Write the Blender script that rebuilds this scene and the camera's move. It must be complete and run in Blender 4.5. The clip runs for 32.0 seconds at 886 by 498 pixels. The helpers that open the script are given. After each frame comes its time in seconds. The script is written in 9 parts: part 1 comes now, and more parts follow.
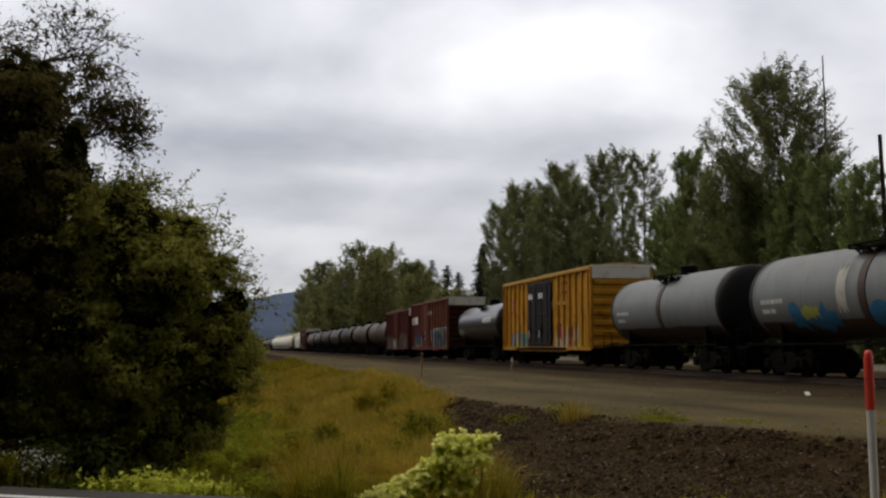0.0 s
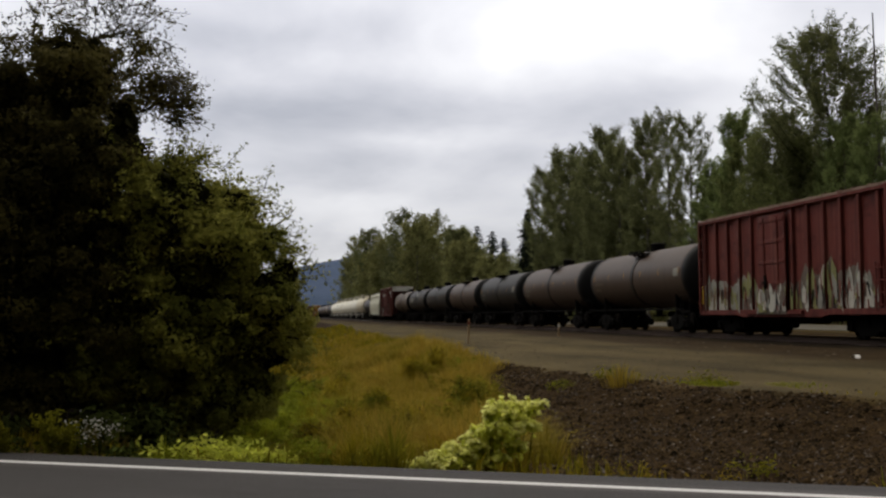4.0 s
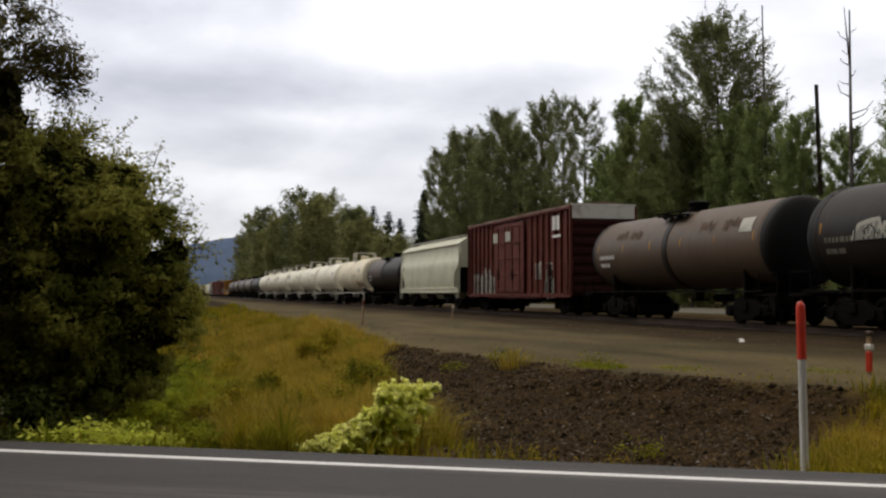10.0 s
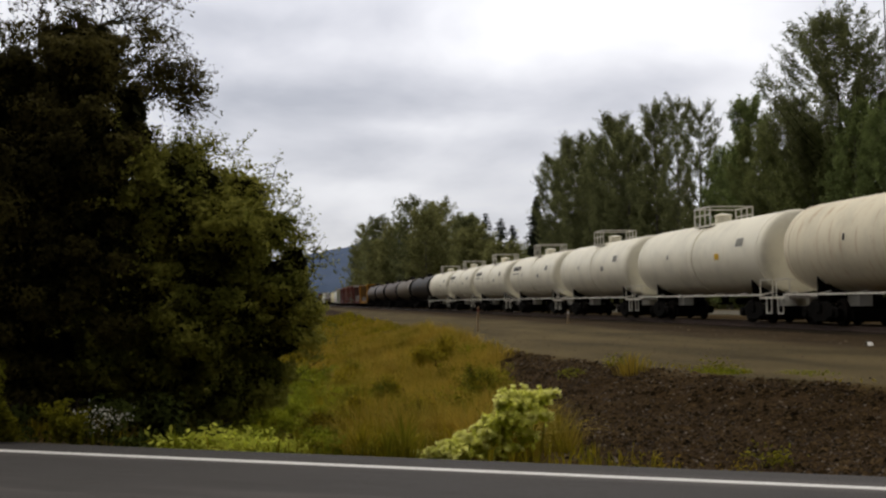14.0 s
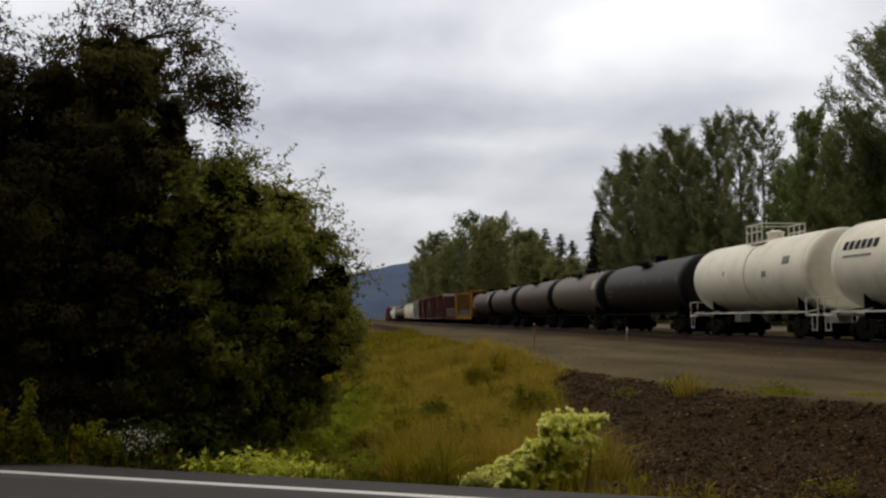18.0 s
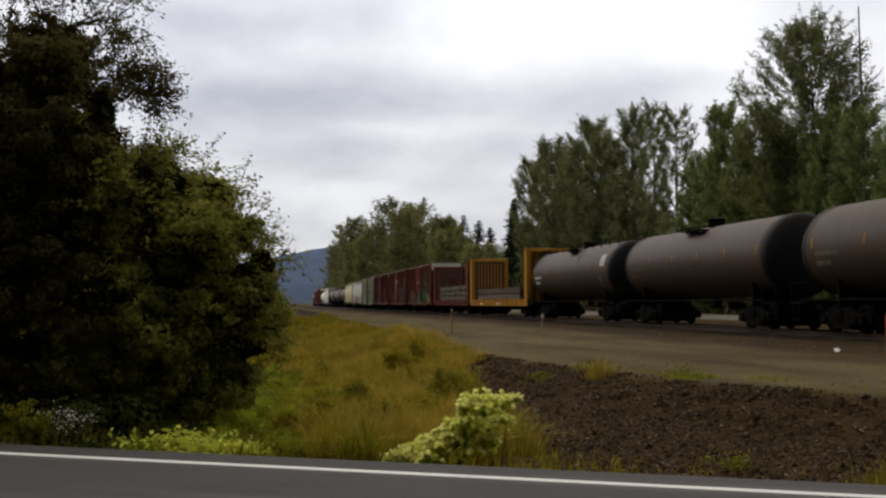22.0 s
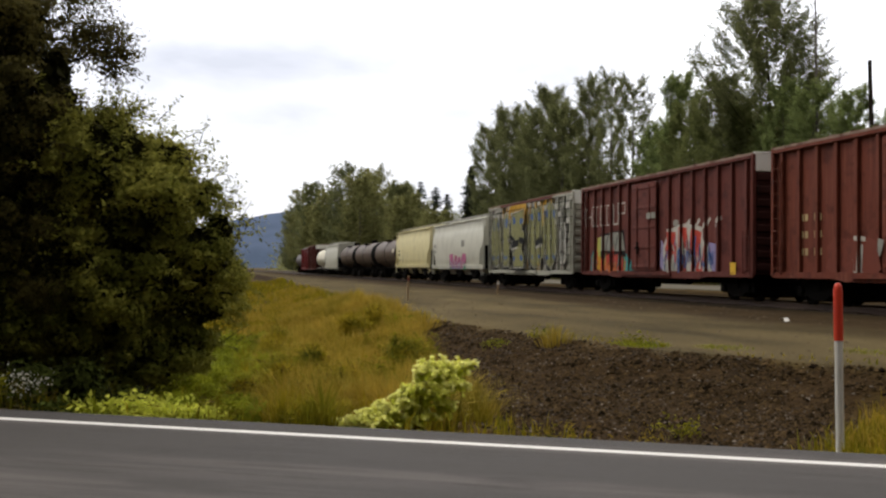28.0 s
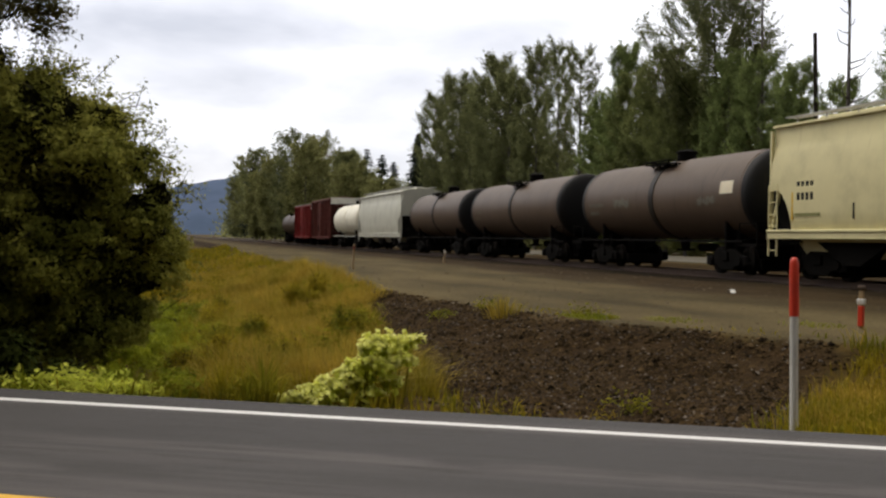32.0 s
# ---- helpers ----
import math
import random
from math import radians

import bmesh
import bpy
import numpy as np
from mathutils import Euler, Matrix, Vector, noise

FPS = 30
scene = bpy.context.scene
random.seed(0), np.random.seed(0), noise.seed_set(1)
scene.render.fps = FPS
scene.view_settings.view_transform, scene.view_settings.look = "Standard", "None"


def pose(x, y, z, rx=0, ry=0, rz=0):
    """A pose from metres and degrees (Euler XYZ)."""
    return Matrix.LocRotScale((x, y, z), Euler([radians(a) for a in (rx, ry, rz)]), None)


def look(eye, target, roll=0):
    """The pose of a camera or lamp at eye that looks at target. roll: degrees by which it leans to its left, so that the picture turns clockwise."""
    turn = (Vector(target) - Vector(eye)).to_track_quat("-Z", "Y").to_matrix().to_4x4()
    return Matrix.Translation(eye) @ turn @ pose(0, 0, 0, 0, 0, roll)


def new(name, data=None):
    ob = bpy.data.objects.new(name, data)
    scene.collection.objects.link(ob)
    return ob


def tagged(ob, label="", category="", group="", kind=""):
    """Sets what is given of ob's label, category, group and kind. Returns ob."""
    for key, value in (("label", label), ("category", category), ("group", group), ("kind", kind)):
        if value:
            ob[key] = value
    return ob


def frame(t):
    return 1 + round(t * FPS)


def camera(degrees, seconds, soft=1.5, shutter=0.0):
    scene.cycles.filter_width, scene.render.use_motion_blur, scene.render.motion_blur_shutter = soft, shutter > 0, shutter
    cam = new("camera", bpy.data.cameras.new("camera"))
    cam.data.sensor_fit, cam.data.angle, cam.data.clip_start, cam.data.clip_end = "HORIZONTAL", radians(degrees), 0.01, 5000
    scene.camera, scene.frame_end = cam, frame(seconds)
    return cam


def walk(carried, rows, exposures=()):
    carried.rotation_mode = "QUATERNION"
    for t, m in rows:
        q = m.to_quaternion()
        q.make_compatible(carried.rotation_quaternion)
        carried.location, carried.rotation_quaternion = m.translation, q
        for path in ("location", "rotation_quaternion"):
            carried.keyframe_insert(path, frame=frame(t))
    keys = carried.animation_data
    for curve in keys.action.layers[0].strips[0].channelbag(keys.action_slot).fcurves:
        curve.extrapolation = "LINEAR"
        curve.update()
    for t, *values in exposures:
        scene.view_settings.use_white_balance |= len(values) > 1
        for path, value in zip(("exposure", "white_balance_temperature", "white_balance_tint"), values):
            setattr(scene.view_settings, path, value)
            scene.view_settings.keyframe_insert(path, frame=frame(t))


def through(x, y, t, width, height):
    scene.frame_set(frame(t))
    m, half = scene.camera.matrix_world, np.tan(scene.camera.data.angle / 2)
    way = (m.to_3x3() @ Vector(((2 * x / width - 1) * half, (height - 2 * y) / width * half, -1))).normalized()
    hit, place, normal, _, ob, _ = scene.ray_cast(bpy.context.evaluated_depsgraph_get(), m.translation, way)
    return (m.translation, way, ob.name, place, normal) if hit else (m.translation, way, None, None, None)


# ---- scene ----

# ---- camera ----
def aim(x, y, z, yaw, pitch, roll):
    """A camera pose from a place and degrees to the left of the track, up, and clockwise."""
    return pose(x, y, z, 0, 0, yaw) @ pose(0, 0, 0, 90 + pitch, 0, 0) @ pose(0, 0, 0, 0, 0, roll)


cam = camera(43.203, 32.0, soft=2.4)
PATH = [
    (0, -0.040, -0.011, 1.355, -11.206, 5.043, -0.016),
    (0.5, -0.057, -0.070, 1.383, -10.983, 4.563, 0.185),
    (1, -0.059, -0.077, 1.386, -10.710, 4.096, 0.076),
    (1.5, -0.065, -0.084, 1.379, -10.408, 3.711, -0.135),
    (2, -0.074, -0.099, 1.379, -10.119, 3.453, -0.213),
    (2.5, -0.093, -0.168, 1.370, -9.855, 3.331, -0.398),
    (3, -0.106, -0.223, 1.372, -9.585, 3.247, -0.479),
    (3.5, -0.105, -0.193, 1.376, -9.228, 3.272, -0.555),
    (4, -0.083, -0.117, 1.381, -8.886, 3.319, -0.646),
    (4.5, -0.076, -0.076, 1.383, -8.716, 3.333, -0.722),
    (6.5, -0.087, -0.118, 1.376, -8.514, 3.166, -1.114),
    (7, -0.090, -0.117, 1.377, -8.453, 3.036, -1.205),
    (7.5, -0.073, -0.071, 1.377, -8.324, 2.879, -1.244),
    (8, -0.066, -0.048, 1.385, -8.250, 2.718, -1.149),
    (8.5, -0.060, -0.036, 1.393, -8.525, 2.559, -1.004),
    (9, -0.060, -0.051, 1.378, -9.744, 2.453, -0.714),
    (9.5, -0.052, -0.004, 1.394, -11.784, 2.319, -0.226),
    (10, -0.053, -0.036, 1.403, -14.215, 2.275, -0.015),
    (10.5, -0.059, -0.103, 1.393, -16.631, 2.296, 0.080),
    (11, -0.033, -0.027, 1.407, -17.723, 2.265, 0.064),
    (11.5, -0.033, -0.111, 1.414, -15.916, 2.184, -0.130),
    (12, -0.045, -0.041, 1.393, -11.711, 2.271, -0.138),
    (12.5, -0.058, -0.002, 1.375, -9.099, 2.443, -0.284),
    (13, -0.064, -0.037, 1.366, -8.594, 2.543, -0.467),
    (13.5, -0.078, -0.007, 1.385, -8.541, 2.582, -0.560),
    (14, -0.088, 0.003, 1.393, -8.444, 2.670, -0.733),
    (14.5, -0.091, -0.039, 1.394, -8.283, 2.612, -0.880),
    (16.5, 0.071, 0.279, 1.411, -6.045, 2.163, -1.518),
    (17, 0.111, 0.369, 1.410, -5.415, 2.484, -1.736),
    (17.5, 0.155, 0.432, 1.426, -5.215, 3.116, -1.301),
    (18, 0.157, 0.436, 1.425, -5.370, 3.502, -0.670),
    (18.5, 0.149, 0.436, 1.418, -5.817, 2.773, -0.969),
    (19, 0.140, 0.360, 1.414, -6.298, 2.235, -1.119),
    (19.5, 0.170, 0.321, 1.441, -6.706, 2.224, -0.870),
    (20, 0.147, 0.242, 1.438, -7.471, 2.498, -0.619),
    (20.5, 0.099, 0.098, 1.431, -8.382, 2.815, -0.281),
    (21, 0.064, -0.027, 1.422, -9.073, 2.946, -0.202),
    (21.5, 0.041, -0.110, 1.411, -9.384, 2.942, -0.260),
    (22, 0.034, -0.103, 1.421, -9.563, 2.741, -0.234),
    (22.5, 0.036, -0.084, 1.423, -9.763, 2.412, -0.069),
    (23, 0.023, -0.094, 1.434, -10.859, 1.932, 0.461),
    (23.5, 0.027, -0.034, 1.435, -13.230, 1.366, 1.409),
    (24, 0.035, -0.045, 1.443, -16.733, 0.553, 1.887),
    (24.5, 0.052, -0.127, 1.409, -20.342, -0.263, 2.447),
    (25.5, 0.055, -0.075, 1.420, -22.800, -0.850, 2.350),
    (26.5, 0.060, -0.082, 1.428, -17.588, 0.043, 1.488),
    (27, 0.015, -0.138, 1.417, -13.365, 0.845, 0.923),
    (27.5, 0.019, -0.182, 1.416, -11.602, 0.971, 0.685),
    (28, 0.006, -0.171, 1.429, -11.793, 1.028, 0.390),
    (28.5, -0.001, -0.164, 1.418, -12.042, 1.047, 0.482),
    (29, 0.010, -0.147, 1.416, -12.280, 1.038, 0.402),
    (29.5, -0.000, -0.138, 1.423, -12.667, 0.898, 0.242),
    (30, 0.019, -0.126, 1.424, -12.970, 0.739, 0.144),
    (30.5, 0.011, -0.115, 1.438, -13.369, 0.479, 0.229),
    (31, 0.048, -0.006, 1.428, -13.680, 0.226, 0.431),
    (31.5, 0.056, 0.094, 1.441, -14.120, -0.158, 0.660),
    (32, 0.076, 0.206, 1.457, -14.576, -0.579, 0.805),
    ]
EXPOSURE = [(0, -0.55), (4, -0.45), (9, -0.4), (10.5, -0.12), (12, -0.12), (12.5, -0.28), (13, -0.4), (14, -0.4), (16.5, -0.2), (17, -0.15), (17.5, -0.25), (18, -0.55), (18.5, -0.25), (19, 0.1), (20, 0.1), (20.5, -0.1), (21, -0.42), (22, -0.35), (24.5, 0.2), (26.5, 0.55), (27, 0.4), (28, 0.25), (30.5, 0.2), (32, 0.08)]
walk(cam, [(t, aim(*row)) for t, *row in PATH], EXPOSURE)

# ---- sky and light ----
SUN_ELEVATION, SUN_TURN = radians(58), radians(-49)
world = bpy.data.worlds.new("sky")
scene.world = world
world.use_nodes = True
wn, wl = world.node_tree.nodes, world.node_tree.links
wn.clear()


def wnode(kind, **values):
    n = wn.new(kind)
    for key, value in values.items():
        n.inputs[key].default_value = value
    return n


w_out, w_back = wn.new("ShaderNodeOutputWorld"), wn.new("ShaderNodeBackground")
w_sky = wn.new("ShaderNodeTexSky")
w_sky.sky_type, w_sky.sun_disc = "NISHITA", False
w_sky.sun_elevation, w_sky.sun_rotation = SUN_ELEVATION, SUN_TURN
w_dim = wn.new("ShaderNodeVectorMath")
w_dim.operation = "SCALE"
w_dim.inputs["Scale"].default_value = 0.10
wl.new(w_sky.outputs[0], w_dim.inputs[0])
w_co = wn.new("ShaderNodeTexCoord")
w_sep = wn.new("ShaderNodeSeparateXYZ")
wl.new(w_co.outputs["Generated"], w_sep.inputs[0])
# clouds lie on a flat sheet high above
w_up = wn.new("ShaderNodeMath")
w_up.operation = "MAXIMUM"
w_up.inputs[1].default_value = 0.0
wl.new(w_sep.outputs["Z"], w_up.inputs[0])
w_add = wn.new("ShaderNodeMath")
w_add.operation = "ADD"
w_add.inputs[1].default_value = 0.34
wl.new(w_up.outputs[0], w_add.inputs[0])
w_div = wn.new("ShaderNodeVectorMath")
w_div.operation = "DIVIDE"
w_comb = wn.new("ShaderNodeCombineXYZ")
for axis in "XYZ":
    wl.new(w_add.outputs[0], w_comb.inputs[axis])
wl.new(w_co.outputs["Generated"], w_div.inputs[0])
wl.new(w_comb.outputs[0], w_div.inputs[1])


def cloud_noise(scale, detail, rough, shift):
    m = wn.new("ShaderNodeMapping")
    m.inputs["Scale"].default_value = (1.0, 1.0, 1.2)
    m.inputs["Location"].default_value = shift
    wl.new(w_div.outputs[0], m.inputs[0])
    n = wnode("ShaderNodeTexNoise", Scale=scale, Detail=detail, Roughness=rough, Distortion=0.25)
    wl.new(m.outputs[0], n.inputs["Vector"])
    return n


# bearing, height, width, depth in degrees, and how much brighter or grayer
CLOUD_BANKS = [(15, 15.5, 10, 3.0, 0.16), (1, 14.6, 6, 0.9, -0.07), (4, 11.0, 11, 1.3, -0.09), (20, 10.5, 9, 1.0, -0.05), (6, 8.7, 4, 0.7, 0.09), (14, 8.0, 6, 0.6, -0.03), (3, 5.3, 6, 0.9, 0.08), (30, 16, 7, 2.5, -0.04), (30, 9, 8, 3, 0.08), (-6, 8, 5, 4, 0.06)]
w_big, w_fine = cloud_noise(0.85, 4.0, 0.48, (3.1, 0.4, 0.0)), cloud_noise(3.0, 5.0, 0.52, (1.7, 5.2, 0.0))
w_mix = wn.new("ShaderNodeMix")
w_mix.inputs["Factor"].default_value = 0.42
wl.new(w_big.outputs["Fac"], w_mix.inputs["A"])
wl.new(w_fine.outputs["Fac"], w_mix.inputs["B"])
w_ramp = wn.new("ShaderNodeValToRGB")
el = w_ramp.color_ramp.elements
el[0].position, el[0].color = 0.31, (0.60, 0.612, 0.68, 1)
el[1].position, el[1].color = 0.61, (1.26, 1.25, 1.28, 1)
mid = el.new(0.44)
mid.color = (0.87, 0.87, 0.93, 1)


def math_node(op, a, b=None, c=None):
    n = wn.new("ShaderNodeMath")
    n.operation = op
    for i, v in enumerate((a, b, c)):
        if v is None:
            continue
        if isinstance(v, (int, float)):
            n.inputs[i].default_value = v
        else:
            wl.new(v, n.inputs[i])
    return n.outputs[0]


# brighter and grayer cloud banks, by degrees of bearing and height, with ragged edges
w_bearing = math_node("MULTIPLY", math_node("ARCTAN2", w_sep.outputs["X"], w_sep.outputs["Y"]), 57.3)
w_height = math_node("MULTIPLY", math_node("ARCSINE", w_sep.outputs["Z"]), 57.3)
w_rag = cloud_noise(1.9, 4.0, 0.55, (7.3, 2.2, 0.0))
w_drift = math_node("MULTIPLY_ADD", w_rag.outputs["Fac"], 5.0, -2.5)
w_bearing = math_node("MULTIPLY_ADD", w_drift, 2.2, w_bearing)
w_height = math_node("MULTIPLY_ADD", w_drift, 0.8, w_height)
w_sum = w_mix.outputs["Result"]
for bearing, high, wide, tall, amount in CLOUD_BANKS:
    p = math_node("MULTIPLY", math_node("SUBTRACT", w_bearing, bearing), 1.0 / wide)
    q = math_node("MULTIPLY", math_node("SUBTRACT", w_height, high), 1.0 / tall)
    r2 = math_node("ADD", math_node("MULTIPLY", p, p), math_node("MULTIPLY", q, q))
    w_sum = math_node("MULTIPLY_ADD", math_node("EXPONENT", math_node("MULTIPLY", r2, -1.0)), amount, w_sum)
wl.new(w_sum, w_ramp.inputs[0])
# the cloud sheet brightens towards the zenith
w_high = wnode("ShaderNodeMapRange")
w_high.inputs["From Min"].default_value, w_high.inputs["From Max"].default_value = 0.0, 0.30
w_high.inputs["To Min"].default_value, w_high.inputs["To Max"].default_value = 0.86, 1.32
wl.new(w_sep.outputs["Z"], w_high.inputs["Value"])
w_lit = wn.new("ShaderNodeVectorMath")
w_lit.operation = "SCALE"
wl.new(w_ramp.outputs[0], w_lit.inputs[0])
# and is thicker and grayer overhead
w_thick = wnode("ShaderNodeMapRange")
w_thick.inputs["From Min"].default_value, w_thick.inputs["From Max"].default_value = 0.35, 0.95
w_thick.inputs["To Min"].default_value, w_thick.inputs["To Max"].default_value = 1.0, 0.80
wl.new(w_sep.outputs["Z"], w_thick.inputs["Value"])
w_both = wn.new("ShaderNodeMath")
w_both.operation = "MULTIPLY"
wl.new(w_high.outputs["Result"], w_both.inputs[0])
wl.new(w_thick.outputs["Result"], w_both.inputs[1])
# brighter on the sun's side than behind the eye
w_side = wnode("ShaderNodeMapRange")
w_side.inputs["From Min"].default_value, w_side.inputs["From Max"].default_value = -0.9, 0.6
w_side.inputs["To Min"].default_value, w_side.inputs["To Max"].default_value = 0.15, 1.0
wl.new(w_sep.outputs["Y"], w_side.inputs["Value"])
w_all = wn.new("ShaderNodeMath")
w_all.operation = "MULTIPLY"
wl.new(w_both.outputs[0], w_all.inputs[0])
wl.new(w_side.outputs["Result"], w_all.inputs[1])
wl.new(w_all.outputs[0], w_lit.inputs["Scale"])
# its thick part overhead is a warmer gray
w_tint = wn.new("ShaderNodeMix")
w_tint.data_type = "RGBA"
w_tint.inputs["A"].default_value, w_tint.inputs["B"].default_value = (1, 1, 1, 1), (1.10, 1.0, 0.84, 1)
w_warm = wnode("ShaderNodeMapRange")
w_warm.inputs["From Min"].default_value, w_warm.inputs["From Max"].default_value = 0.3, 0.6
wl.new(w_sep.outputs["Z"], w_warm.inputs["Value"])
wl.new(w_warm.outputs["Result"], w_tint.inputs["Factor"])
w_shade = wn.new("ShaderNodeVectorMath")
w_shade.operation = "MULTIPLY"
wl.new(w_lit.outputs[0], w_shade.inputs[0])
wl.new(w_tint.outputs["Result"], w_shade.inputs[1])
w_over = wn.new("ShaderNodeMix")
w_over.data_type = "RGBA"
w_over.inputs["Factor"].default_value = 0.88
wl.new(w_dim.outputs[0], w_over.inputs["A"])
wl.new(w_shade.outputs[0], w_over.inputs["B"])
wl.new(w_over.outputs["Result"], w_back.inputs["Color"])
w_back.inputs["Strength"].default_value = 1.05
wl.new(w_back.outputs[0], w_out.inputs[0])

sun = new("sun", bpy.data.lights.new("sun", "SUN"))
sun.data.energy, sun.data.angle, sun.data.color = 1.25, radians(25), (1.0, 0.96, 0.88)
sun.matrix_world = look((-25, 50, 75), (10, 20, 0))

# ---- mesh tools ----
rng = np.random.default_rng(7)


class Shape:
    """Vertices and faces gathered for one mesh."""

    def __init__(self):
        self.v, self.f = [], []

    def box(self, x0, x1, y0, y1, z0, z1):
        k = len(self.v)
        self.v += [(x, y, z) for z in (z0, z1) for x, y in ((x0, y0), (x1, y0), (x1, y1), (x0, y1))]
        self.f += [tuple(k + i for i in q) for q in ((3, 2, 1, 0), (4, 5, 6, 7), (0, 1, 5, 4), (1, 2, 6, 5), (2, 3, 7, 6), (3, 0, 4, 7))]
        return self

    def beam(self, a, b, w, h=None, up=(0, 0, 1)):
        """A bar of square section from a to b."""
        h = h or w
        a, b = Vector(a), Vector(b)
        d = (b - a).normalized()
        s = d.cross(Vector(up))
        s = (s if s.length > 1e-4 else d.cross(Vector((1, 0, 0)))).normalized()
        u = s.cross(d)
        k = len(self.v)
        for p in (a, b):
            self.v += [tuple(p + s * sx * w / 2 + u * sz * h / 2) for sx, sz in ((-1, -1), (1, -1), (1, 1), (-1, 1))]
        self.f += [tuple(k + i for i in q) for q in ((0, 1, 2, 3), (7, 6, 5, 4), (0, 4, 5, 1), (1, 5, 6, 2), (2, 6, 7, 3), (3, 7, 4, 0))]
        return self

    def tube(self, a, b, r0, r1=None, n=8):
        r1 = r0 if r1 is None else r1
        a, b = Vector(a), Vector(b)
        d = (b - a).normalized()
        s = d.orthogonal().normalized()
        u = d.cross(s)
        k = len(self.v)
        for p, r in ((a, r0), (b, r1)):
            self.v += [tuple(p + (s * math.cos(i * math.tau / n) + u * math.sin(i * math.tau / n)) * r) for i in range(n)]
        self.f += [(k + i, k + (i + 1) % n, k + n + (i + 1) % n, k + n + i) for i in range(n)]
        self.f += [tuple(k + i for i in reversed(range(n))), tuple(k + n + i for i in range(n))]
        return self

    def lathe(self, profile, n=28, x=0.0, z=0.0, axis="y"):
        """Turns rows of (along, radius) round the y axis, or the x or z axis."""
        k = len(self.v)
        for y, r in profile:
            for i in range(n):
                c, s = r * math.cos(i * math.tau / n), r * math.sin(i * math.tau / n)
                self.v.append({"y": (x + c, y, z + s), "z": (x + c, z + s, y), "x": (y, x + c, z + s)}[axis])
        for j in range(len(profile) - 1):
            a, b = k + j * n, k + (j + 1) * n
            self.f += [(a + i, a + (i + 1) % n, b + (i + 1) % n, b + i) for i in range(n)]
        self.f += [tuple(k + i for i in range(n)), tuple(k + (len(profile) - 1) * n + i for i in reversed(range(n)))]
        return self

    def prism(self, outline, x0, x1):
        """An outline of (y, z) carried from x0 to x1."""
        k, n = len(self.v), len(outline)
        self.v += [(x, y, z) for x in (x0, x1) for y, z in outline]
        self.f += [(k + i, k + (i + 1) % n, k + n + (i + 1) % n, k + n + i) for i in range(n)]
        self.f += [tuple(k + i for i in reversed(range(n))), tuple(k + n + i for i in range(n))]
        return self

    def mesh(self, name, smooth=0.0, bevel=0.0):
        bm = bmesh.new()
        vs = [bm.verts.new(p) for p in self.v]
        for f in self.f:
            try:
                bm.faces.new([vs[i] for i in f])
            except ValueError:
                pass
        bmesh.ops.recalc_face_normals(bm, faces=bm.faces)
        if bevel:
            sharp = [e for e in bm.edges if len(e.link_faces) == 2 and e.calc_face_angle(0) > 0.6]
            bmesh.ops.bevel(bm, geom=sharp, offset=bevel, segments=1, affect="EDGES", clamp_overlap=True)
        me = bpy.data.meshes.new(name)
        bm.to_mesh(me)
        bm.free()
        if smooth:
            me.polygons.foreach_set("use_smooth", [True] * len(me.polygons))
            me.set_sharp_from_angle(angle=radians(smooth))
        return me


CACHE = {}


def kept(key, make):
    """The mesh under this key, made once."""
    if key not in CACHE:
        CACHE[key] = make()
    return CACHE[key]


def painted(me, material):
    """The mesh in this material: itself, or a copy that is made once."""
    if not me.materials:
        me.materials.append(material)
        return me
    if me.materials[0] == material:
        return me
    key = (me.name, material.name)
    if key not in CACHE:
        twin = me.copy()
        twin.materials.clear()
        twin.materials.append(material)
        CACHE[key] = twin
    return CACHE[key]


def part(name, me, material, parent, label="", at=None):
    ob = new(name, painted(me, material))
    ob.parent = parent
    if at is not None:
        ob.matrix_basis = at
    if label:
        ob["label"] = label
    return ob


def thing(name, label, category, group="", kind="", at=None):
    """An Empty at the base of a thing, which holds its parts."""
    ob = new(name)
    ob.empty_display_size = 0.3
    if at is not None:
        ob.matrix_basis = at
    return tagged(ob, label, category, group, kind)


def quads_mesh(name, corners, material):
    """A mesh of loose quads from an array of shape (n, 4, 3)."""
    n = len(corners)
    me = bpy.data.meshes.new(name)
    me.vertices.add(4 * n)
    me.vertices.foreach_set("co", corners.reshape(-1))
    me.loops.add(4 * n)
    me.loops.foreach_set("vertex_index", np.arange(4 * n))
    me.polygons.add(n)
    me.polygons.foreach_set("loop_start", np.arange(0, 4 * n, 4))
    me.update()
    me.materials.append(material)
    return me


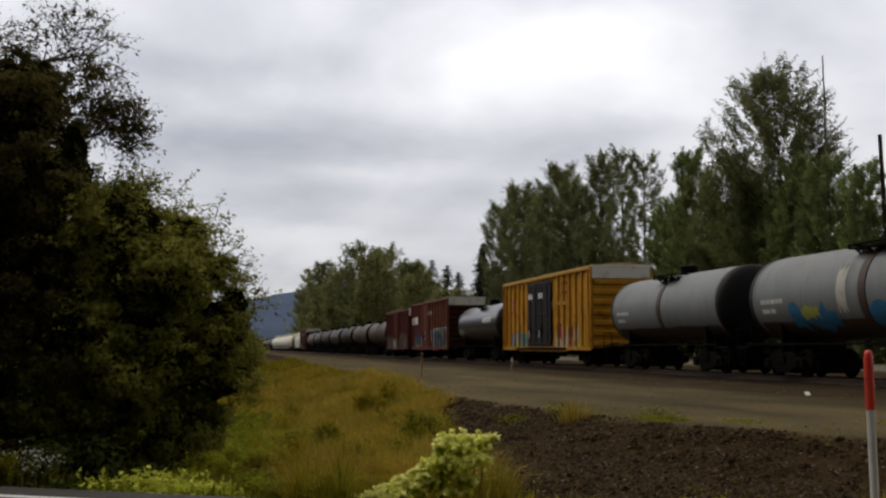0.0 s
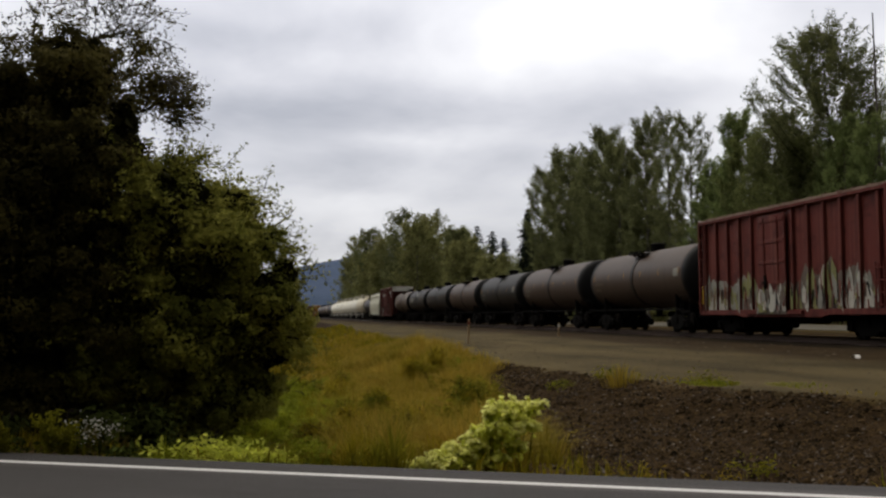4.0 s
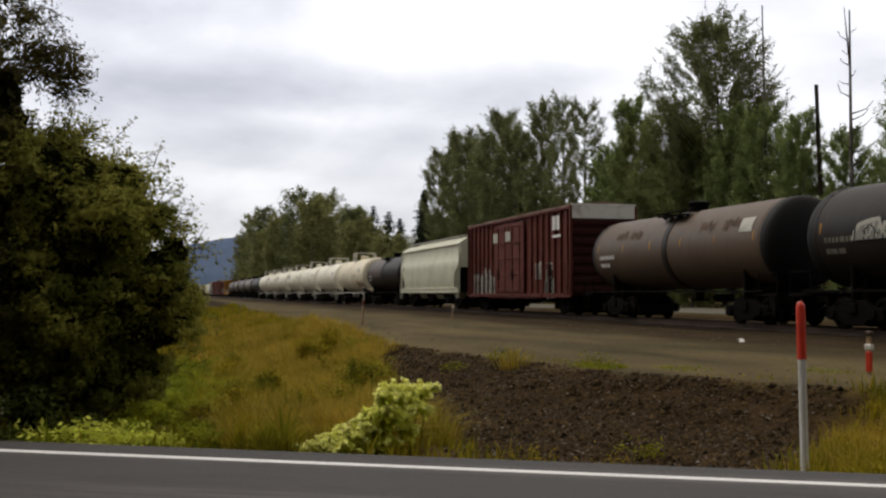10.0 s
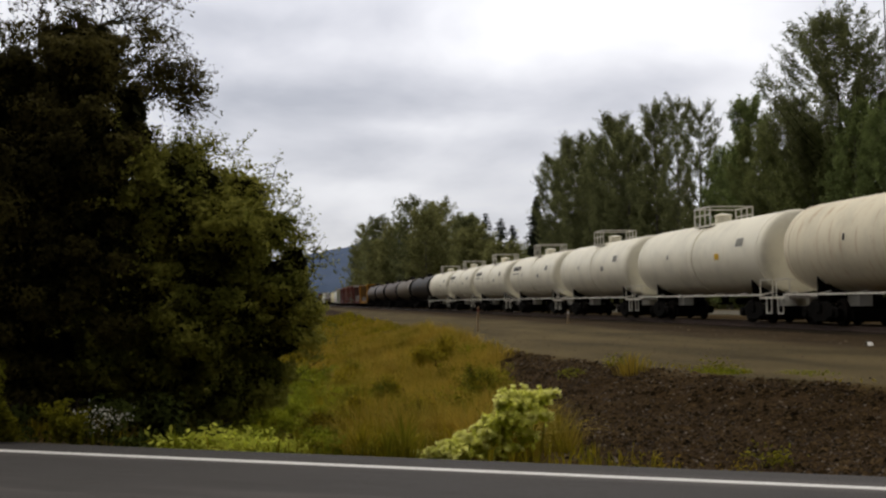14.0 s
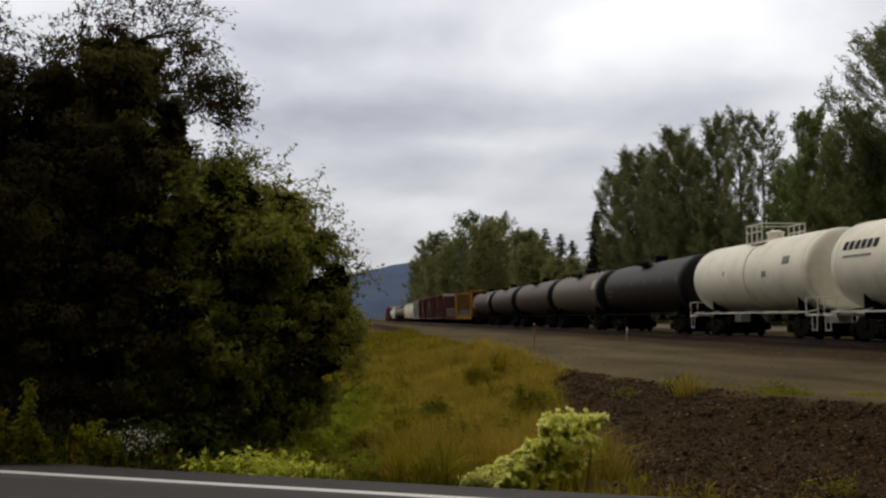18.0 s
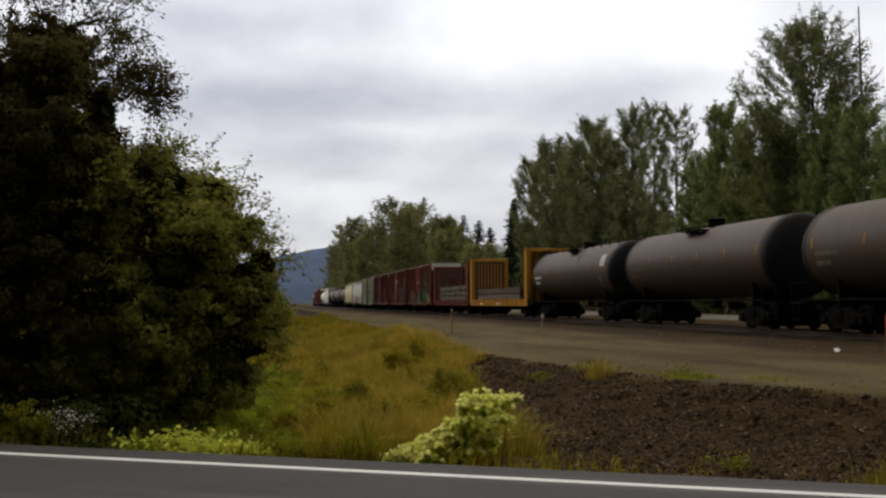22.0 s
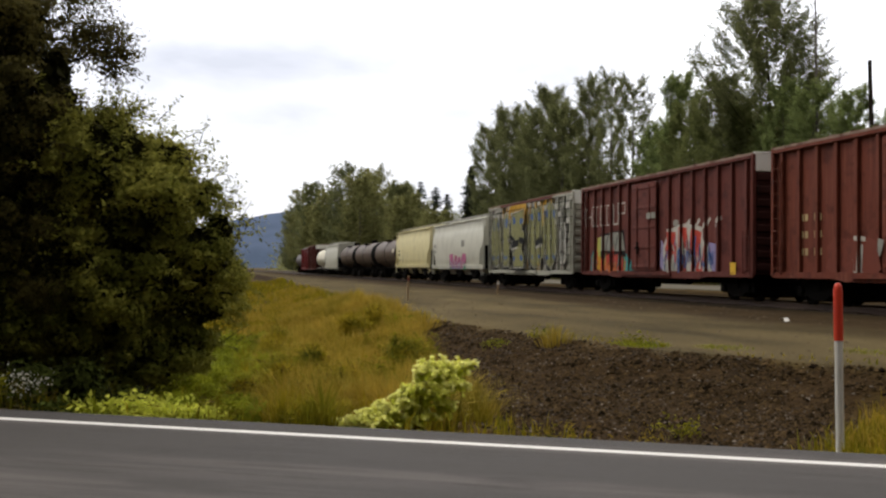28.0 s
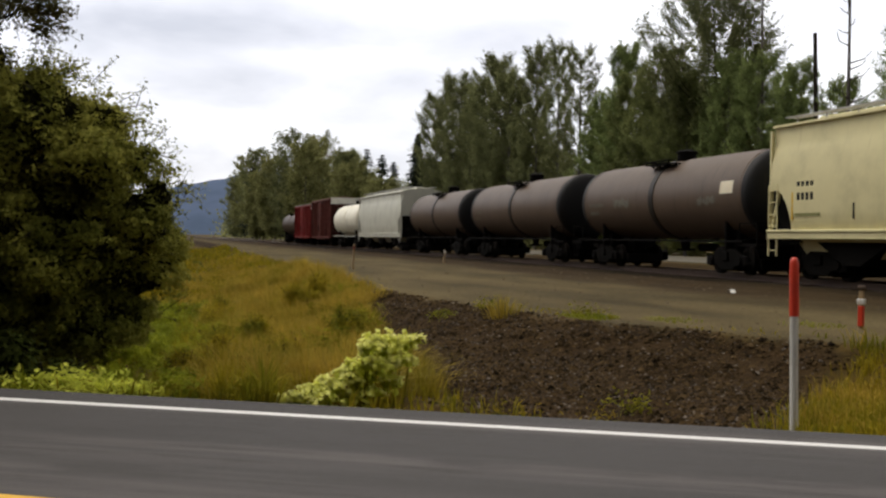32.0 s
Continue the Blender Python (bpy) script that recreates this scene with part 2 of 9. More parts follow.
def leaf_quads(places, size, spread=0.45, droop=0.0, slim=0.55, facing=None, loose=0.55, lift=0.55):
    """Pointed leaves of about that size at the places given, turned at random or about the way they face."""
    n = len(places)
    along = rng.normal(size=(n, 3))
    along[:, 2] = along[:, 2] * 0.8 - droop
    if facing is not None:
        out = facing / (np.linalg.norm(facing, axis=1, keepdims=True) + 1e-9) + np.array([0, 0, lift]) + rng.normal(size=(n, 3)) * loose
        out /= np.linalg.norm(out, axis=1, keepdims=True) + 1e-9
        along -= out * (along * out).sum(1, keepdims=True)
    along /= np.linalg.norm(along, axis=1, keepdims=True) + 1e-9
    side = np.cross(along, rng.normal(size=(n, 3)) if facing is None else out)
    side /= np.linalg.norm(side, axis=1, keepdims=True) + 1e-9
    s = (size * (1 + spread * rng.uniform(-1, 1, n)))[:, None]
    a, b = along * s * 0.5, side * s * 0.5 * slim
    bend = np.cross(along, side) * s * 0.12
    return np.stack([places - a, places + b * 0.9 + bend, places + a, places - b * 0.9 + bend], 1)

# ---- materials ----
def material(name, base, rough=0.7, metal=0.0, grain=(), bump=0.0, bump_scale=40.0, spec=0.5, random=0.0, island=0.0, clear=0.0):
    """A principled material. grain: rows of (scale, stretch, colour, low, high), each mixed over the last by noise in object space."""
    m = bpy.data.materials.new(name)
    m.use_nodes = True
    nodes, links = m.node_tree.nodes, m.node_tree.links
    b = nodes["Principled BSDF"]
    b.inputs["Roughness"].default_value, b.inputs["Metallic"].default_value = rough, metal
    b.inputs["Specular IOR Level"].default_value = spec
    b.inputs["Coat Weight"].default_value = clear
    co = nodes.new("ShaderNodeTexCoord")
    rgb = nodes.new("ShaderNodeRGB")
    rgb.outputs[0].default_value = (*base, 1)
    last = rgb.outputs[0]
    for scale, stretch, colour, low, high in grain:
        mp = nodes.new("ShaderNodeMapping")
        mp.inputs["Scale"].default_value = stretch
        info = nodes.new("ShaderNodeObjectInfo")
        shift = nodes.new("ShaderNodeVectorMath")
        shift.operation = "SCALE"
        shift.inputs[0].default_value = (13.0, 7.0, 5.0)
        links.new(info.outputs["Random"], shift.inputs["Scale"])
        links.new(shift.outputs[0], mp.inputs["Location"])
        links.new(co.outputs["Object"], mp.inputs[0])
        n = nodes.new("ShaderNodeTexNoise")
        n.inputs["Scale"].default_value, n.inputs["Detail"].default_value, n.inputs["Roughness"].default_value = scale, 6.0, 0.62
        links.new(mp.outputs[0], n.inputs["Vector"])
        r = nodes.new("ShaderNodeMapRange")
        r.interpolation_type = "SMOOTHSTEP"
        r.inputs["From Min"].default_value, r.inputs["From Max"].default_value = low, high
        links.new(n.outputs["Fac"], r.inputs["Value"])
        x = nodes.new("ShaderNodeMix")
        x.data_type = "RGBA"
        x.inputs["B"].default_value = (*colour, 1)
        links.new(r.outputs["Result"], x.inputs["Factor"])
        links.new(last, x.inputs["A"])
        last = x.outputs["Result"]
    if random or island:
        src = nodes.new("ShaderNodeObjectInfo").outputs["Random"] if random else nodes.new("ShaderNodeNewGeometry").outputs["Random Per Island"]
        amount = random or island
        r = nodes.new("ShaderNodeMapRange")
        r.inputs["To Min"].default_value, r.inputs["To Max"].default_value = 1 - amount, 1 + amount
        links.new(src, r.inputs["Value"])
        x = nodes.new("ShaderNodeVectorMath")
        x.operation = "SCALE"
        links.new(last, x.inputs[0])
        links.new(r.outputs["Result"], x.inputs["Scale"])
        last = x.outputs[0]
    links.new(last, b.inputs["Base Color"])
    if bump:
        n = nodes.new("ShaderNodeTexNoise")
        n.inputs["Scale"].default_value, n.inputs["Detail"].default_value = bump_scale, 5.0
        links.new(co.outputs["Object"], n.inputs["Vector"])
        k = nodes.new("ShaderNodeBump")
        k.inputs["Strength"].default_value, k.inputs["Distance"].default_value = bump, 0.03
        links.new(n.outputs["Fac"], k.inputs["Height"])
        links.new(k.outputs[0], b.inputs["Normal"])
    return m


def leaf_material(name, base, other, through=0.25, island=0.45, scale=0.9):
    """Leaves that let some light through, varied leaf by leaf and clump by clump."""
    m = material(name, base, 0.75, grain=[(scale, (1, 1, 1), other, 0.42, 0.62)], island=island, spec=0.04)
    nodes, links = m.node_tree.nodes, m.node_tree.links
    b = nodes["Principled BSDF"]
    t = nodes.new("ShaderNodeBsdfTranslucent")
    links.new(b.inputs["Base Color"].links[0].from_socket, t.inputs["Color"])
    mix = nodes.new("ShaderNodeMixShader")
    mix.inputs[0].default_value = through
    links.new(b.outputs[0], mix.inputs[1])
    links.new(t.outputs[0], mix.inputs[2])
    links.new(mix.outputs[0], nodes["Material Output"].inputs["Surface"])
    return m


STREAK = (1.0, 1.6, 0.12)  # rust and dirt run down the sides
GRIME = (0.045, 0.035, 0.028)
RUST = (0.16, 0.06, 0.025)


def car_paint(name, base, rough=0.5, dirt=0.5, rust=0.3, dirt_colour=GRIME, spec=0.14, clear=0.0, fade=None):
    return material(name, base, rough, grain=[
        (0.9, (1, 1, 1), tuple(c * 0.82 for c in base), 0.4, 0.75), *([(3.2, (1.0, 2.4, 0.10), fade, 0.46, 0.74), (1.1, (1, 1, 1.6), tuple(c * 0.55 for c in base), 0.5, 0.7)] if fade else []),
        (2.2, STREAK, dirt_colour, 0.62 - 0.2 * dirt, 0.9 - 0.1 * dirt),
        (3.0, (1, 1, 0.5), RUST, 0.74 - 0.12 * rust, 0.9)], bump=0.12, bump_scale=6.0, spec=spec, clear=clear)


M = {}
M["tank_black"] = car_paint("tank_black", (0.020, 0.0165, 0.0135), 0.5, 0.35, 0.1, (0.042, 0.031, 0.022), spec=0.18)
M["tank_dusty"] = car_paint("tank_dusty", (0.070, 0.046, 0.031), 0.5, 0.5, 0.2, (0.022, 0.016, 0.012), spec=0.28)
M["tank_brown"] = car_paint("tank_brown", (0.130, 0.104, 0.072), 0.5, 0.45, 0.3, (0.052, 0.038, 0.026), spec=0.28)
M["tank_rust"] = car_paint("tank_rust", (0.104, 0.072, 0.050), 0.5, 0.5, 0.25, (0.044, 0.031, 0.021), spec=0.28)
M["tank_gloss"] = car_paint("tank_gloss", (0.022, 0.021, 0.021), 0.32, 0.2, 0.0, (0.05, 0.044, 0.040), spec=0.6, clear=0.25)
M["tank_gray"] = car_paint("tank_gray", (0.21, 0.225, 0.235), 0.5, 0.5, 0.1, (0.10, 0.096, 0.09), spec=0.3)
M["tank_white"] = car_paint("tank_white", (0.86, 0.83, 0.70), 0.5, 0.15, 0.1, (0.52, 0.43, 0.28), spec=0.4)
M["tank_stained"] = car_paint("tank_stained", (0.80, 0.74, 0.58), 0.55, 0.6, 0.7, (0.46, 0.30, 0.15))
M["stain_rust"] = material("stain_rust", (0.34, 0.20, 0.10), 0.7, grain=[(1.6, (1, 1, 0.5), (0.56, 0.44, 0.27), 0.42, 0.6)])
M["stain_dark"] = material("stain_dark", (0.10, 0.060, 0.040), 0.7, grain=[(2.2, (1, 1, 0.5), (0.055, 0.040, 0.030), 0.42, 0.6)], spec=0.15)
M["mark_dim"] = material("mark_dim", (0.17, 0.16, 0.13), 0.6, grain=[(6.0, (1, 1, 1), (0.10, 0.09, 0.08), 0.45, 0.7)], spec=0.15)
M["head_black"] = car_paint("head_black", (0.009, 0.009, 0.010), 0.6, 0.1, 0.0, spec=0.2)
M["box_red"] = car_paint("box_red", (0.130, 0.030, 0.025), 0.65, 0.6, 0.4, (0.055, 0.015, 0.012), fade=(0.175, 0.058, 0.044))
M["box_brown"] = car_paint("box_brown", (0.155, 0.041, 0.025), 0.65, 0.6, 0.5, (0.055, 0.016, 0.011), fade=(0.200, 0.070, 0.046))
M["box_maroon"] = car_paint("box_maroon", (0.124, 0.033, 0.026), 0.65, 0.6, 0.3, (0.040, 0.012, 0.010), fade=(0.160, 0.055, 0.046))
# darkened red for the car ends: shade between cars put into the paint
M["box_end_shade"] = car_paint("box_end_shade", (0.042, 0.012, 0.010), 0.75, 0.6, 0.5, (0.016, 0.008, 0.007))
M["box_bright"] = car_paint("box_bright", (0.24, 0.03, 0.028), 0.55, 0.3, 0.2)
M["box_yellow"] = car_paint("box_yellow", (0.52, 0.25, 0.018), 0.6, 0.4, 0.4, (0.28, 0.13, 0.02), fade=(0.60, 0.32, 0.05))
M["box_silver"] = car_paint("box_silver", (0.40, 0.40, 0.34), 0.6, 0.4, 0.1, (0.25, 0.25, 0.20))
M["flat_yellow"] = car_paint("flat_yellow", (0.46, 0.22, 0.02), 0.6, 0.5, 0.5, (0.22, 0.11, 0.02))
M["flat_red"] = car_paint("flat_red", (0.15, 0.035, 0.030), 0.65, 0.5, 0.5)
M["hopper_gray"] = car_paint("hopper_gray", (0.63, 0.63, 0.50), 0.5, 0.2, 0.0, (0.42, 0.42, 0.32))
M["hopper_tan"] = car_paint("hopper_tan", (0.70, 0.64, 0.37), 0.5, 0.1, 0.0, (0.52, 0.45, 0.25))
M["hopper_white"] = car_paint("hopper_white", (0.60, 0.60, 0.52), 0.45, 0.2, 0.0, (0.45, 0.44, 0.36), spec=0.3)
M["roof_rust"] = material("roof_rust", (0.30, 0.225, 0.180), 0.75, grain=[(1.6, (1, 1, 1), (0.10, 0.045, 0.030), 0.45, 0.7), (9.0, (1, 1, 1), (0.30, 0.22, 0.18), 0.6, 0.8)], spec=0.1)
M["roof_white"] = material("roof_white", (0.82, 0.82, 0.77), 0.6, grain=[(1.6, (1, 1, 1), (0.45, 0.42, 0.36), 0.5, 0.75)], spec=0.15)
M["roof_metal"] = material("roof_metal", (0.42, 0.42, 0.41), 0.5, 0.6, grain=[(1.2, (1, 1, 1), (0.22, 0.13, 0.08), 0.5, 0.75)])
M["door_black"] = car_paint("door_black", (0.022, 0.020, 0.020), 0.6, 0.3, 0.3)
# both near-black, with the shade beneath the cars put into the colour
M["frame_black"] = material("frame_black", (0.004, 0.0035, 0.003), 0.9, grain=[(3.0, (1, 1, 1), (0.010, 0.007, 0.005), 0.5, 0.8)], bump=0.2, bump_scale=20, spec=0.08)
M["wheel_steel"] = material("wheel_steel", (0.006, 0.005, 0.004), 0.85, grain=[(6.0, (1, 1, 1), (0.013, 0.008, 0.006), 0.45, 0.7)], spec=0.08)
M["white_rail"] = material("white_rail", (0.66, 0.64, 0.58), 0.6, grain=[(4.0, (1, 1, 1), (0.30, 0.20, 0.12), 0.6, 0.8)], spec=0.15)
M["paint_white"] = material("paint_white", (0.72, 0.72, 0.70), 0.6, grain=[(5.0, (1, 1, 1), (0.42, 0.38, 0.34), 0.55, 0.75)], spec=0.15)
M["paint_yellow"] = material("paint_yellow", (0.66, 0.42, 0.04), 0.6, grain=[(5.0, (1, 1, 1), (0.35, 0.2, 0.03), 0.55, 0.75)], spec=0.15)
for spray, colour in {"gray": (0.27, 0.27, 0.24), "pale": (0.50, 0.49, 0.44), "blue": (0.05, 0.19, 0.36), "teal": (0.06, 0.28, 0.28), "jade": (0.09, 0.33, 0.23), "mint": (0.24, 0.38, 0.33), "green": (0.05, 0.30, 0.15),
                      "lime": (0.42, 0.44, 0.10), "red": (0.50, 0.07, 0.05), "pink": (0.46, 0.15, 0.27), "violet": (0.30, 0.27, 0.48), "black": (0.006, 0.006, 0.007),
                      "orange": (0.55, 0.16, 0.05), "olive": (0.25, 0.25, 0.11), "amber": (0.55, 0.32, 0.03), "azure": (0.06, 0.125, 0.33), "red_brown": (0.17, 0.05, 0.035), "cream": (0.48, 0.38, 0.20), "lavender": (0.24, 0.22, 0.29), "sky": (0.10, 0.24, 0.38), "dull_gray": (0.15, 0.12, 0.10)}.items():
    M["spray_" + spray] = material("spray_" + spray, colour, 0.55, grain=[(2.5, (1, 1, 1), tuple(c * 0.65 + 0.006 for c in colour), 0.48, 0.72), (7.0, STREAK, (0.12, 0.06, 0.045), 0.68, 0.85)], spec=0.1)
M["lumber"] = material("lumber", (0.13, 0.100, 0.076), 0.8, grain=[(1.5, (1, 0.1, 6), (0.045, 0.033, 0.025), 0.42, 0.65)], random=0.35, bump=0.2, bump_scale=14)
M["asphalt"] = material("asphalt", (0.041, 0.038, 0.039), 0.85, grain=[
    (0.45, (0.12, 2.4, 1), (0.092, 0.082, 0.082), 0.46, 0.66), (0.8, (0.5, 1.6, 1), (0.030, 0.027, 0.028), 0.52, 0.72), (2.5, (0.3, 3.0, 1), (0.033, 0.030, 0.029), 0.5, 0.7), (90.0, (1, 1, 1), (0.075, 0.070, 0.066), 0.55, 0.75)], bump=0.25, bump_scale=120)
M["line_white"] = material("line_white", (0.74, 0.74, 0.74), 0.6, grain=[(9.0, (1, 1, 1), (0.45, 0.45, 0.44), 0.58, 0.8)])
M["line_yellow"] = material("line_yellow", (0.72, 0.42, 0.03), 0.6, grain=[(9.0, (1, 1, 1), (0.40, 0.24, 0.04), 0.58, 0.8)])
M["stone"] = material("stone", (0.060, 0.040, 0.019), 0.85, grain=[(14.0, (1, 1, 1), (0.020, 0.013, 0.006), 0.45, 0.65)], island=0.85, spec=0.03)
M["gravel_stone"] = material("gravel_stone", (0.105, 0.082, 0.056), 0.95, island=0.5, spec=0.05)
M["stone_pale"] = material("stone_pale", (0.14, 0.12, 0.10), 0.9, grain=[(14.0, (1, 1, 1), (0.10, 0.085, 0.07), 0.45, 0.65)], island=0.5, spec=0.1)
M["ballast"] = material("ballast", (0.024, 0.017, 0.011), 0.95, grain=[(9.0, (1, 1, 1), (0.011, 0.008, 0.005), 0.42, 0.62), (0.4, (1, 0.2, 1), (0.042, 0.030, 0.016), 0.5, 0.7)], bump=0.9, bump_scale=22, spec=0.03)
M["tie"] = material("tie", (0.055, 0.042, 0.034), 0.9, island=0.3, spec=0.08)
M["rail"] = material("rail", (0.09, 0.06, 0.045), 0.55, 0.6)
M["pale_gravel"] = material("pale_gravel", (0.17, 0.158, 0.13), 0.9, grain=[(0.5, (1, 0.3, 1), (0.12, 0.112, 0.09), 0.45, 0.7), (30.0, (1, 1, 1), (0.10, 0.092, 0.075), 0.5, 0.7)], bump=0.3, spec=0.05)
M["bark"] = material("bark", (0.040, 0.032, 0.025), 0.95, grain=[(6.0, (1, 1, 0.25), (0.020, 0.016, 0.012), 0.42, 0.6)], bump=0.6, bump_scale=18, spec=0.05)
M["bark_gray"] = material("bark_gray", (0.17, 0.155, 0.14), 0.95, grain=[(6.0, (1, 1, 0.25), (0.09, 0.08, 0.07), 0.42, 0.6)], bump=0.6, bump_scale=18, spec=0.08)
M["leaf_bush"] = leaf_material("leaf_bush", (0.340, 0.335, 0.068), (0.165, 0.176, 0.032), 0.25, 0.3, scale=1.3)
# near-black leaf colour that holds the shade inside the crowns
M["leaf_inner_shade"] = leaf_material("leaf_inner_shade", (0.030, 0.030, 0.009), (0.018, 0.018, 0.006), 0.05, 0.3)
M["leaf_dark"] = leaf_material("leaf_dark", (0.130, 0.113, 0.032), (0.050, 0.045, 0.013), 0.26, 0.3, scale=1.0)
M["leaf_bramble"] = leaf_material("leaf_bramble", (0.060, 0.078, 0.015), (0.034, 0.042, 0.009), 0.2)
M["leaf_alder"] = leaf_material("leaf_alder", (0.218, 0.236, 0.106), (0.150, 0.160, 0.068), 0.42, 0.3, scale=0.35)
M["leaf_poplar"] = leaf_material("leaf_poplar", (0.245, 0.298, 0.112), (0.160, 0.200, 0.070), 0.5, 0.3, scale=0.35)
M["leaf_olive"] = leaf_material("leaf_olive", (0.215, 0.240, 0.090), (0.140, 0.158, 0.055), 0.42, 0.3, scale=0.35)
M["leaf_under"] = leaf_material("leaf_under", (0.145, 0.150, 0.055), (0.092, 0.098, 0.034), 0.3, 0.3, scale=0.35)
M["leaf_fir"] = leaf_material("leaf_fir", (0.034, 0.044, 0.030), (0.022, 0.030, 0.020), 0.05, scale=0.3)
M["leaf_willow"] = leaf_material("leaf_willow", (0.260, 0.262, 0.105), (0.180, 0.186, 0.070), 0.48, scale=0.2)
M["leaf_pale"] = leaf_material("leaf_pale", (0.70, 0.73, 0.12), (0.46, 0.52, 0.07), 0.35, 0.3, scale=5.0)
M["flower_cream"] = leaf_material("flower_cream", (0.92, 0.92, 0.36), (0.82, 0.84, 0.20), 0.3, 0.12, scale=4.0)
M["flower_white"] = leaf_material("flower_white", (0.88, 0.88, 0.80), (0.76, 0.76, 0.66), 0.3, 0.12, scale=4.0)
M["leaf_weed"] = leaf_material("leaf_weed", (0.26, 0.25, 0.022), (0.15, 0.155, 0.016), 0.35, scale=2.0)
M["grass"] = leaf_material("grass", (0.34, 0.268, 0.019), (0.172, 0.174, 0.015), 0.35, 0.3, scale=0.8)
M["grass_lush"] = leaf_material("grass_lush", (0.28, 0.305, 0.022), (0.155, 0.185, 0.014), 0.38, 0.3, scale=1.1)
M["grass_dry"] = leaf_material("grass_dry", (0.48, 0.335, 0.058), (0.27, 0.225, 0.030), 0.32, 0.3, scale=0.9)
M["seed_grass"] = leaf_material("seed_grass", (0.43, 0.312, 0.050), (0.25, 0.212, 0.024), 0.32, 0.2, scale=0.7)
M["leaf_gold"] = leaf_material("leaf_gold", (0.33, 0.235, 0.030), (0.17, 0.165, 0.018), 0.35, 0.3, scale=1.6)
M["post_white"] = material("post_white", (0.70, 0.70, 0.68), 0.45, grain=[(4.0, (1, 1, 0.3), (0.45, 0.44, 0.40), 0.5, 0.8)])
M["post_red"] = material("post_red", (0.62, 0.045, 0.018), 0.4, grain=[(6.0, (1, 1, 0.4), (0.40, 0.03, 0.015), 0.5, 0.8)])
M["wood_stake"] = material("wood_stake", (0.38, 0.27, 0.15), 0.8, grain=[(8.0, (1, 1, 0.2), (0.22, 0.15, 0.08), 0.45, 0.7)])
# wooded hill in blue tones: the haze of distance is in the colour
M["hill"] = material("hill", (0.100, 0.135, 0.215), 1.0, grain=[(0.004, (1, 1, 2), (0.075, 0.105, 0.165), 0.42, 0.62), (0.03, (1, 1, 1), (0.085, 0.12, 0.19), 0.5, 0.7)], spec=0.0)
M["roof_yellow"] = material("roof_yellow", (0.62, 0.46, 0.20), 0.65, grain=[(1.6, (1, 1, 1), (0.40, 0.27, 0.10), 0.48, 0.75)], spec=0.15)
M["wire"] = material("wire", (0.02, 0.02, 0.02), 0.6)

# ---- ground, road and track ----
ROAD_N = (0.482, 0.876)      # across the road, away from the eye
PAVED_EDGE = 9.30            # metres from the eye to the far edge of the asphalt, across the road
RAIL_Z, TRACK_X = 0.45, 18.4
BANK_END = [4.4, 5.55, 6.9, 8.3, 9.65, 10.9]


def smooth(a, b, v):
    u = np.clip((v - a) / (b - a), 0, 1)
    return u * u * (3 - 2 * u)


def gravel_edge(y):
    return np.interp(y, [-60, 0, 6, 9, 11, 13, 14.3, 16, 20, 27, 44, 72, 141, 700], [40, 18, 13.6, 11.2, 9.6, 8.3, 7.6, 6.6, 5.9, 5.2, 5.8, 6.2, 8.5, 10])


def across(x, y):
    return ROAD_N[0] * x + ROAD_N[1] * y


def soft_max(a, b, k=0.12):
    return 0.5 * (a + b + np.sqrt((a - b) ** 2 + k * k))


def lumps(x, y, s):
    return np.sin(x * 1.7 / s + 1.3 * np.sin(y * 0.9 / s)) * np.cos(y * 1.3 / s + 0.7 * np.sin(x * 1.1 / s + 2))


def height(x, y):
    x, y = np.asarray(x, float), np.asarray(y, float)
    e, b = x - gravel_edge(y), across(x, y) - PAVED_EDGE
    top = 0.20 + 0.08 * np.clip(e / 7, 0, 1)
    bank = 0.20 + 0.30 * np.minimum(e, 0) + (0.06 * lumps(x, y, 0.7) + 0.03 * lumps(x + 3, y, 0.3)) * smooth(0, -1, e)
    verge = -0.03 - 0.24 * np.maximum(b, 0)
    bed = -0.34 - 0.40 * smooth(13, 19, y) * smooth(4.5, 2.5, x) + 0.06 * lumps(x, y, 0.9)
    west = -0.75 + 0.32 * np.maximum(-x - 0.2, 0)
    low = soft_max(soft_max(bank, verge), soft_max(bed, np.minimum(west, -0.12)))
    z = np.where(e > 0, top, np.minimum(low, top))
    z = z + 0.15 * smooth(21, 24, x) + 0.4 * smooth(36, 60, x)
    return np.where(b < 0.0, -0.06, z)


def grid(lo, hi, step, far_lo, far_hi):
    near = list(np.arange(lo, hi + step / 2, step))
    left, right, s = [], [], step
    v = lo
    while v > far_lo:
        s *= 1.35
        v -= s
        left.append(v)
    v, s = hi, step
    while v < far_hi:
        s *= 1.35
        v += s
        right.append(v)
    return np.array(left[::-1] + near + right)


gx, gy = grid(-6, 17, 0.22, -2600, 2600), grid(7, 34, 0.25, -700, 3600)
GX, GY = np.meshgrid(gx, gy)
GZ = height(GX, GY)
ground_mesh = bpy.data.meshes.new("ground")
nx, ny = len(gx), len(gy)
ground_mesh.from_pydata(np.stack([GX, GY, GZ], -1).reshape(-1, 3).tolist(), [],
                        [(j * nx + i, j * nx + i + 1, (j + 1) * nx + i + 1, (j + 1) * nx + i) for j in range(ny - 1) for i in range(nx - 1)])
ground_mesh.polygons.foreach_set("use_smooth", [True] * len(ground_mesh.polygons))


def post_side(y):
    """Where the bare bank ends and the grass by the post begins."""
    return np.interp(y, [8, 9.4, 10.9, 12.3, 13.7, 15], BANK_END)


